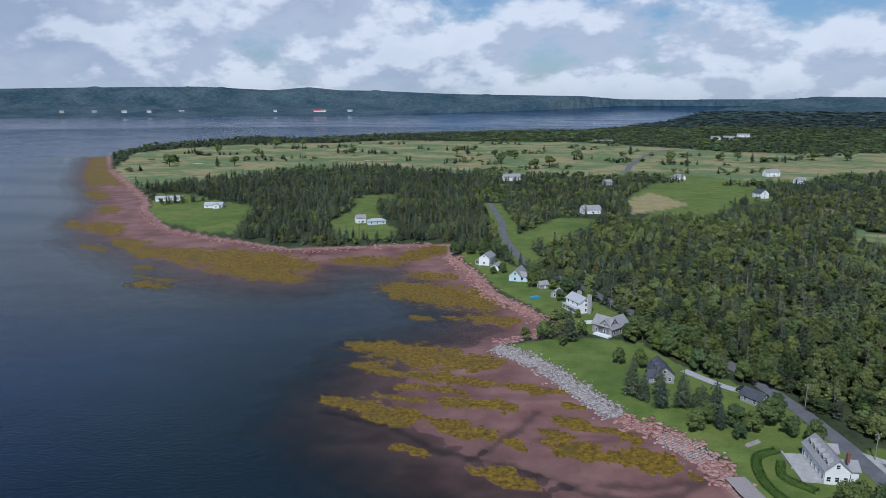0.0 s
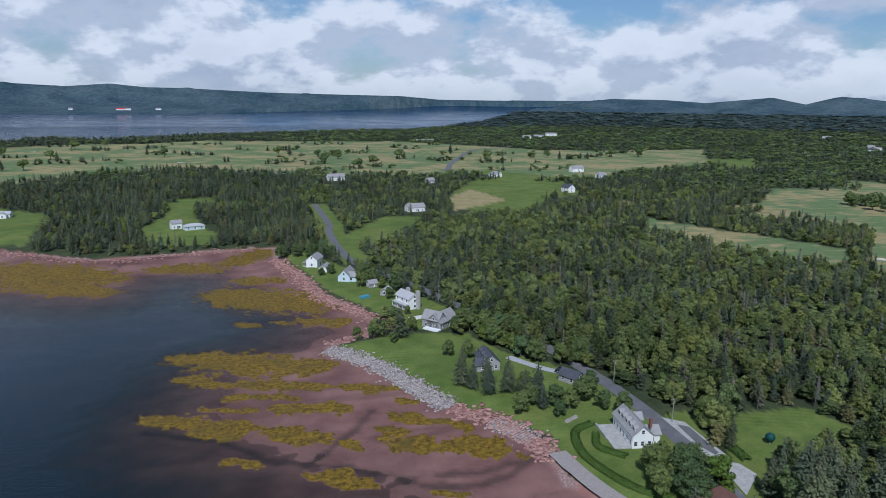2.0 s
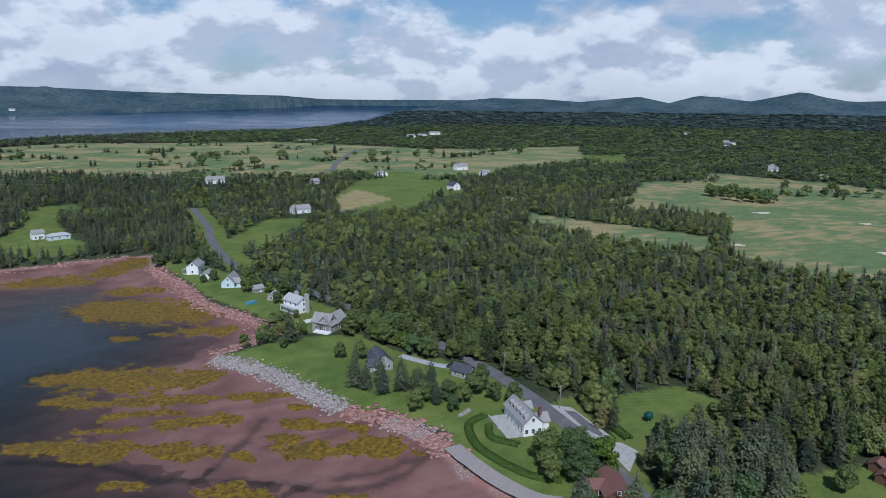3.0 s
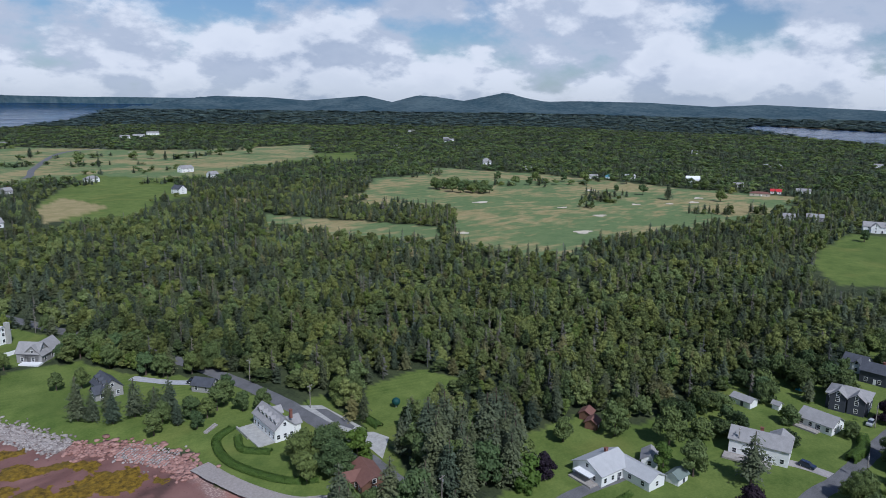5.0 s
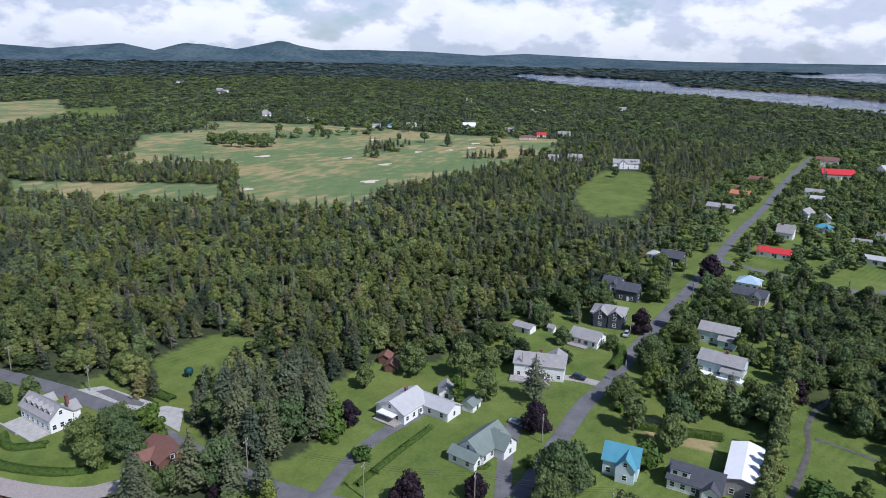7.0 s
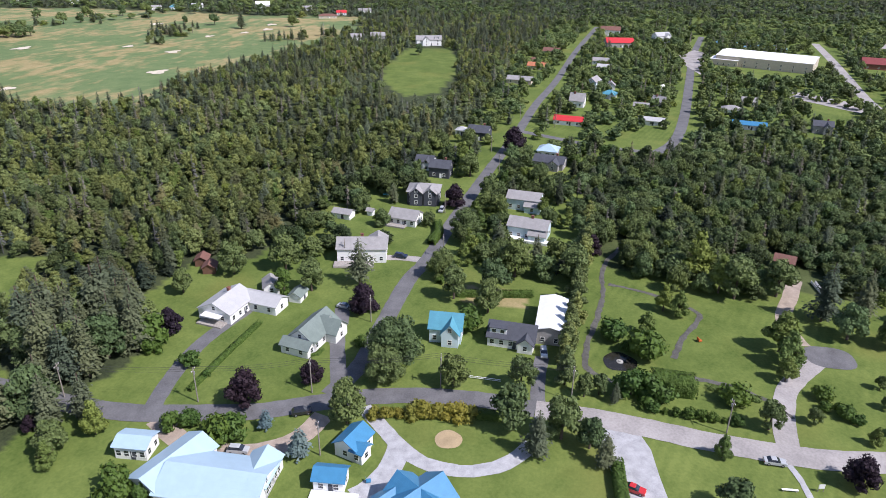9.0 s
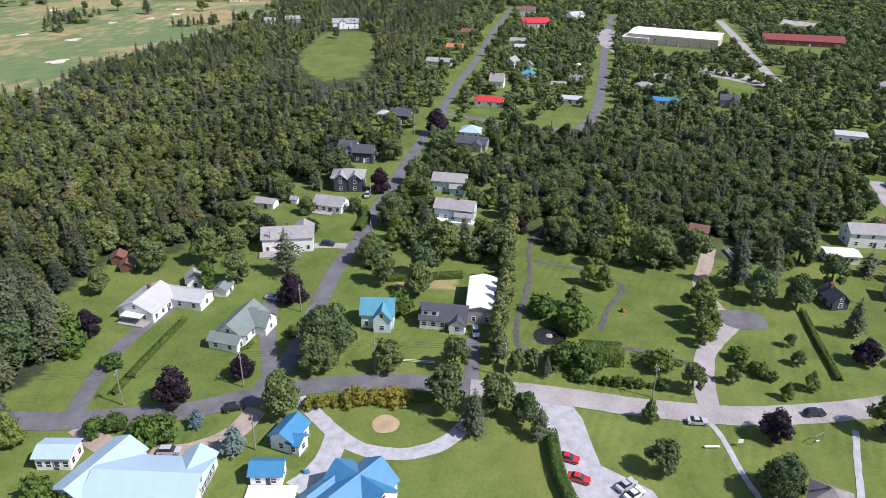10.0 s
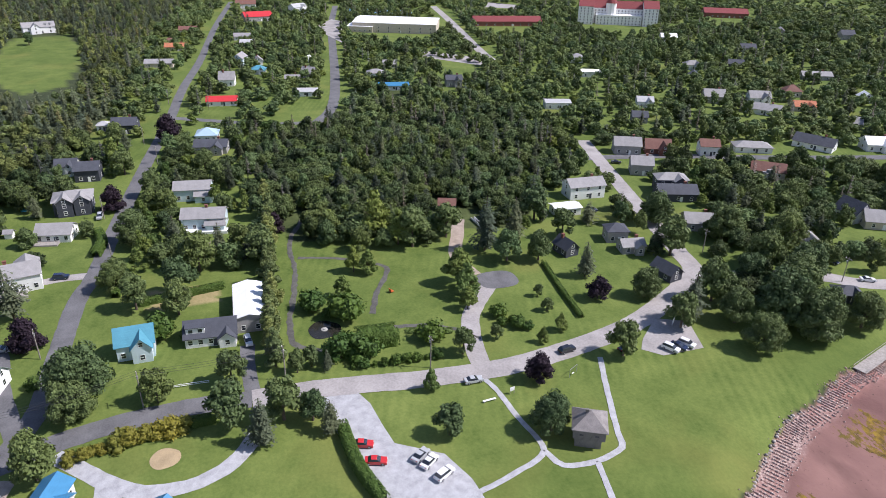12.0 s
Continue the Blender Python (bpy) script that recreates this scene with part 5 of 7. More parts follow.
house(237, 69, -100, 2.4, 2.2, 2.0, 0.8, "white", "greyroof", "tiny white tool shed", 1, 1, name="shed", group="garden sheds", door=False)
e = house(258, 11.5, -97, 13, 8.5, 4.6, 2.0, "paleblue", "greyroof", "grey two-storey house with porch", 2, 4, extra=((4, -4, 0, 6, 5, 2.8, 1.2),), group="side street houses")
e = house(230, 8, -100, 14, 8.5, 4.6, 2.2, "paleblue", "greyroof", "grey house with broad white deck", 2, 5, chim=(1, 0), extra=((4, -3.5, 0, 6, 5, 2.8, 1.4),), group="side street houses")
part("deck", box(-7, 8.2, -7.2, -4.3, -0.2, 0.9), M["trim"], e, "white timber deck")

# further houses: x, y, ridge, length, width, eave, rise, wall, roof
STREET_ROWS = [
    (289, 51, -94, 9, 8, 4.8, 2.4, "darkwall", "darkroof"), (299, 60, -94, 8, 7, 3.6, 2.2, "white", "darkroof"), (353, 42, -98, 11, 9, 4.4, 2.6, "darkwall", "darkroof"),
    (358, 52, -98, 6, 5, 3.0, 1.6, "white", "palegreyroof"), (313, 3.5, -102, 14, 9, 3.2, 2.2, "greywall", "darkroof"), (394, -4, -98, 16, 7, 2.8, 2.0, "white", "redroof"),
    (441, -9, 80, 9, 8, 4.2, 4.0, "white", "greyroof"), (405, -51, -100, 14, 7, 2.8, 1.4, "white", "palegreyroof"), (440, -48, -100, 9, 6, 2.8, 1.8, "greywall", "greyroof"),
]
FAR_STREET_ROWS = [
    (452, -60, 60, 8, 7, 3.4, 3.2, "greywall", "greyroof"), (505, 32, -98, 18, 9, 3.0, 2.0, "beige", "greyroof"), (564, 22, -98, 16, 9, 3.0, 2.2, "beige", "orangeroof"),
    (590, 28, -98, 9, 8, 3.0, 2.0, "white", "brownroof"), (640, 14, -98, 14, 10, 3.4, 2.4, "beige", "brownroof"), (601, -28, -98, 13, 9, 3.0, 2.2, "white", "greyroof"),
    (570, -30, -98, 11, 8, 3.0, 2.2, "greywall", "palegreyroof"), (470, -30, -98, 9, 7, 3.0, 2.4, "white", "tealroof"), (500, -32, 0, 8, 6, 3.0, 2.4, "white", "greyroof"),
]
FAR_TOWN_ROWS = [
    (779, -43, -95, 20, 11, 6.5, 3.2, "white", "brownroof"), (748, -92, -60, 16, 10, 6.5, 3.0, "white", "palegreyroof"), (408, -105, -100, 18, 7, 2.8, 1.4, "white", "blueroof"),
    (443, -102, -100, 11, 8, 3.2, 2.2, "white", "greyroof"), (409, -144, -100, 10, 8, 4.4, 2.2, "greywall", "darkroof"), (470, -118, -100, 9, 7, 3.0, 2.2, "beige", "greyroof"),
]
EAST_ROWS = [
    (221, -133, -92, 14.6, 8, 5.2, 2.2, "white", "greyroof"), (207, -118, -92, 10, 6, 2.9, 0.6, "white", "whiteroof"), (177.5, -103, 11, 6.9, 5, 2.8, 2.4, "darkwall", "darkroof"),
    (182, -124, -104, 7, 6, 4.2, 2.0, "greywall", "darkroof"), (173, -124.5, -98, 7.6, 5.5, 2.8, 1.6, "greywall", "greyroof"), (154.2, -125.3, 13, 8, 5, 2.8, 2.2, "darkwall", "darkroof"),
    (209, -167, -108, 15, 9, 3.4, 2.4, "darkwall", "darkroof"), (217, -170, -108, 12, 7, 5.6, 2.0, "darkwall", "greyroof"), (238, -170, -115, 9, 8, 4.8, 2.6, "greywall", "greyroof"),
]
EAST_BACK_ROWS = [
    (264, -179, -112, 12, 8, 4.4, 3.0, "greywall", "greyroof"), (261, -193.5, -112, 11.5, 8, 2.8, 3.4, "redbrick", "brownroof"), (183, -158, -112, 10, 8, 3.2, 2.4, "greywall", "greyroof"),
    (251, -239, -112, 17, 8, 2.8, 2.0, "white", "greyroof"), (247, -273, -150, 18, 9, 3.0, 3.0, "white", "darkroof"), (174, -219, 6, 9, 8, 3.6, 4.0, "white", "darkroof"),
    (166, -223, -118, 11, 8, 3.2, 3.0, "beige", "greyroof"), (127.5, -168.5, -113, 7, 5.5, 2.8, 1.8, "darkwall", "darkroof"), (252, -215, -112, 8.5, 7, 4.8, 2.4, "white", "brownroof"),
]
EAST_FAR_ROWS = [
    (335, -282, -112, 12, 9, 4.2, 3.4, "greywall", "greyroof"), (329, -310, -112, 12, 9, 3.2, 3.2, "white", "greyroof"), (306, -294, -140, 18, 10, 3.0, 2.6, "white", "greyroof"),
    (336, -341, -112, 10, 8, 3.6, 3.4, "beige", "brownroof"), (334, -234, -112, 9, 7, 4.0, 2.2, "white", "palegreyroof"), (345, -184, -105, 14, 9, 3.6, 0.8, "white", "palegreyroof"),
    (414, -246, -110, 17, 9, 3.6, 0.7, "white", "whiteroof"), (162, -184, -110, 9, 6, 3.0, 2.0, "white", "greyroof"), (502, -557, -110, 12, 9, 5, 3.4, "greywall", "darkroof"),
]
EAST_EDGE_ROWS = [
    (372, -395, -112, 20, 9, 3.0, 2.2, "greywall", "greyroof"), (306, -322, -112, 12, 8, 3.0, 2.4, "beige", "orangeroof"), (308, -214, -112, 8, 7, 3.4, 2.4, "greywall", "darkroof"),
    (460, -258, -112, 9, 7, 3.8, 2.6, "white", "greyroof"), (237, -301, -112, 13, 9, 3.6, 2.8, "white", "whiteroof"), (222, -77, -110, 6, 5, 2.6, 1.6, "brownwall", "brownroof"),
    (240, -340, -112, 12, 8, 3.4, 2.8, "white", "greyroof"), (420, -330, -112, 12, 8, 3.4, 2.8, "white", "greyroof"), (470, -420, -112, 12, 8, 3.4, 2.8, "greywall", "darkroof"),
]
GOLF_SIDE_ROWS = [
    (690, 188, -70, 14, 9, 3.6, 2.6, "greywall", "greyroof"), (675, 206, -70, 10, 8, 3.6, 2.6, "white", "greyroof"), (857, 528, -50, 12, 8, 3.4, 2.4, "white", "greyroof"),
    (872, 512, -50, 10, 8, 3.4, 2.4, "paleblue", "tealroof"), (896, 492, -50, 14, 8, 3.6, 2.6, "white", "palegreyroof"), (925, 412, -60, 18, 12, 4.4, 4.0, "white", "whiteroof"),
    (914, 345, -60, 12, 8, 3.4, 2.4, "white", "greyroof"), (840, 291, -70, 22, 9, 3.2, 2.0, "beige", "brownroof"), (878, 286, -70, 12, 9, 3.2, 2.4, "white", "redroof"),
]
GOLF_BACK_ROWS = [
    (908, 264, -70, 16, 9, 3.4, 2.4, "white", "greyroof"), (892, 672, -40, 11, 8, 3.4, 2.4, "white", "greyroof"), (906, 770, -40, 14, 9, 4.8, 3.2, "white", "greyroof"),
    (953, 812, -40, 11, 8, 4.4, 3.0, "white", "greyroof"), (1391, 1314, -40, 16, 10, 5, 3.4, "white", "greyroof"), (1440, 1380, -40, 16, 10, 5, 3.4, "greywall", "greyroof"),
    (1350, 1290, -40, 16, 10, 5, 3.4, "white", "darkroof"), (1106, 1218, -40, 24, 12, 3.6, 2.4, "greywall", "greyroof"), (1686, 1782, -40, 24, 12, 4, 3, "white", "greyroof"),
]
NORTH_ROWS = [
    (-282, 703, 15, 26, 9, 3.0, 1.8, "white", "palegreyroof"), (-221, 658, 5, 17, 11, 3.0, 2.0, "white", "palegreyroof"), (-70, 574, 20, 8, 7, 4.6, 2.2, "white", "greyroof"),
    (-56, 568, 20, 15, 7, 3.0, 1.8, "paleblue", "palegreyroof"), (89, 896, 10, 22, 11, 5, 4, "white", "greyroof"), (136, 628, 10, 17, 10, 4, 3.4, "white", "greyroof"),
    (203, 849, 15, 10, 8, 4, 3, "greywall", "greyroof"), (313, 915, 15, 16, 10, 4, 3.6, "white", "greyroof"), (459, 962, 10, 20, 11, 5.6, 4, "white", "greyroof"),
]
NORTH_FAR_ROWS = [
    (454, 873, 10, 13, 9, 4.6, 3.4, "white", "greyroof"), (343, 738, 100, 14, 10, 5.4, 3.8, "white", "darkroof"), (789, 1920, -10, 30, 12, 5, 4, "white", "greyroof"),
    (416, 1792, 0, 60, 14, 4, 2.4, "greywall", "greyroof"), (869, 2016, -10, 34, 14, 6, 4, "white", "greyroof"), (740, 1890, -10, 24, 12, 5, 4, "white", "greyroof"),
    (1515, 676, -60, 12, 9, 4, 3, "white", "palegreyroof"), (1284, 428, -60, 30, 12, 3.6, 2, "greywall", "palegreyroof"), (1429, 297, -70, 14, 9, 4, 3, "white", "greyroof"),
]
TAGS = {"white": "white", "greywall": "grey-shingled", "darkwall": "dark slate", "beige": "beige", "redbrick": "red brick", "paleblue": "pale grey-blue", "brownwall": "brown wooden",
        "greyroof": "grey roof", "darkroof": "charcoal roof", "palegreyroof": "pale grey roof", "redroof": "bright red metal roof", "orangeroof": "orange roof", "brownroof": "red-brown roof",
        "blueroof": "blue metal roof", "tealroof": "teal metal roof", "whiteroof": "flat white roof"}
for rows, grp, where in ((STREET_ROWS, "side street houses", "on the side street"), (FAR_STREET_ROWS, "side street houses", "on the side street"), (FAR_TOWN_ROWS, "town houses", "among town trees"),
                         (EAST_ROWS, "town houses", "by the bend of the road"), (EAST_BACK_ROWS, "town houses", "among garden trees"), (EAST_FAR_ROWS, "town houses", "among tall trees"),
                         (EAST_EDGE_ROWS, "town houses", "at the edge of town"), (GOLF_SIDE_ROWS, "golf houses", "beside the golf course"), (GOLF_BACK_ROWS, "golf houses", "behind the golf course"),
                         (NORTH_ROWS, "country houses", "in a clearing"), (NORTH_FAR_ROWS, "country houses", "far off in the fields")):
    for k, (x, y, yaw, l, w, ev, ri, wl, rf) in enumerate(rows):
        cross = ((l * 0.2, -w * 0.45, 90, w * 0.7, l * 0.36, ev, ri * 0.8),) if k % 3 == 1 and l < 18 and ri > 1.5 else ()
        house(x, y, yaw, l, w, ev, ri, wl, rf, "%s house with %s %s" % (TAGS[wl], TAGS[rf], where), 2, max(2, int(l / 4)), extra=cross,
              chim=(l * 0.22, 0.4) if k % 2 == 0 and ri > 1.5 else None, group=grp, hip=(k % 4 == 3 and ri > 1.5), clear=20 if grp == "country houses" else None)
house(331, 5, -98, 9.5, 9, 3.2, 2.6, "white", "palebluroof", "white bungalow with pale blue hipped roof", 1, 3, hip=True, group="side street houses")
e = house(664, 131, -72, 24, 11, 5.2, 3.4, "white", "greyroof", "large white manor house with grey roof and gables", 2, 7, extra=((-3, -5, 90, 6, 7, 5.2, 3.2),), dorm=((5, -1), (8.5, -1)))

# by the water: pale blue and blue metal roofs
e = house(93, 59.5, -89, 20, 12.5, 3.2, 2.2, "white", "palebluroof", "long white house with pale blue metal roof", 1, 6, extra=((-10.5, 2.5, 70, 15, 8, 3.2, 1.8), (7, 3.5, 90, 9, 6, 3.2, 1.8)))
house(99.9, 81.2, -86, 6.8, 5.2, 3.2, 0.9, "white", "palebluroof", "white boathouse with pale blue roof", 1, 4, name="boathouse")
house(109, 37, -18, 6.4, 5.2, 3.4, 1.6, "white", "blueroof", "white garage with bright blue metal roof", 1, 2, name="garage", extra=((-1.5, -2.8, 90, 2.6, 3.4, 3.0, 1.0),))
e = house(98.5, 38.5, -86, 6.0, 4.4, 3.0, 1.3, "white", "blueroof", "white pool house with blue metal roof", 1, 2, name="pool_house")
part("deck", box(-3.4, 6, -9.5, -2.3, -0.2, 0.5), M["trim"], e, "white pool deck")
part("pool", box(-2.6, 3.2, -9.0, -6.0, 0.4, 0.54), M["pool"], e, "turquoise swimming pool")
house(92.5, 20.5, -36, 14, 8.5, 4.2, 3.0, "white", "blueroof", "large white house with bright blue metal roofs", 2, 4, extra=((1.5, 0, 90, 12, 7, 4.2, 2.8), (-4, 4.5, 0, 6, 5, 3.6, 1.8)))

# public buildings
e = house(630, -166, -112, 74, 44, 8.0, 1.4, "beige", "whiteroof", "large low hall with white roof", 1, 14, name="arena", extra=((-30, -14, 0, 22, 20, 5, 0.6),), clear=46)
pad("court", [(748, -146), (717, -205), (748, -213), (776, -150)], M["courtblue"], "fenced blue sports court", 0.2, "court")
pad("parking", [(600, -112), (570, -104), (650, -92), (700, -118), (680, -128)], M["pale_road"], "pale asphalt car park beside the hall", 0.15, "parking")
pad("parking", [(501, -150), (458, -187), (474, -192), (520, -164)], M["pale_road"], "pale asphalt lot under trees", 0.15, "parking")


def hotel():
    """A grand white hotel with red gabled roofs and a round tower."""
    e = new("hotel")
    e.matrix_world = pose(625, -392, level(620, -390), 0, 0, -117)
    tagged(e, "grand white hotel with steep red roofs and towers", "hotel")
    for dx, dy, l, w, ev, ri in ((0, 6, 74, 15, 15, 6), (-32, -2, 14, 22, 17, 6), (30, -2, 14, 22, 17, 6), (0, -4, 44, 12, 9, 0.8)):
        wing(e, pose(dx, dy, 0), l, w, ev, ri, M["white"], M["redhotel"] if ri > 1 else M["whiteroof"], 6, int(l / 3.2))
    bm = bmesh.new()
    bmesh.ops.create_cone(bm, cap_ends=True, segments=12, radius1=5, radius2=5, depth=20, matrix=Matrix.Translation((-8, -4, 10)))
    part("tower", bm, M["white"], e)
    bm = bmesh.new()
    bmesh.ops.create_cone(bm, cap_ends=True, segments=12, radius1=5.8, radius2=0.2, depth=9, matrix=Matrix.Translation((-8, -4, 24.5)))
    part("tower_roof", bm, M["redhotel"], e, "red conical tower roof")
    HOUSE_SPOTS.append((625, -392, 44))


M["redhotel"] = courses("red_tile_roof", (0.22, 0.055, 0.055), 0.4, 0.14)
hotel()
house(636, -276, -100, 66, 15, 4.5, 4.0, "redbrick", "redhotel", "long low building with dark red roof", 1, 14, name="lodge", clear=34)
house(651, -541, -115, 46, 20, 5, 4.0, "redbrick", "redhotel", "low hall with broad dark red roof", 1, 8, name="lodge", clear=30)
house(705, -48, -80, 26, 16, 4.5, 3.6, "greywall", "redroof", "long building with bright red roof", 1, 6, name="church_hall", clear=20)


def blockhouse():
    """An old timber blockhouse: the upper storey juts out over the lower one."""
    e = new("blockhouse")
    e.matrix_world = pose(96.5, -66.3, level(96.5, -66.3), 0, 0, 62)
    tagged(e, "old grey timber blockhouse with jutting upper storey", "blockhouse")
    low = part("lower_storey", box(-2.6, 2.6, -2.6, 2.6, -0.2, 2.5), M["oldtimber"], e)
    up = part("upper_storey", box(-3.2, 3.2, -3.2, 3.2, 2.5, 5.02), M["oldtimber"], e)
    for k in range(9):
        part("log", box(-2.7 - 0.02 * (k % 2), 2.7 + 0.02 * (k % 2), -2.7, 2.7, k * 0.28, k * 0.28 + 0.25), M["oldtimber"], low)
        part("log", box(-3.3 - 0.02 * (k % 2), 3.3 + 0.02 * (k % 2), -3.3, 3.3, 2.5 + k * 0.28, 2.5 + k * 0.28 + 0.25), M["oldtimber"], up)
    for side in range(4):
        for u in (-1.6, 1.6):
            bm = box(u - 0.4, u + 0.4, -3.36, -3.3, 3.5, 3.8)
            bm.transform(pose(0, 0, 0, 0, 0, 90 * side))
            part("gun_port", bm, M["glass"], up)
    bm = hip_roof(-3.3, 3.3, 3.3, 5.02, 2.6, 0.45)
    part("roof", bm, M["oldroof"], e, "grey weathered shingle roof with pale streaks")
    part("chimney", box(0.5, 1.1, -0.3, 0.3, 6.2, 7.9), M["oldtimber"], e)
    part("door", box(-0.55, 0.55, -2.78, -2.68, 0.1, 2.1), M["brownwall"], e)
    part("steps", box(-1.2, 1.2, -4.4, -2.75, -0.1, 0.3), M["deck"], e)
    HOUSE_SPOTS.append((96.5, -66.3, 6))


M["oldtimber"] = courses("old_grey_timber", (0.19, 0.18, 0.17), 0.28, 0.25)
M["oldroof"] = courses("old_grey_shingles", (0.24, 0.22, 0.21), 0.25, 0.3)
blockhouse()


# further homes among the town's trees
MORE_HOMES = ((452, -255), (331, -229), (345, -289), (334, -314), (298, -290), (333, -339), (300, -312), (368, -397), (446, -466), (500, -554), (260, -221), (221, -222), (187, -158), (303, -206), (388, -307), (184, -126), (632, 13), (607, -28), (502, -20), (448, -8), (491, -64), (434, -45), (440, -57), (435, -98), (438, -112), (417, -365), (541, -518), (521, -379), (313, -376), (271, -320))
_styles = (("white", "greyroof"), ("greywall", "greyroof"), ("white", "darkroof"), ("beige", "brownroof"), ("paleblue", "greyroof"), ("white", "whiteroof"), ("darkwall", "darkroof"))
for _k, (_x, _y) in enumerate(MORE_HOMES):
    if all(math.hypot(_x - a, _y - b) > r + 4 for a, b, r in HOUSE_SPOTS):
        _w, _r = _styles[(_k * 3 + int(abs(_y))) % 7]
        house(_x, _y, -20 + 90 * (_k % 2) - 9 * (_k % 3), 9 + 1.5 * (_k % 4), 7.5, 3.0 + 1.8 * (_k % 3 == 0), 2.8, _w, _r, "%s house with %s among town trees" % (TAGS[_w], TAGS[_r]), 2, 3,
              group="town houses", clear=6.5)


# white houses on the far shore
for az, d, l, wl, rf in ((-10.2, 5520, 60, "white", "redroof"), (-9.7, 5530, 40, "white", "greyroof"), (-7.6, 5700, 40, "white", "greyroof"), (-24.5, 5160, 34, "white", "greyroof"), (-26.5, 5140, 30, "greywall", "greyroof"),
                         (-22.8, 5200, 30, "white", "greyroof"), (-20.5, 5350, 40, "greywall", "greyroof"), (-13.5, 5500, 26, "white", "greyroof"), (-28.6, 5110, 26, "beige", "greyroof")):
    fx, fy = polar((az, d + 250))[0]
    px, py, pz = draw_in(np.array([fx]), np.array([fy]), np.array([25.0]))
    k = float(px[0] / fx)
    e = house(float(px[0]), float(py[0]), -az, l * k, 16 * k, 9 * k, 7 * k, wl, rf, "%s house on the far shore of the bay" % TAGS[wl], 1, 3, group="far shore houses", door=False)
    e.location.z = float(pz[0])
    HOUSE_SPOTS.pop()


# ---- trees that stand alone ----
def trunk_mesh(h, r, limbs, rng):
    bm = bmesh.new()

    def stick(p, q, r0, r1):
        p, q = Vector(p), Vector(q)
        m = Matrix.Translation((p + q) / 2) @ (q - p).to_track_quat("Z", "Y").to_matrix().to_4x4()
        bmesh.ops.create_cone(bm, cap_ends=False, segments=7, radius1=r0, radius2=r1, depth=(q - p).length, matrix=m)
    stick((0, 0, -0.3), (0, 0, h), r, r * 0.45)
    for k in range(limbs):
        a = 6.28 * k / max(1, limbs) + rng.uniform(-0.4, 0.4)
        z = h * rng.uniform(0.5, 0.9)
        d = h * rng.uniform(0.35, 0.6)
        stick((0, 0, z), (math.cos(a) * d, math.sin(a) * d, z + d * 0.8), r * 0.45, r * 0.12)
    return bm


TREE_KINDS = {}
KIND_TEXT = {"maple": ("broadleaf", "round green broad-leaved tree on the grass"), "oak": ("broadleaf", "very large dense green tree with spreading crown"),
             "lime": ("limeleaf", "light green young broad-leaved tree"), "spruce": ("conifer", "dark green spruce with drooping boughs"),
             "pine": ("conifer", "tall airy pine with layered boughs"), "fir": ("woodleaf", "tall dense cedar in a planted row"),
             "purple": ("purple", "dark purple-leaved maple on the lawn"), "blue": ("bluefir", "small blue spruce in a mulched bed"),
             "bush": ("hedge", "rounded green garden bush"), "goldbush": ("yellowhedge", "yellow-green rounded bush in a clipped row"), "field": ("broadleaf", "round green tree standing on the golf course"), "cedar": ("hedge", "dense upright green garden cedar")}


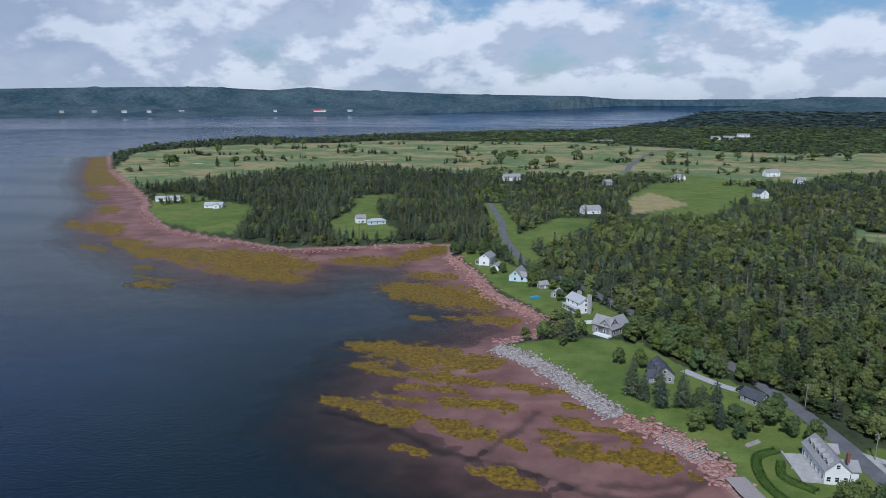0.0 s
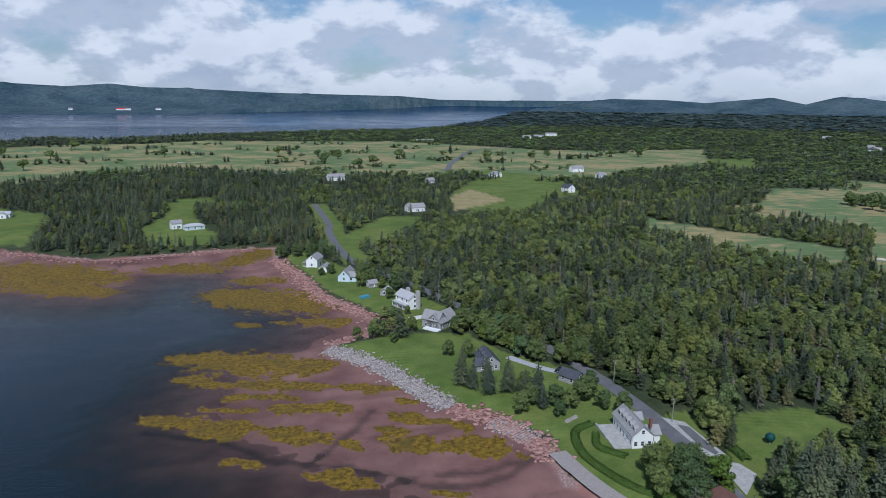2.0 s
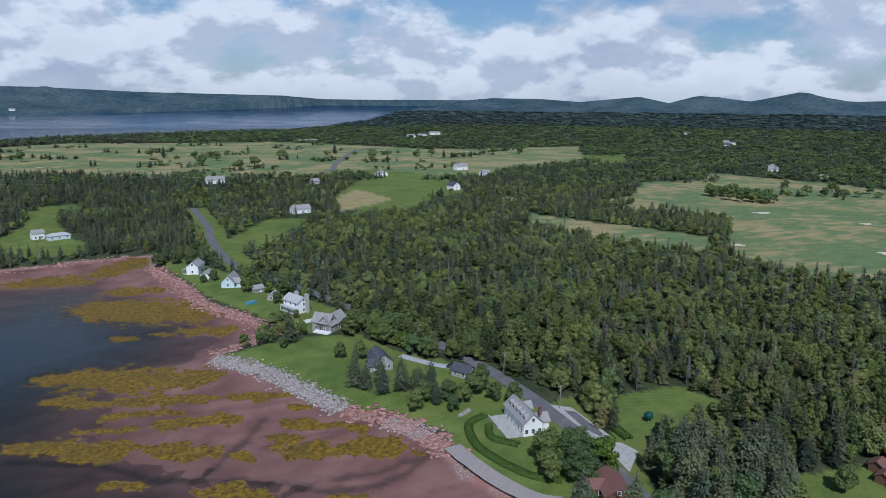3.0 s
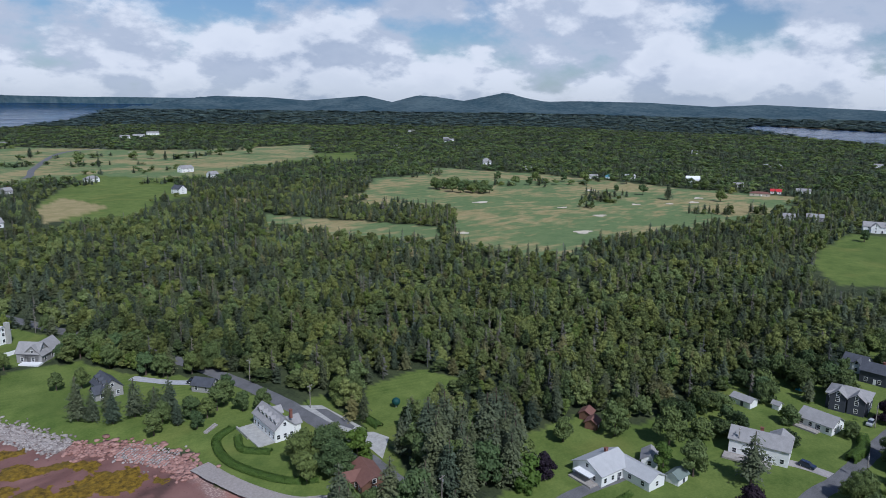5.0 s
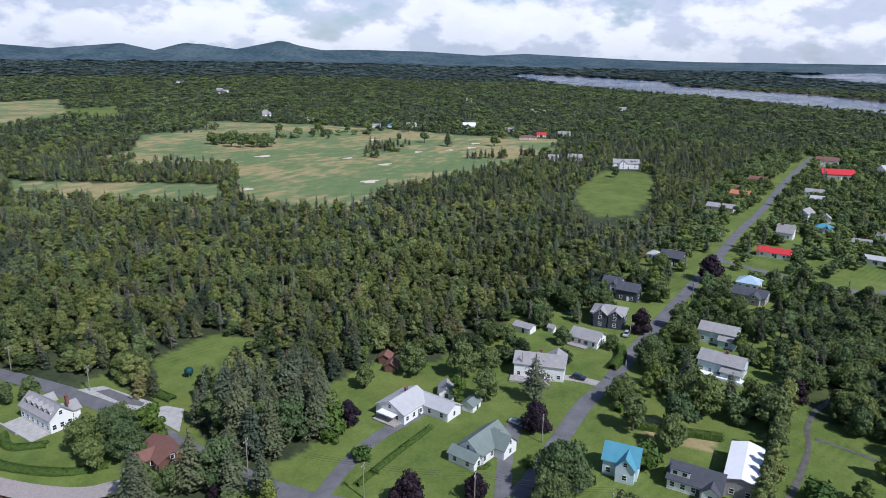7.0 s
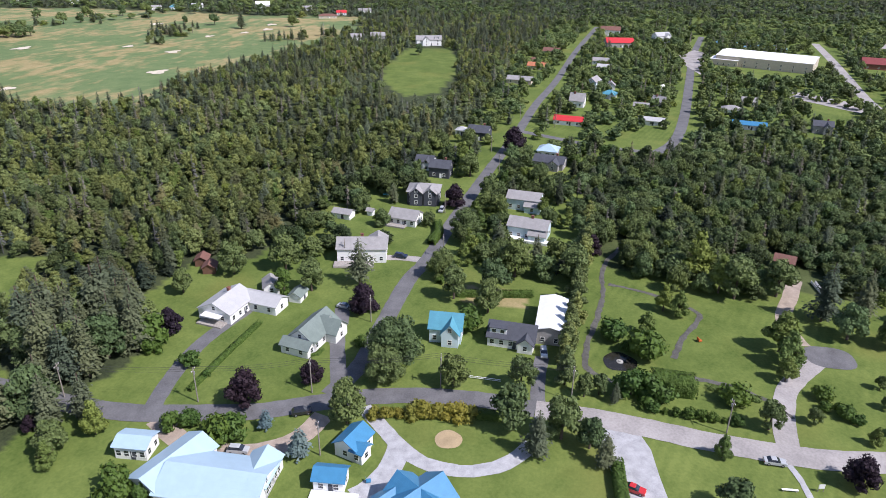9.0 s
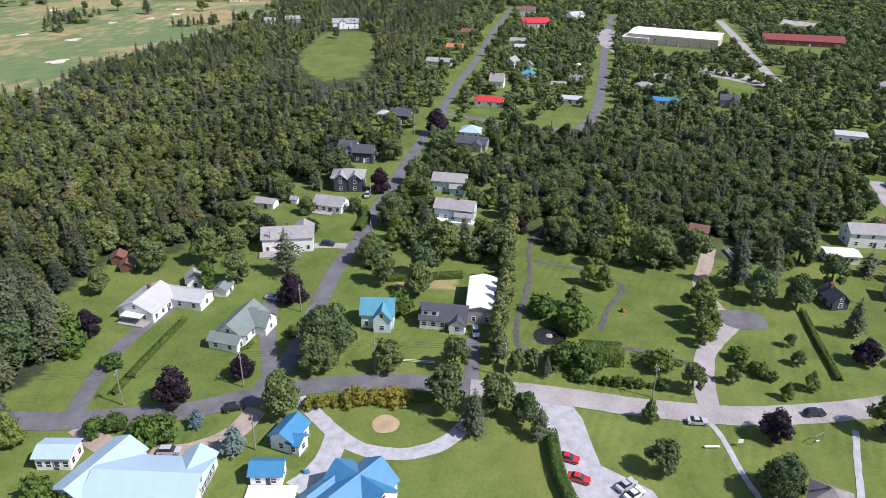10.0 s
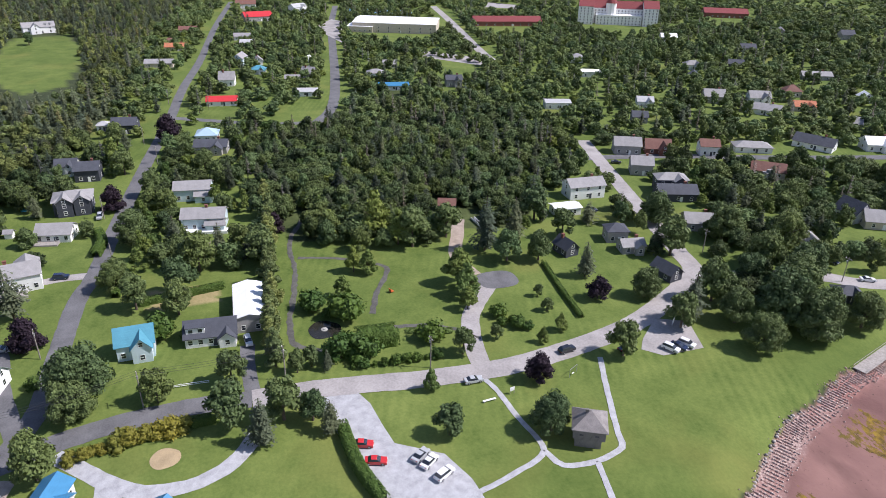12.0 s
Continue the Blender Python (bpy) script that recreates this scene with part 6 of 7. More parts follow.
def tree(kind, x, y, s=1.0, turn=None):
    turn = (x * 37 + y * 11) % 360 if turn is None else turn
    s *= {"fir": 1.0, "purple": 1.12}.get(kind, 1.36)
    w = s * (0.92 + 0.16 * ((x * 7.3 + y * 3.1) % 1))
    m = pose(x, y, level(x, y) - 0.05, 0, 0, turn) @ Matrix.Diagonal((w, w, s, 1))
    variant = (kind, int(abs(x * 13 + y * 7)) % 3)
    if variant in TREE_KINDS:
        copy_thing(TREE_KINDS[variant], m)
        return
    rng = np.random.default_rng(len(TREE_KINDS) + 50)
    name = {"bush": "bush", "goldbush": "bush"}.get(kind, "tree")
    e = new(name)
    mat, lab = KIND_TEXT[kind]
    tagged(e, lab, name, "garden " + ("bushes" if name == "bush" else "trees"))
    if kind == "maple":
        v, f = crown_shape(rng, 3.4, 6.8, 0.8, 3000, 0.44, 24, 0, 0.68, (0.24, 0.40), 0.25)
        tr = trunk_mesh(4.2, 0.26, 5, rng)
    elif kind == "oak":
        v, f = crown_shape(rng, 7.2, 11.5, 1.0, 8000, 0.56, 50, 0, 0.68, (0.18, 0.33), 0.2)
        tr = trunk_mesh(6.5, 0.55, 7, rng)
    elif kind == "field":
        v, f = crown_shape(rng, 4.6, 9.0, 0.8, 500, 0.95, 10, 0, 0.7)
        tr = trunk_mesh(4.2, 0.3, 3, rng)
    elif kind == "lime":
        v, f = crown_shape(rng, 3.0, 6.8, 0.6, 2600, 0.42, 20, 0, 0.66, (0.24, 0.40), 0.5)
        tr = trunk_mesh(4.0, 0.2, 5, rng)
    elif kind == "purple":
        v, f = crown_shape(rng, 3.5, 6.6, 0.3, 2800, 0.42, 22, 0, 0.70, (0.24, 0.40), 0.35)
        tr = trunk_mesh(3.5, 0.22, 5, rng)
    elif kind == "spruce":
        v, f = conifer_shape(rng, 10.5, 2.6, 1700, 17, 0.58)
        tr = trunk_mesh(9.5, 0.2, 0, rng)
    elif kind == "pine":
        v, f = conifer_shape(rng, 12.0, 4.4, 1500, 9, 0.75, 0.12, 0.15, 0.65)
        tr = trunk_mesh(11, 0.25, 0, rng)
    elif kind == "fir":
        v, f = crown_shape(rng, 2.5, 9.6, 0.2, 2600, 0.42, 26, 0, 0.68, (0.30, 0.46), 0.55)
        tr = trunk_mesh(8.5, 0.16, 0, rng)
    elif kind == "blue":
        v, f = conifer_shape(rng, 4.2, 1.5, 700, 9, 0.45)
        tr = trunk_mesh(3.6, 0.1, 0, rng)
    elif kind == "cedar":
        v, f = crown_shape(rng, 1.5, 5.2, 0.1, 1100, 0.34, 12, 0)
        tr = trunk_mesh(3, 0.12, 0, rng)
    else:
        v, f = crown_shape(rng, 1.3, 1.7, 0.0, 700, 0.24, 9, 0)
        tr = trunk_mesh(0.8, 0.06, 3, rng)
    part("trunk", tr, M["bark"], e)
    crown = new("crown", mesh_from("crown", v, f, M[mat], {"tint": np.full(len(v), 0.62)}, True))
    crown.parent = e
    e.matrix_world = m
    TREE_KINDS[variant] = e


PARK_TREES = [("maple", 137, -11, 0.62), ("maple", 138.5, -14.5, 0.55), ("spruce", 136, -18, 0.5), ("purple", 118, -65, 1.0), ("maple", 121, -90, 0.95), ("oak", 101, -60, 0.56), ("maple", 106, -39, 0.74), ("lime", 121.5, -39.5, 0.55), ("maple", 133, -51.5, 0.8), ("lime", 214, -32, 0.85),
              ("lime", 198, -52, 1.35), ("lime", 206, -46, 1.5), ("maple", 195, -56, 1.2), ("lime", 183, -34, 0.9), ("lime", 181, -38, 0.85), ("lime", 169, -28, 0.7), ("maple", 199, -69, 1.15),
              ("maple", 177, -82, 1.05), ("lime", 167, -62, 1.25), ("lime", 160, -62, 1.1), ("lime", 153, -60, 0.75)]
PARK_TREES_2 = [("maple", 175, -92, 0.95), ("spruce", 161, -101, 0.75), ("maple", 154, -82, 0.42), ("maple", 146, -81, 0.4), ("maple", 137, -62, 0.45), ("lime", 132, -73, 0.5), ("purple", 148, -98, 0.85),
                ("oak", 145, -112, 0.7), ("spruce", 186, -78, 1.2), ("spruce", 190, -90, 1.3), ("maple", 204, -104, 1.2), ("lime", 136, -80, 0.55), ("maple", 188, -107, 1.1), ("purple", 218, -14, 0.95)]
SHORE_TREES = [("oak", 113, -126, 0.85), ("oak", 113, -143, 1.0), ("oak", 122, -140, 1.2), ("oak", 126, -128, 0.8), ("oak", 114, -160, 0.85), ("oak", 128, -150, 1.1), ("oak", 140, -165, 1.0), ("oak", 172, -160, 1.0), ("oak", 134, -155, 1.0), ("oak", 118, -150, 0.9),
               ("spruce", 131, -117, 1.0), ("maple", 128, -112, 1.0), ("oak", 150, -158, 1.0), ("oak", 142, -146, 0.85), ("oak", 160, -175, 1.0), ("maple", 166, -135, 1.3), ("oak", 190, -145, 0.9)]
STREET_TREES = [("purple", 119, 66, 1.1), ("purple", 130, 54, 0.85), ("oak", 140, 36, 1.1), ("oak", 134, 37, 0.75), ("maple", 117, 41, 1.05), ("maple", 135, 20, 0.85), ("maple", 137, 4, 0.95), ("maple", 122, 5, 1.1),
                ("spruce", 114.5, -1, 0.8), ("maple", 121, -6, 1.0), ("maple", 119, -12, 0.75), ("spruce", 114, -15, 0.55), ("purple", 144, 99, 0.9), ("maple", 165, 107, 0.75), ("maple", 180, 98, 1.05),
                ("pine", 181, 57, 1.05), ("purple", 165, 51, 1.1), ("oak", 222, 30, 0.85)]
STREET_TREES_2 = [("oak", 191, 33, 0.75), ("maple", 178, 27, 1.0), ("maple", 172, 16, 1.0), ("maple", 183, 16, 1.1), ("spruce", 210, 17, 0.9), ("spruce", 206, 4, 0.7), ("purple", 252, 39, 1.15), ("purple", 331, 22, 1.5),
                  ("oak", 286, 7, 0.75), ("maple", 262, 26, 1.1), ("lime", 303, 43, 1.1), ("maple", 290, 38, 1.0), ("maple", 330, 44, 1.0), ("maple", 174, 70, 1.0), ("cedar", 170, 77, 1.3), ("maple", 186, 83, 1.2)]
NORTH_TREES = [("maple", 36, 285, 0.65), ("maple", 43, 284, 0.7), ("spruce", 54, 279, 0.95), ("maple", 50, 274, 0.5), ("spruce", 66, 224, 1.0), ("spruce", 69, 220, 0.9), ("maple", 69, 254, 0.65), ("maple", 90, 262, 0.9),
               ("spruce", 80, 214, 0.85), ("spruce", 84, 208, 0.9), ("maple", 79, 198, 0.7), ("maple", 101, 240, 0.9), ("maple", 90, 192, 0.6), ("oak", 118, 236, 0.75), ("maple", 107, 194, 0.65), ("oak", 100, 150, 0.85), ("oak", 105.5, 145.5, 0.95), ("oak", 104, 139.5, 0.8), ("oak", 109.5, 148.5, 0.75), ("oak", 134.5, 177, 0.72)]
NORTH_TREES_2 = [("maple", 49, 368, 0.9), ("maple", 8, 453, 0.9), ("oak", 36, 458, 0.7), ("maple", 18, 452, 0.8), ("maple", 61, 287, 0.7), ("maple", 84, 286, 0.9), ("maple", 95, 286, 0.9), ("cedar", 111, 139, 1.0), ("cedar", 113, 138, 1.1),
                 ("maple", 96, 142, 0.8), ("maple", 98, 118, 0.8), ("spruce", 103, 104, 0.9), ("spruce", 107, 98, 1.0), ("pine", 112, 113, 0.8), ("purple", 101, 107, 0.6), ("lime", 103, 93, 0.8), ("maple", 96, 98, 0.8), ("lime", 92, 96, 0.7)]
GOLF_TREES = [("field", 611, 514, 0.8), ("field", 715, 535, 0.9), ("field", 700, 545, 0.9), ("field", 740, 608, 0.9), ("field", 788, 531, 0.9), ("field", 808, 512, 1.0), ("field", 738, 387, 0.9), ("spruce", 720, 347, 1.4), ("field", 751, 301, 0.9), ("maple", 741, 424, 0.8),
              ("field", 762, 560, 0.9), ("field", 640, 545, 0.8), ("field", 830, 460, 0.9), ("field", 850, 430, 0.9), ("field", 845, 360, 0.9), ("maple", 600, 170, 1.0), ("maple", 575, 150, 1.0), ("maple", 605, 128, 0.9)]
GOLF_N_TREES = [(-498, 1387), (-452, 1389), (-344, 1277), (-321, 1226), (-368, 1532), (-328, 1615), (-208, 1368), (-171, 1311), (26, 1333), (47, 1333), (96, 1293), (128, 1242), (211, 1449), (169, 1100), (236, 1222),
                (246, 1230), (95, 1148), (139, 1052), (364, 1346), (-429, 1080), (-440, 1131), (-355, 1083), (-328, 1084), (387, 1180), (391, 1107), (489, 1219), (520, 1220), (530, 1185), (657, 1224), (718, 1227)]
BUSHES = [(134, 98, 1.5), (137, 101, 1.7), (127, 80, 0.8), (148, 47, 1.2), (106, 66, 1.3), (108, 64, 1.2), (108, 78, 1.7), (110, 75, 1.6), (106, 68, 1.0), (87, 72, 1.4), (88, 78, 1.3), (160, -22, 1.0), (165, -19, 1.1), (158, -27, 1.4),
          (140, -22, 1.4), (139, -27, 1.3), (147, -67, 0.7), (144, -69, 0.6), (141, -70, 0.65), (139, -72, 0.5), (143, -66, 0.45), (131, 86, 0.8), (160, 14, 1.1), (162, 20, 1.2), (141, -46, 1.0)]
COVE_TREES = [("spruce", 75, 222, 0.9), ("spruce", 73, 214, 0.85), ("maple", 86, 213, 0.8), ("spruce", 88, 206, 0.9), ("maple", 84, 203, 0.75), ("maple", 92, 200, 0.8), ("maple", 96, 197, 0.7), ("maple", 101, 200, 0.8),
              ("maple", 105, 203, 0.85), ("spruce", 87, 199, 0.7), ("maple", 80, 283, 0.75), ("maple", 86, 281, 0.8), ("maple", 92, 280, 0.85), ("maple", 98, 277, 0.9), ("maple", 104, 272, 0.9), ("maple", 97, 246, 0.85)]
COVE_TREES_2 = [("maple", 56, 372, 0.9), ("lime", 60, 362, 0.7), ("maple", 66, 356, 0.9), ("oak", 52, 384, 0.6), ("maple", 60, 340, 0.6), ("lime", 74, 338, 0.8), ("maple", 36, 400, 0.6), ("maple", 30, 398, 0.45), ("maple", 40, 440, 0.9),
                ("oak", 28, 446, 0.6), ("maple", 64, 312, 0.4), ("maple", 92, 262, 0.8), ("maple", 112, 190, 0.7), ("lime", 119, 243, 0.9), ("maple", 110, 236, 0.8), ("maple", 76, 250, 0.7), ("maple", 110, 210, 0.7)]
for rows in (COVE_TREES, COVE_TREES_2, PARK_TREES, PARK_TREES_2, SHORE_TREES, STREET_TREES, STREET_TREES_2, NORTH_TREES, NORTH_TREES_2, GOLF_TREES):
    for k, x, y, s in rows:
        tree(k, x, y, s)
for i, (x, y) in enumerate(GOLF_N_TREES):
    tree("field" if i % 3 else "spruce", x, y, 1.0 + 0.1 * (i % 5))
for x, y, s in BUSHES:
    tree("bush", x, y, s)
for i, q in enumerate(curve_points([(120.3, 36), (122.6, 27), (124.4, 15)], 2.7)):
    tree("goldbush", q.x, q.y, 1.0 + 0.12 * math.sin(i * 2.3))
for i in range(9):
    tree("bush", 134.6 - 0.12 * i, -24 - 2.6 * i, 0.42 + 0.05 * (i % 3))
for i, q in enumerate(curve_points([(246, -14), (206, -11), (176, -8.5), (150, -6.5), (141, -6.5)], 3.3)):
    tree("fir", q.x, q.y + 0.8 * math.sin(i * 2.1), 0.95 + 0.18 * math.sin(i * 1.7))
tree("blue", 112, 58, 1.0)
tree("blue", 105, 47.5, 1.05)
_r = random.Random(5)
for i in range(16):
    tree("field", 585 + _r.uniform(0, 30), 545 + _r.uniform(-30, 45), _r.uniform(0.7, 1.0))


def hedge(pts, width, high, mat, label, step=0.8):
    """A clipped hedge: leafy sprays over a rounded bank that follows a line."""
    rng = np.random.default_rng(int(abs(pts[0][0] * 10)) + 3)
    v, f = [], []
    line = curve_points(pts, step)
    ring = 7
    for k, q in enumerate(line):
        t = (line[min(k + 1, len(line) - 1)] - line[max(k - 1, 0)]).normalized()
        side = np.array([-t.y, t.x, 0])
        z0 = level(q.x, q.y)
        c = np.array([q.x, q.y, z0])
        grow = 1 + rng.uniform(-0.1, 0.1)
        end = 0.7 if k in (0, len(line) - 1) else 1.0
        for j in range(ring):
            a = math.pi * j / (ring - 1)
            off = width * 0.47 * end * grow * np.sign(math.cos(a)) * abs(math.cos(a)) ** 0.5
            v.append(c + side * off + np.array([0, 0, high * 0.94 * end * grow * math.sin(a) ** 0.6 - 0.05]))
        if k:
            i, h = len(v) - 2 * ring, len(v) - ring
            for j in range(ring - 1):
                f += [(i + j, h + j, h + j + 1), (i + j, h + j + 1, i + j + 1)]
    for q, k in zip(line, range(len(line))):
        t = (line[min(k + 1, len(line) - 1)] - line[max(k - 1, 0)]).normalized()
        side = np.array([-t.y, t.x, 0])
        z0 = level(q.x, q.y)
        for _ in range(int(14 * (width + high))):
            a = rng.uniform(0, math.pi)
            c, s = math.cos(a), math.sin(a)
            off = width / 2 * np.sign(c) * abs(c) ** 0.5
            p = np.array([q.x, q.y, z0 + high * abs(s) ** 0.6]) + side * off + np.array([t.x, t.y, 0]) * rng.uniform(-0.5, 0.5) * step
            d = side * c + np.array([0, 0, s + 0.2]) + rng.normal(size=3) * 0.4
            d /= np.linalg.norm(d)
            u = np.cross(d, rng.normal(size=3))
            u /= np.linalg.norm(u)
            b = np.cross(d, u)
            sz = rng.uniform(0.14, 0.32)
            i = len(v)
            v += [p + u * sz, p - u * sz * 0.6 + b * sz * 0.8, p - u * sz * 0.6 - b * sz * 0.8]
            f.append((i, i + 1, i + 2))
    ob = new("hedge", mesh_from("hedge", v, f, M[mat], {"tint": np.full(len(v), 0.5)}, True))
    return tagged(ob, label, "hedge", "hedges")


hedge([(114.5, -17.5), (108, -17.8), (101, -18.6), (92, -21)], 2.6, 2.4, "hedge", "tall clipped green hedge beside the car park")
hedge([(124.7, 13), (125, 8)], 2.4, 1.9, "hedge", "olive green hedge along the road")
hedge([(153, 77.5), (137, 79.5), (121, 81)], 1.7, 1.1, "hedge", "low clipped hedge beside the driveway")
hedge([(172, -92.5), (158, -90.5), (140, -88.5)], 1.6, 1.3, "hedge", "dark low hedge between gardens")
hedge([(144.5, -27), (144.2, -32), (144, -37)], 6.6, 4.4, "hedge", "massive clipped hedge block in the garden")
hedge([(146.5, -41), (143.5, -52)], 2.2, 0.9, "limeleaf", "bed of light green garden plants")
hedge([(196, 33), (186, 33)], 2.6, 2.2, "hedge", "broad bright green hedge by the street")
hedge([(214, 41), (224, 40), (232, 42)], 3.2, 2.6, "hedge", "broad bright green hedge beside the drive")
hedge([(184, 4), (180, 26)], 2.4, 2.0, "hedge", "dark hedge behind the bungalow garden")
hedge([(98, 185), (90, 180), (87, 165), (92, 148), (99, 141)], 2.8, 1.0, "hedge", "rough green hedge above the sea wall")
hedge([(96, 178), (93, 170), (98, 163)], 2.4, 1.3, "hedge", "clipped curved hedge round the terrace")
hedge([(131, 168), (131.5, 160), (131, 153)], 3.0, 1.6, "hedge", "low shrubs along the forecourt")
hedge([(146, 64.8), (142, 65.2), (141, 57.5), (143.6, 56.2)], 1.2, 0.8, "hedge", "low hedge round the porch")


# ---- cars ----
def car_body(kind):
    """Half-profile of a car, swept over its width with the sides drawn in towards the roof."""
    if kind == "suv":
        low = [(-2.25, 0.35), (-2.3, 0.75), (-2.2, 1.05), (-0.9 - 0.35, 1.12), (2.15, 1.12), (2.28, 0.8), (2.25, 0.35)]
        top = [(-1.25, 1.12), (-0.55, 1.68), (1.7, 1.7), (2.15, 1.12)]
    else:
        low = [(-2.2, 0.3), (-2.28, 0.62), (-2.1, 0.86), (-0.95, 0.96), (1.6, 0.98), (2.2, 0.94), (2.3, 0.62), (2.25, 0.3)]
        top = [(-0.95, 0.96), (-0.25, 1.42), (0.95, 1.44), (1.6, 0.98)]
    return low, top


def swept(profile, w0, w1, z0, z1):
    bm = bmesh.new()
    rows = []
    for s in (-1, 1):
        rows.append([bm.verts.new((x, s * (w0 + (w1 - w0) * (z - z0) / (z1 - z0)), z)) for x, z in profile])
    a, b = rows
    n = len(profile)
    for i in range(n):
        j = (i + 1) % n
        bm.faces.new((a[i], a[j], b[j], b[i]))
    bm.faces.new(a[::-1])
    bm.faces.new(b)
    bmesh.ops.recalc_face_normals(bm, faces=bm.faces)
    return bm


def paint(name, col):
    n = Nodes("car_paint_" + name, 0.25, 0.6)
    n.b.inputs["Coat Weight"].default_value = 0.6
    n.color(n.mix(n.ramp(n.noise(2.0), 0.3, 0.7), tuple(c * 0.88 for c in col), col))
    return n.mat


PAINTS = {"black": paint("black", (0.02, 0.02, 0.025)), "silver": paint("silver", (0.45, 0.46, 0.47)), "white": paint("white", (0.8, 0.8, 0.8)), "red": paint("red", (0.55, 0.03, 0.03)), "navy": paint("navy", (0.02, 0.03, 0.07))}


def car(x, y, yaw, colour, kind="saloon"):
    e = new("car")
    e.matrix_world = pose(x, y, level(x, y) + 0.14, 0, 0, yaw)
    tagged(e, "%s %s parked on %s" % (colour, "estate car" if kind == "suv" else "saloon car", "asphalt"), "car", "parked cars")
    low, top = car_body(kind)
    body = part("body", swept(low, 0.9, 0.86, 0.3, 1.12), PAINTS[colour], e)
    z1 = max(z for _, z in top)
    z0 = top[0][1]
    part("cabin", swept(top, 0.84, 0.64, z0, z1), M["glass"], e, "dark car windows")
    roof = [(top[1][0] + 0.02, z1 - 0.02), (top[2][0], z1), (top[2][0] - 0.02, z1 + 0.05), (top[1][0] + 0.1, z1 + 0.04)]
    part("roof", swept(roof, 0.66, 0.62, z1 - 0.02, z1 + 0.05), PAINTS[colour], e)
    for wx in (-1.4, 1.4):
        for wy in (-0.82, 0.82):
            bm = bmesh.new()
            bmesh.ops.create_cone(bm, cap_ends=True, segments=14, radius1=0.33, radius2=0.33, depth=0.22, matrix=pose(wx, wy, 0.33, 90))
            wheel = part("wheel", bm, M["rubber"], e)
            bm = bmesh.new()
            bmesh.ops.create_cone(bm, cap_ends=True, segments=10, radius1=0.2, radius2=0.2, depth=0.24, matrix=pose(wx, wy, 0.33, 90))
            part("rim", bm, M["metal"], wheel)
    for wy in (-0.62, 0.62):
        part("headlight", box(-2.27, -2.2, wy - 0.18, wy + 0.18, 0.66, 0.8), M["trim"], body)
        part("tail_light", box(2.2, 2.29, wy - 0.16, wy + 0.16, 0.7, 0.84), PAINTS["red"], body)


CARS = [(118, 52, 116, "black", "suv"), (121.6, -50, 90, "silver", "saloon"), (126.5, -77, 100, "black", "suv"), (108, -20.5, 72, "red", "saloon"), (102.5, -22, 72, "red", "saloon"), (103.5, 60.5, 95, "silver", "suv"),
        (202, 49, 85, "navy", "suv"), (153, -0.8, 5, "white", "suv"), (166, 57, 80, "silver", "saloon"), (101.5, -31, 128, "silver", "saloon"), (99.3, -32.2, 128, "white", "saloon"), (95.2, -34, 120, "white", "suv"),
        (119.6, -103, 30, "white", "suv"), (119.8, -105.6, 30, "navy", "saloon"), (120.2, -108.2, 30, "white", "suv")]
CARS_2 = [(134, -184, 65, "white", "saloon"), (147, -183, 20, "navy", "saloon"), (123, -92, 105, "black", "saloon"), (246, 43, 0, "silver", "suv"), (106, 228, 30, "black", "saloon"), (251, -166, 60, "black", "saloon"), (205, -128, 90, "navy", "saloon"),
          (300, 20, 85, "silver", "saloon"), (163, 84, -10, "navy", "suv")]
for row in CARS + CARS_2:
    car(*row)


# ---- poles and wires ----
POLE_TOPS = []


def pole(x, y, h=9.5, arm=True, lamp=False):
    e = new("utility_pole")
    e.matrix_world = pose(x, y, level(x, y), 0, 0, 10)
    tagged(e, "weathered wooden utility pole beside the road", "utility pole", "utility poles")
    bm = bmesh.new()
    bmesh.ops.create_cone(bm, cap_ends=True, segments=8, radius1=0.16, radius2=0.11, depth=h, matrix=Matrix.Translation((0, 0, h / 2)))
    part("post", bm, M["pole"], e)
    if arm:
        part("crossarm", box(-1.1, 1.1, -0.06, 0.06, h - 0.7, h - 0.55), M["pole"], e)
        for u in (-0.9, 0, 0.9):
            part("insulator", box(u - 0.05, u + 0.05, -0.05, 0.05, h - 0.55, h - 0.35), M["trim"], e)
        bm = bmesh.new()
        bmesh.ops.create_cone(bm, cap_ends=True, segments=10, radius1=0.22, radius2=0.22, depth=0.7, matrix=Matrix.Translation((0.32, 0, h - 1.6)))
        part("transformer", bm, M["metal"], e)
    POLE_TOPS.append((x, y, level(x, y) + h - 0.4))


def cable(a, b, sag=0.9, name="overhead_cable"):
    v, f = [], []
    a, b = Vector(a), Vector(b)
    t = (b - a).normalized()
    side = Vector((-t.y, t.x, 0)) * 0.025
    n = 14
    for k in range(n + 1):
        s = k / n
        p = a.lerp(b, s) - Vector((0, 0, 4 * sag * s * (1 - s)))
        for o in (side, Vector((0, 0, 0.04)), -side):
            v.append(p + o)
        if k:
            i = 3 * (k - 1)
            f += [(i + j, i + (j + 1) % 3, i + 3 + (j + 1) % 3, i + 3 + j) for j in range(3)]
    ob = new(name, mesh_from(name, v, f, M["wire"]))
    tagged(ob, "thin black overhead cable between poles", "cable", "overhead cables")


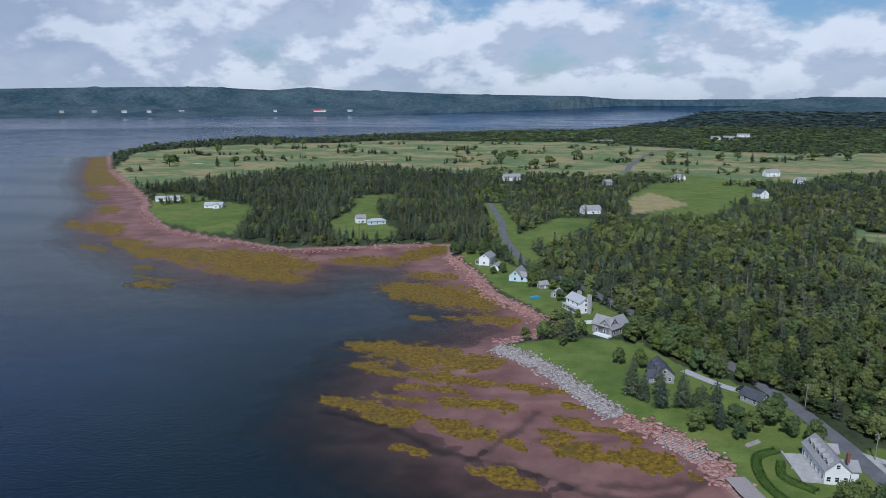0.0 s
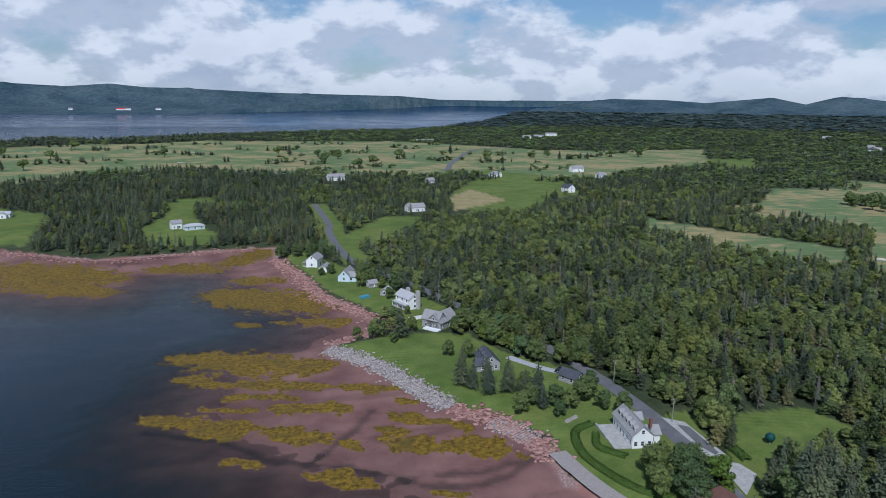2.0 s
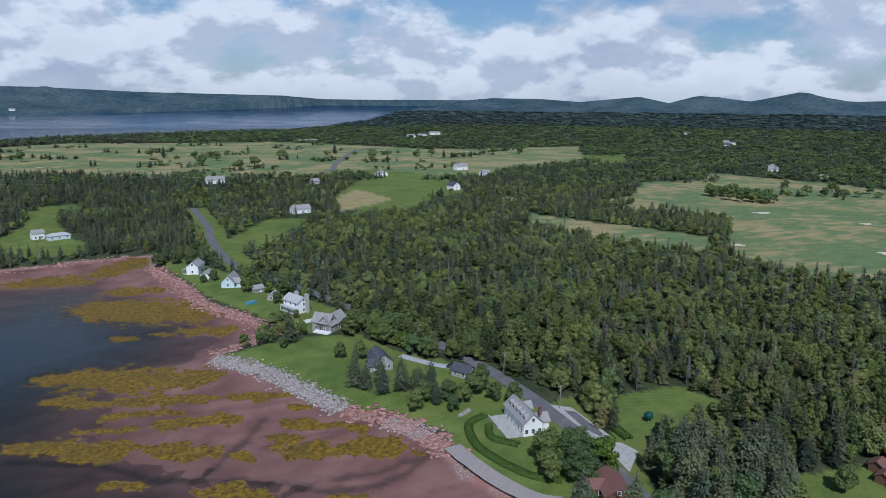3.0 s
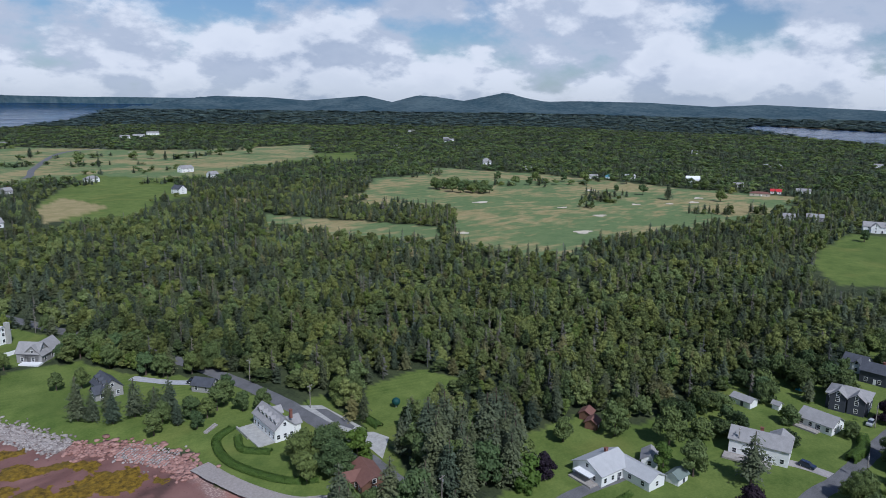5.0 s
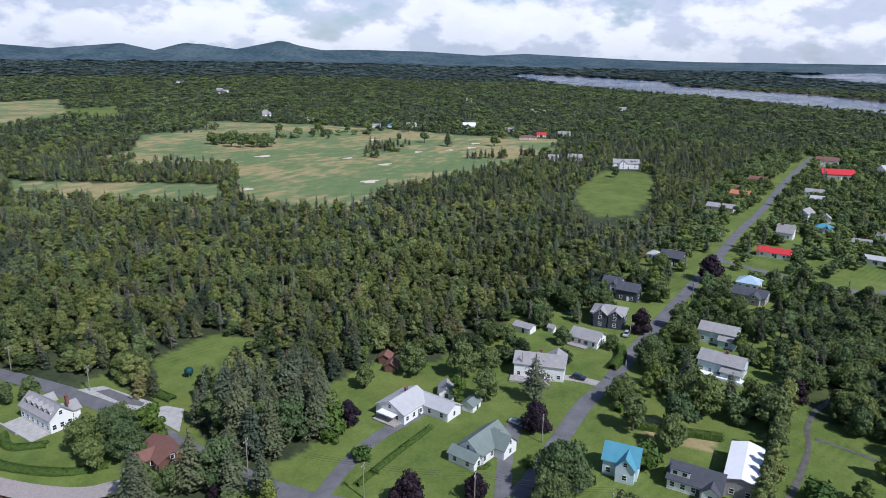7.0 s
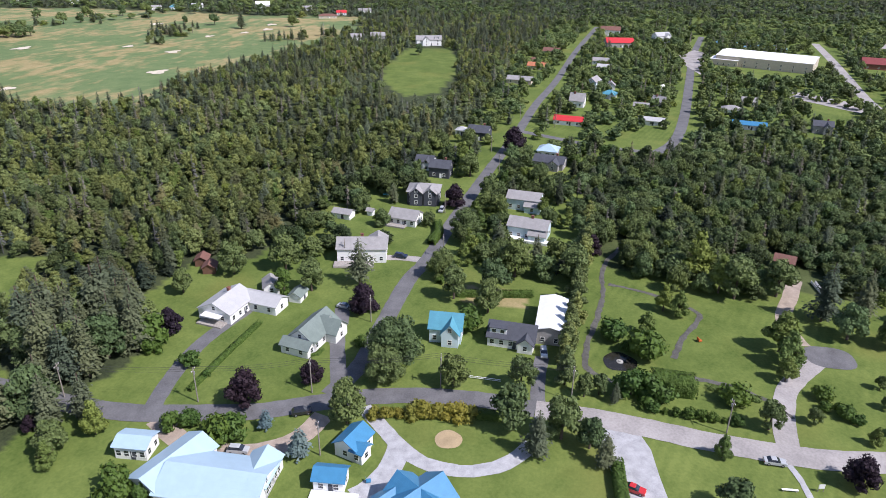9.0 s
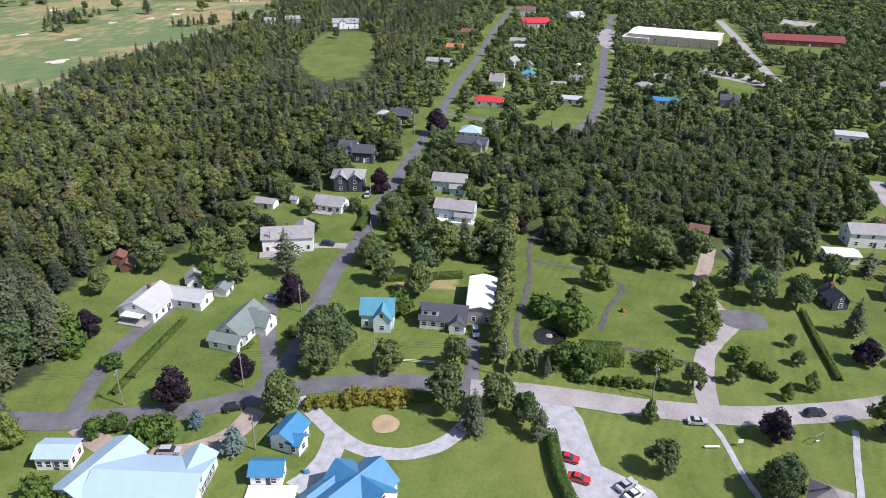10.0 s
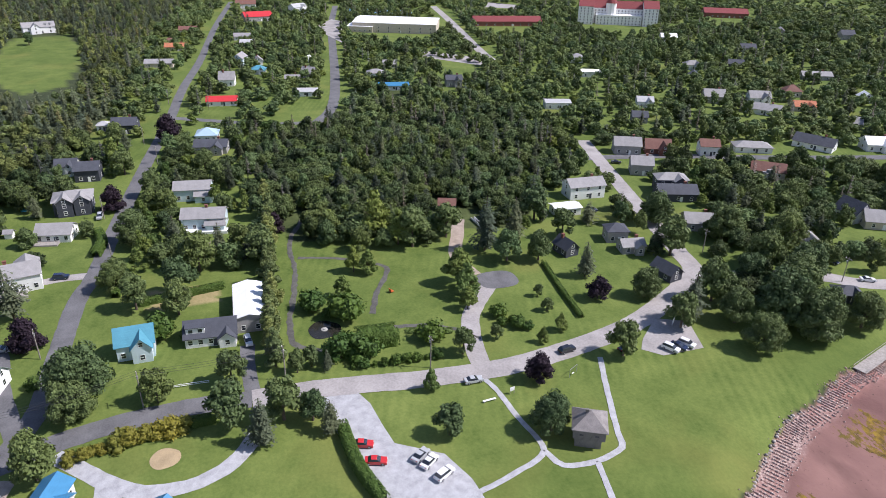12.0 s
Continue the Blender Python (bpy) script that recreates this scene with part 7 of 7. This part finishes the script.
for x, y, h in ((113, 108, 9.5), (117.5, 77, 9.5), (126, 52.5, 9.5), (134, 23, 9.5), (135, -8, 9.5), (130, -42, 9.0)):
    pole(x, y, h)
for a, b in zip(POLE_TOPS, POLE_TOPS[1:]):
    for d in (-0.9, 0, 0.9):
        if b[1] > -20:
            cable((a[0] + d, a[1], a[2] + 0.2), (b[0] + d, b[1], b[2] + 0.2))
for x, y in ((160, 47.5), (205, 35), (245, 41.5), (300, 26), (330, 33), (400, 24), (106, 43.5), (136, -176), (165, -147), (122, 215), (124, 180), (195, 66)):
    pole(x, y, 8.5)


# ---- park things ----
def small(name, label, category, x, y, yaw, parts, group=""):
    """A small thing made of boxes: name, size, material of each part."""
    e = new(name)
    e.matrix_world = pose(x, y, level(x, y), 0, 0, yaw)
    tagged(e, label, category, group)
    for pn, b, mat in parts:
        part(pn, box(*b), M[mat], e)
    return e


M["orange"] = plain("orange_paint", (0.55, 0.13, 0.03), 0.6)
M["greencover"] = plain("dark_green_cover", (0.008, 0.06, 0.055), 0.6, 0.2, 2.0)
M["signwhite"] = plain("white_sign", (0.8, 0.8, 0.78), 0.5, 0.04)
small("bench", "pale wooden bench on the green", "bench", 114, -51, 5, [("seat", (-0.25, 0.25, -1.6, 1.6, 0.4, 0.5), "signwhite"), ("leg", (-0.2, 0.2, -1.4, -1.2, 0, 0.4), "deck"), ("leg", (-0.2, 0.2, 1.2, 1.4, 0, 0.4), "deck")])
small("information_board", "white information board beside the path", "sign", 115, -57, 10, [("panel", (-0.05, 0.05, -0.6, 0.6, 0.9, 1.9), "signwhite"), ("post", (-0.05, 0.05, -0.6, -0.5, 0, 0.9), "pole"), ("post", (-0.05, 0.05, 0.5, 0.6, 0, 0.9), "pole")])
small("gate_sign", "white framed sign by the parking bay", "sign", 130, -111, 40, [("panel", (-0.05, 0.05, -0.7, 0.7, 0.8, 1.8), "signwhite"), ("post", (-0.06, 0.06, -0.85, -0.7, 0, 2.1), "trim"), ("post", (-0.06, 0.06, 0.7, 0.85, 0, 2.1), "trim")])
small("swing_frame", "grey metal swing frame on the green", "swing", 117.5, -74, 30, [("top_bar", (-0.05, 0.05, -1.6, 1.6, 2.2, 2.3), "metal"), ("post", (-0.05, 0.05, -1.6, -1.5, 0, 2.2), "metal"), ("post", (-0.05, 0.05, 1.5, 1.6, 0, 2.2), "metal"), ("seat", (-0.15, 0.15, -0.4, 0.4, 0.5, 0.55), "signwhite")])
small("play_seat", "orange garden seat on the lawn", "seat", 168, -42, 20, [("seat", (-0.6, 0.6, -0.5, 0.5, 0.3, 0.5), "orange"), ("backrest", (-0.6, 0.6, 0.4, 0.55, 0.5, 1.2), "orange")])
small("footbridge", "narrow plank footbridge with rails", "bridge", 205, -83.5, 5, [("deck", (-6, 6, -0.7, 0.7, 0.1, 0.25), "deck"), ("rail", (-6, 6, -0.7, -0.6, 0.25, 1.0), "trim"), ("rail", (-6, 6, 0.6, 0.7, 0.25, 1.0), "trim")])
small("boardwalk", "grey timber boardwalk above the beach", "boardwalk", 104, -158, -72, [("deck", (-14, 14, -1.6, 1.6, 0.2, 0.4), "deck"), ("rail", (-14, 14, -1.7, -1.6, 1.1, 1.2), "deck"), ("rail", (-14, 14, 1.6, 1.7, 1.1, 1.2), "deck")])
small("gazebo", "small white garden gazebo", "gazebo", 216.5, -219, 0, [("floor", (-1.8, 1.8, -1.8, 1.8, 0, 0.3), "deck"), ("frame", (-1.6, 1.6, -1.6, 1.6, 0.3, 2.6), "white"), ("roof", (-2.1, 2.1, -2.1, 2.1, 2.6, 3.0), "greyroof"), ("roof_top", (-1.0, 1.0, -1.0, 1.0, 3.0, 4.2), "greyroof")])
small("garden_fence", "low white fence beside the white house", "fence", 66.5, 303, 15, [("panel", (-4.5, 4.5, -0.08, 0.08, 0, 1.7), "trim")])
small("rail_fence", "white rail fence along the bungalow lawn", "fence", 139, 14, 88, [("rail", (-5, 5, -0.05, 0.05, 0.7, 0.82), "trim"), ("rail", (-5, 5, -0.05, 0.05, 0.3, 0.42), "trim")])
small("tarp", "blue tarpaulin over a stack on the lawn", "tarpaulin", 48, 345, 30, [("cover", (-2.6, 2.6, -1.4, 1.4, 0, 1.1), "tealroof")])
small("garden_pool", "round blue paddling pool on the lawn", "pool", 261, 68, 0, [("rim", (-2.0, 2.0, -2.0, 2.0, 0, 0.6), "pool")])
small("wooden_steps", "weathered wooden steps on the lawn", "steps", 93, 189, 30, [("tread", (-3, 3, -0.6, 0.0, 0, 0.35), "deck"), ("tread", (-3, 3, 0.0, 0.6, 0, 0.65), "deck")])
small("garden_chair", "blue garden chair on gravel", "chair", 100.5, 31.5, 20, [("seat", (-0.5, 0.5, -0.5, 0.5, 0.3, 0.45), "blueroof"), ("backrest", (-0.5, 0.5, 0.4, 0.5, 0.45, 1.0), "blueroof")])


def disc(name, x, y, r, mat, label, category, lift, wobble=0.08, group="", kind="structure", sx=1.0):
    """A flat, uneven, round patch."""
    bm = bmesh.new()
    rnd = random.Random(int(x * 3 + y))
    ph = rnd.uniform(0, 6)
    z = level(x, y) + lift
    ring = []
    for k in range(28):
        a = 6.2832 * k / 28
        q = r * (1 + wobble * math.sin(3 * a + ph) + wobble * 0.6 * math.sin(5 * a + 2 * ph))
        ring.append(bm.verts.new((x + q * sx * math.cos(a), y + q * math.sin(a), z)))
    c = bm.verts.new((x, y, z + 0.03))
    for k in range(28):
        bm.faces.new((ring[k], ring[(k + 1) % 28], c))
    me = bpy.data.meshes.new(name)
    bm.to_mesh(me)
    bm.free()
    me.materials.append(mat)
    return tagged(new(name, me), label, category, group, kind)


disc("bare_patch", 116, 18, 3.0, M["sandpad"], "round dry bare patch in the lawn", "bare ground", 0.05, 0.03)
disc("pond", 153.7, -20.2, 4.3, M["pondwater"], "round dark garden pond", "pond", 0.06, 0.05)
for i, (x, y) in enumerate([(399, 362), (476, 300), (579, 390), (562, 337), (657, 352), (728, 452), (721, 318), (690, 330), (760, 330), (545, 470), (-403, 1132), (-426, 1474), (-266, 1518), (15, 1202), (-69, 1546), (-134, 1435), (-132, 1197), (360, 640), (560, 1400), (650, 1330)]):
    disc("bunker", x, y, 3.8 + (x % 3), M["bunkersand"], "pale sand bunker on the golf course", "bunker", 0.35, 0.22, "bunkers", "", 1.5)

def fountain():
    e = new("fountain")
    e.matrix_world = pose(153.7, -20.2, level(153.7, -20.2))
    tagged(e, "low round stone fountain in the pond", "fountain")
    for r0, h, nm in ((0.95, 0.22, "basin"), (0.4, 0.45, "bowl")):
        bm = bmesh.new()
        bmesh.ops.create_cone(bm, cap_ends=True, segments=20, radius1=r0, radius2=r0 * 0.9, depth=h, matrix=Matrix.Translation((0, 0, h / 2)))
        part(nm, bm, M["concrete"], e)


fountain()


def covered_ball():
    e = new("covered_ball")
    e.matrix_world = pose(145, 160.5, level(145, 160.5))
    tagged(e, "round dark green covered garden object on a post", "garden object")
    bm = bmesh.new()
    bmesh.ops.create_icosphere(bm, subdivisions=3, radius=1.45, matrix=Matrix.Translation((0, 0, 2.1)) @ Matrix.Diagonal((1, 1, 0.95, 1)))
    part("cover", bm, M["greencover"], e)
    part("post", box(-0.12, 0.12, -0.12, 0.12, 0, 0.9), M["trim"], e)


covered_ball()


# ---- rocks along the shore ----
def rock_shape(rng):
    bm = bmesh.new()
    bmesh.ops.create_icosphere(bm, subdivisions=1, radius=0.5)
    v = np.array([list(q.co) for q in bm.verts])
    f = np.array([[q.index for q in fc.verts] for fc in bm.faces])
    bm.free()
    v *= rng.uniform(0.75, 1.25, (len(v), 1))
    return v * np.array([1, 0.8, 0.65]), f


def rocks(name, pts, n, width, mat, label, size=(0.5, 1.4), shift=-1.0):
    rng = np.random.default_rng(n)
    shapes = [rock_shape(rng) for _ in range(6)]
    line = np.array([(q.x, q.y) for q in curve_points(pts, 1.0)])
    k = rng.integers(len(line) - 1, size=n)
    d = line[k + 1] - line[k]
    d /= np.linalg.norm(d, axis=1)[:, None] + 1e-9
    off = rng.normal(size=n) * width * 0.33 - shift
    x, y = line[k, 0] - d[:, 1] * off, line[k, 1] + d[:, 0] * off
    z = height(x, y)[0] + 0.1
    s = rng.uniform(*size, n)
    V, F, T = stamp(shapes, np.stack([x, y, z], -1), rng, (0.8, 1.2), (0.8, 1.2), s)
    ob = new(name, mesh_from(name, V, F, mat, {"tint": T}))
    return tagged(ob, label, "rocks", kind="stuff")


rocks("riprap", [(25, 279), (40, 259), (52, 232), (60, 211)], 2600, 6.5, M["rock"], "pale grey boulders heaped along the bank", (0.5, 1.9), 2.5)
rocks("riprap", [(70, 198), (75, 190), (79, 182)], 700, 6.0, M["rock"], "pale boulders at the foot of the bank", (0.5, 1.4), 1.5)
rocks("red_rocks", [(60, 211), (72, 199), (81, 180), (79, 168)], 700, 7.0, M["redrock"], "red sandstone rocks at the bank", (0.6, 3.0), 2.5)
rocks("red_rocks", [(8, 455), (22, 402), (30, 361), (44, 333), (53, 296), (25, 282)], 1300, 8.0, M["redrock"], "red sandstone ledges along the shore", (0.6, 3.2), 4.0)
rocks("red_rocks", [(-500, 1045), (-313, 725), (-284, 654), (-222, 550), (-154, 504), (-105, 474), (-59, 485), (-10, 494)], 1300, 9.0, M["redrock"], "red sandstone shore below the wood", (1.0, 3.4), 4.0)
rocks("beach_rocks", [(70, -80), (74, -89), (83, -102), (90, -113), (93, -124), (100, -139), (104, -160)], 2600, 4.0, M["pinkrock"], "pinkish stones along the beach edge", (0.12, 0.5), 2.6)
rocks("edge_stones", [(74, -89), (83, -102), (90, -113), (93, -124), (99, -137)], 60, 0.4, M["rock"], "row of boulders between lawn and beach", (0.7, 1.1), 0.2)


make_forest()
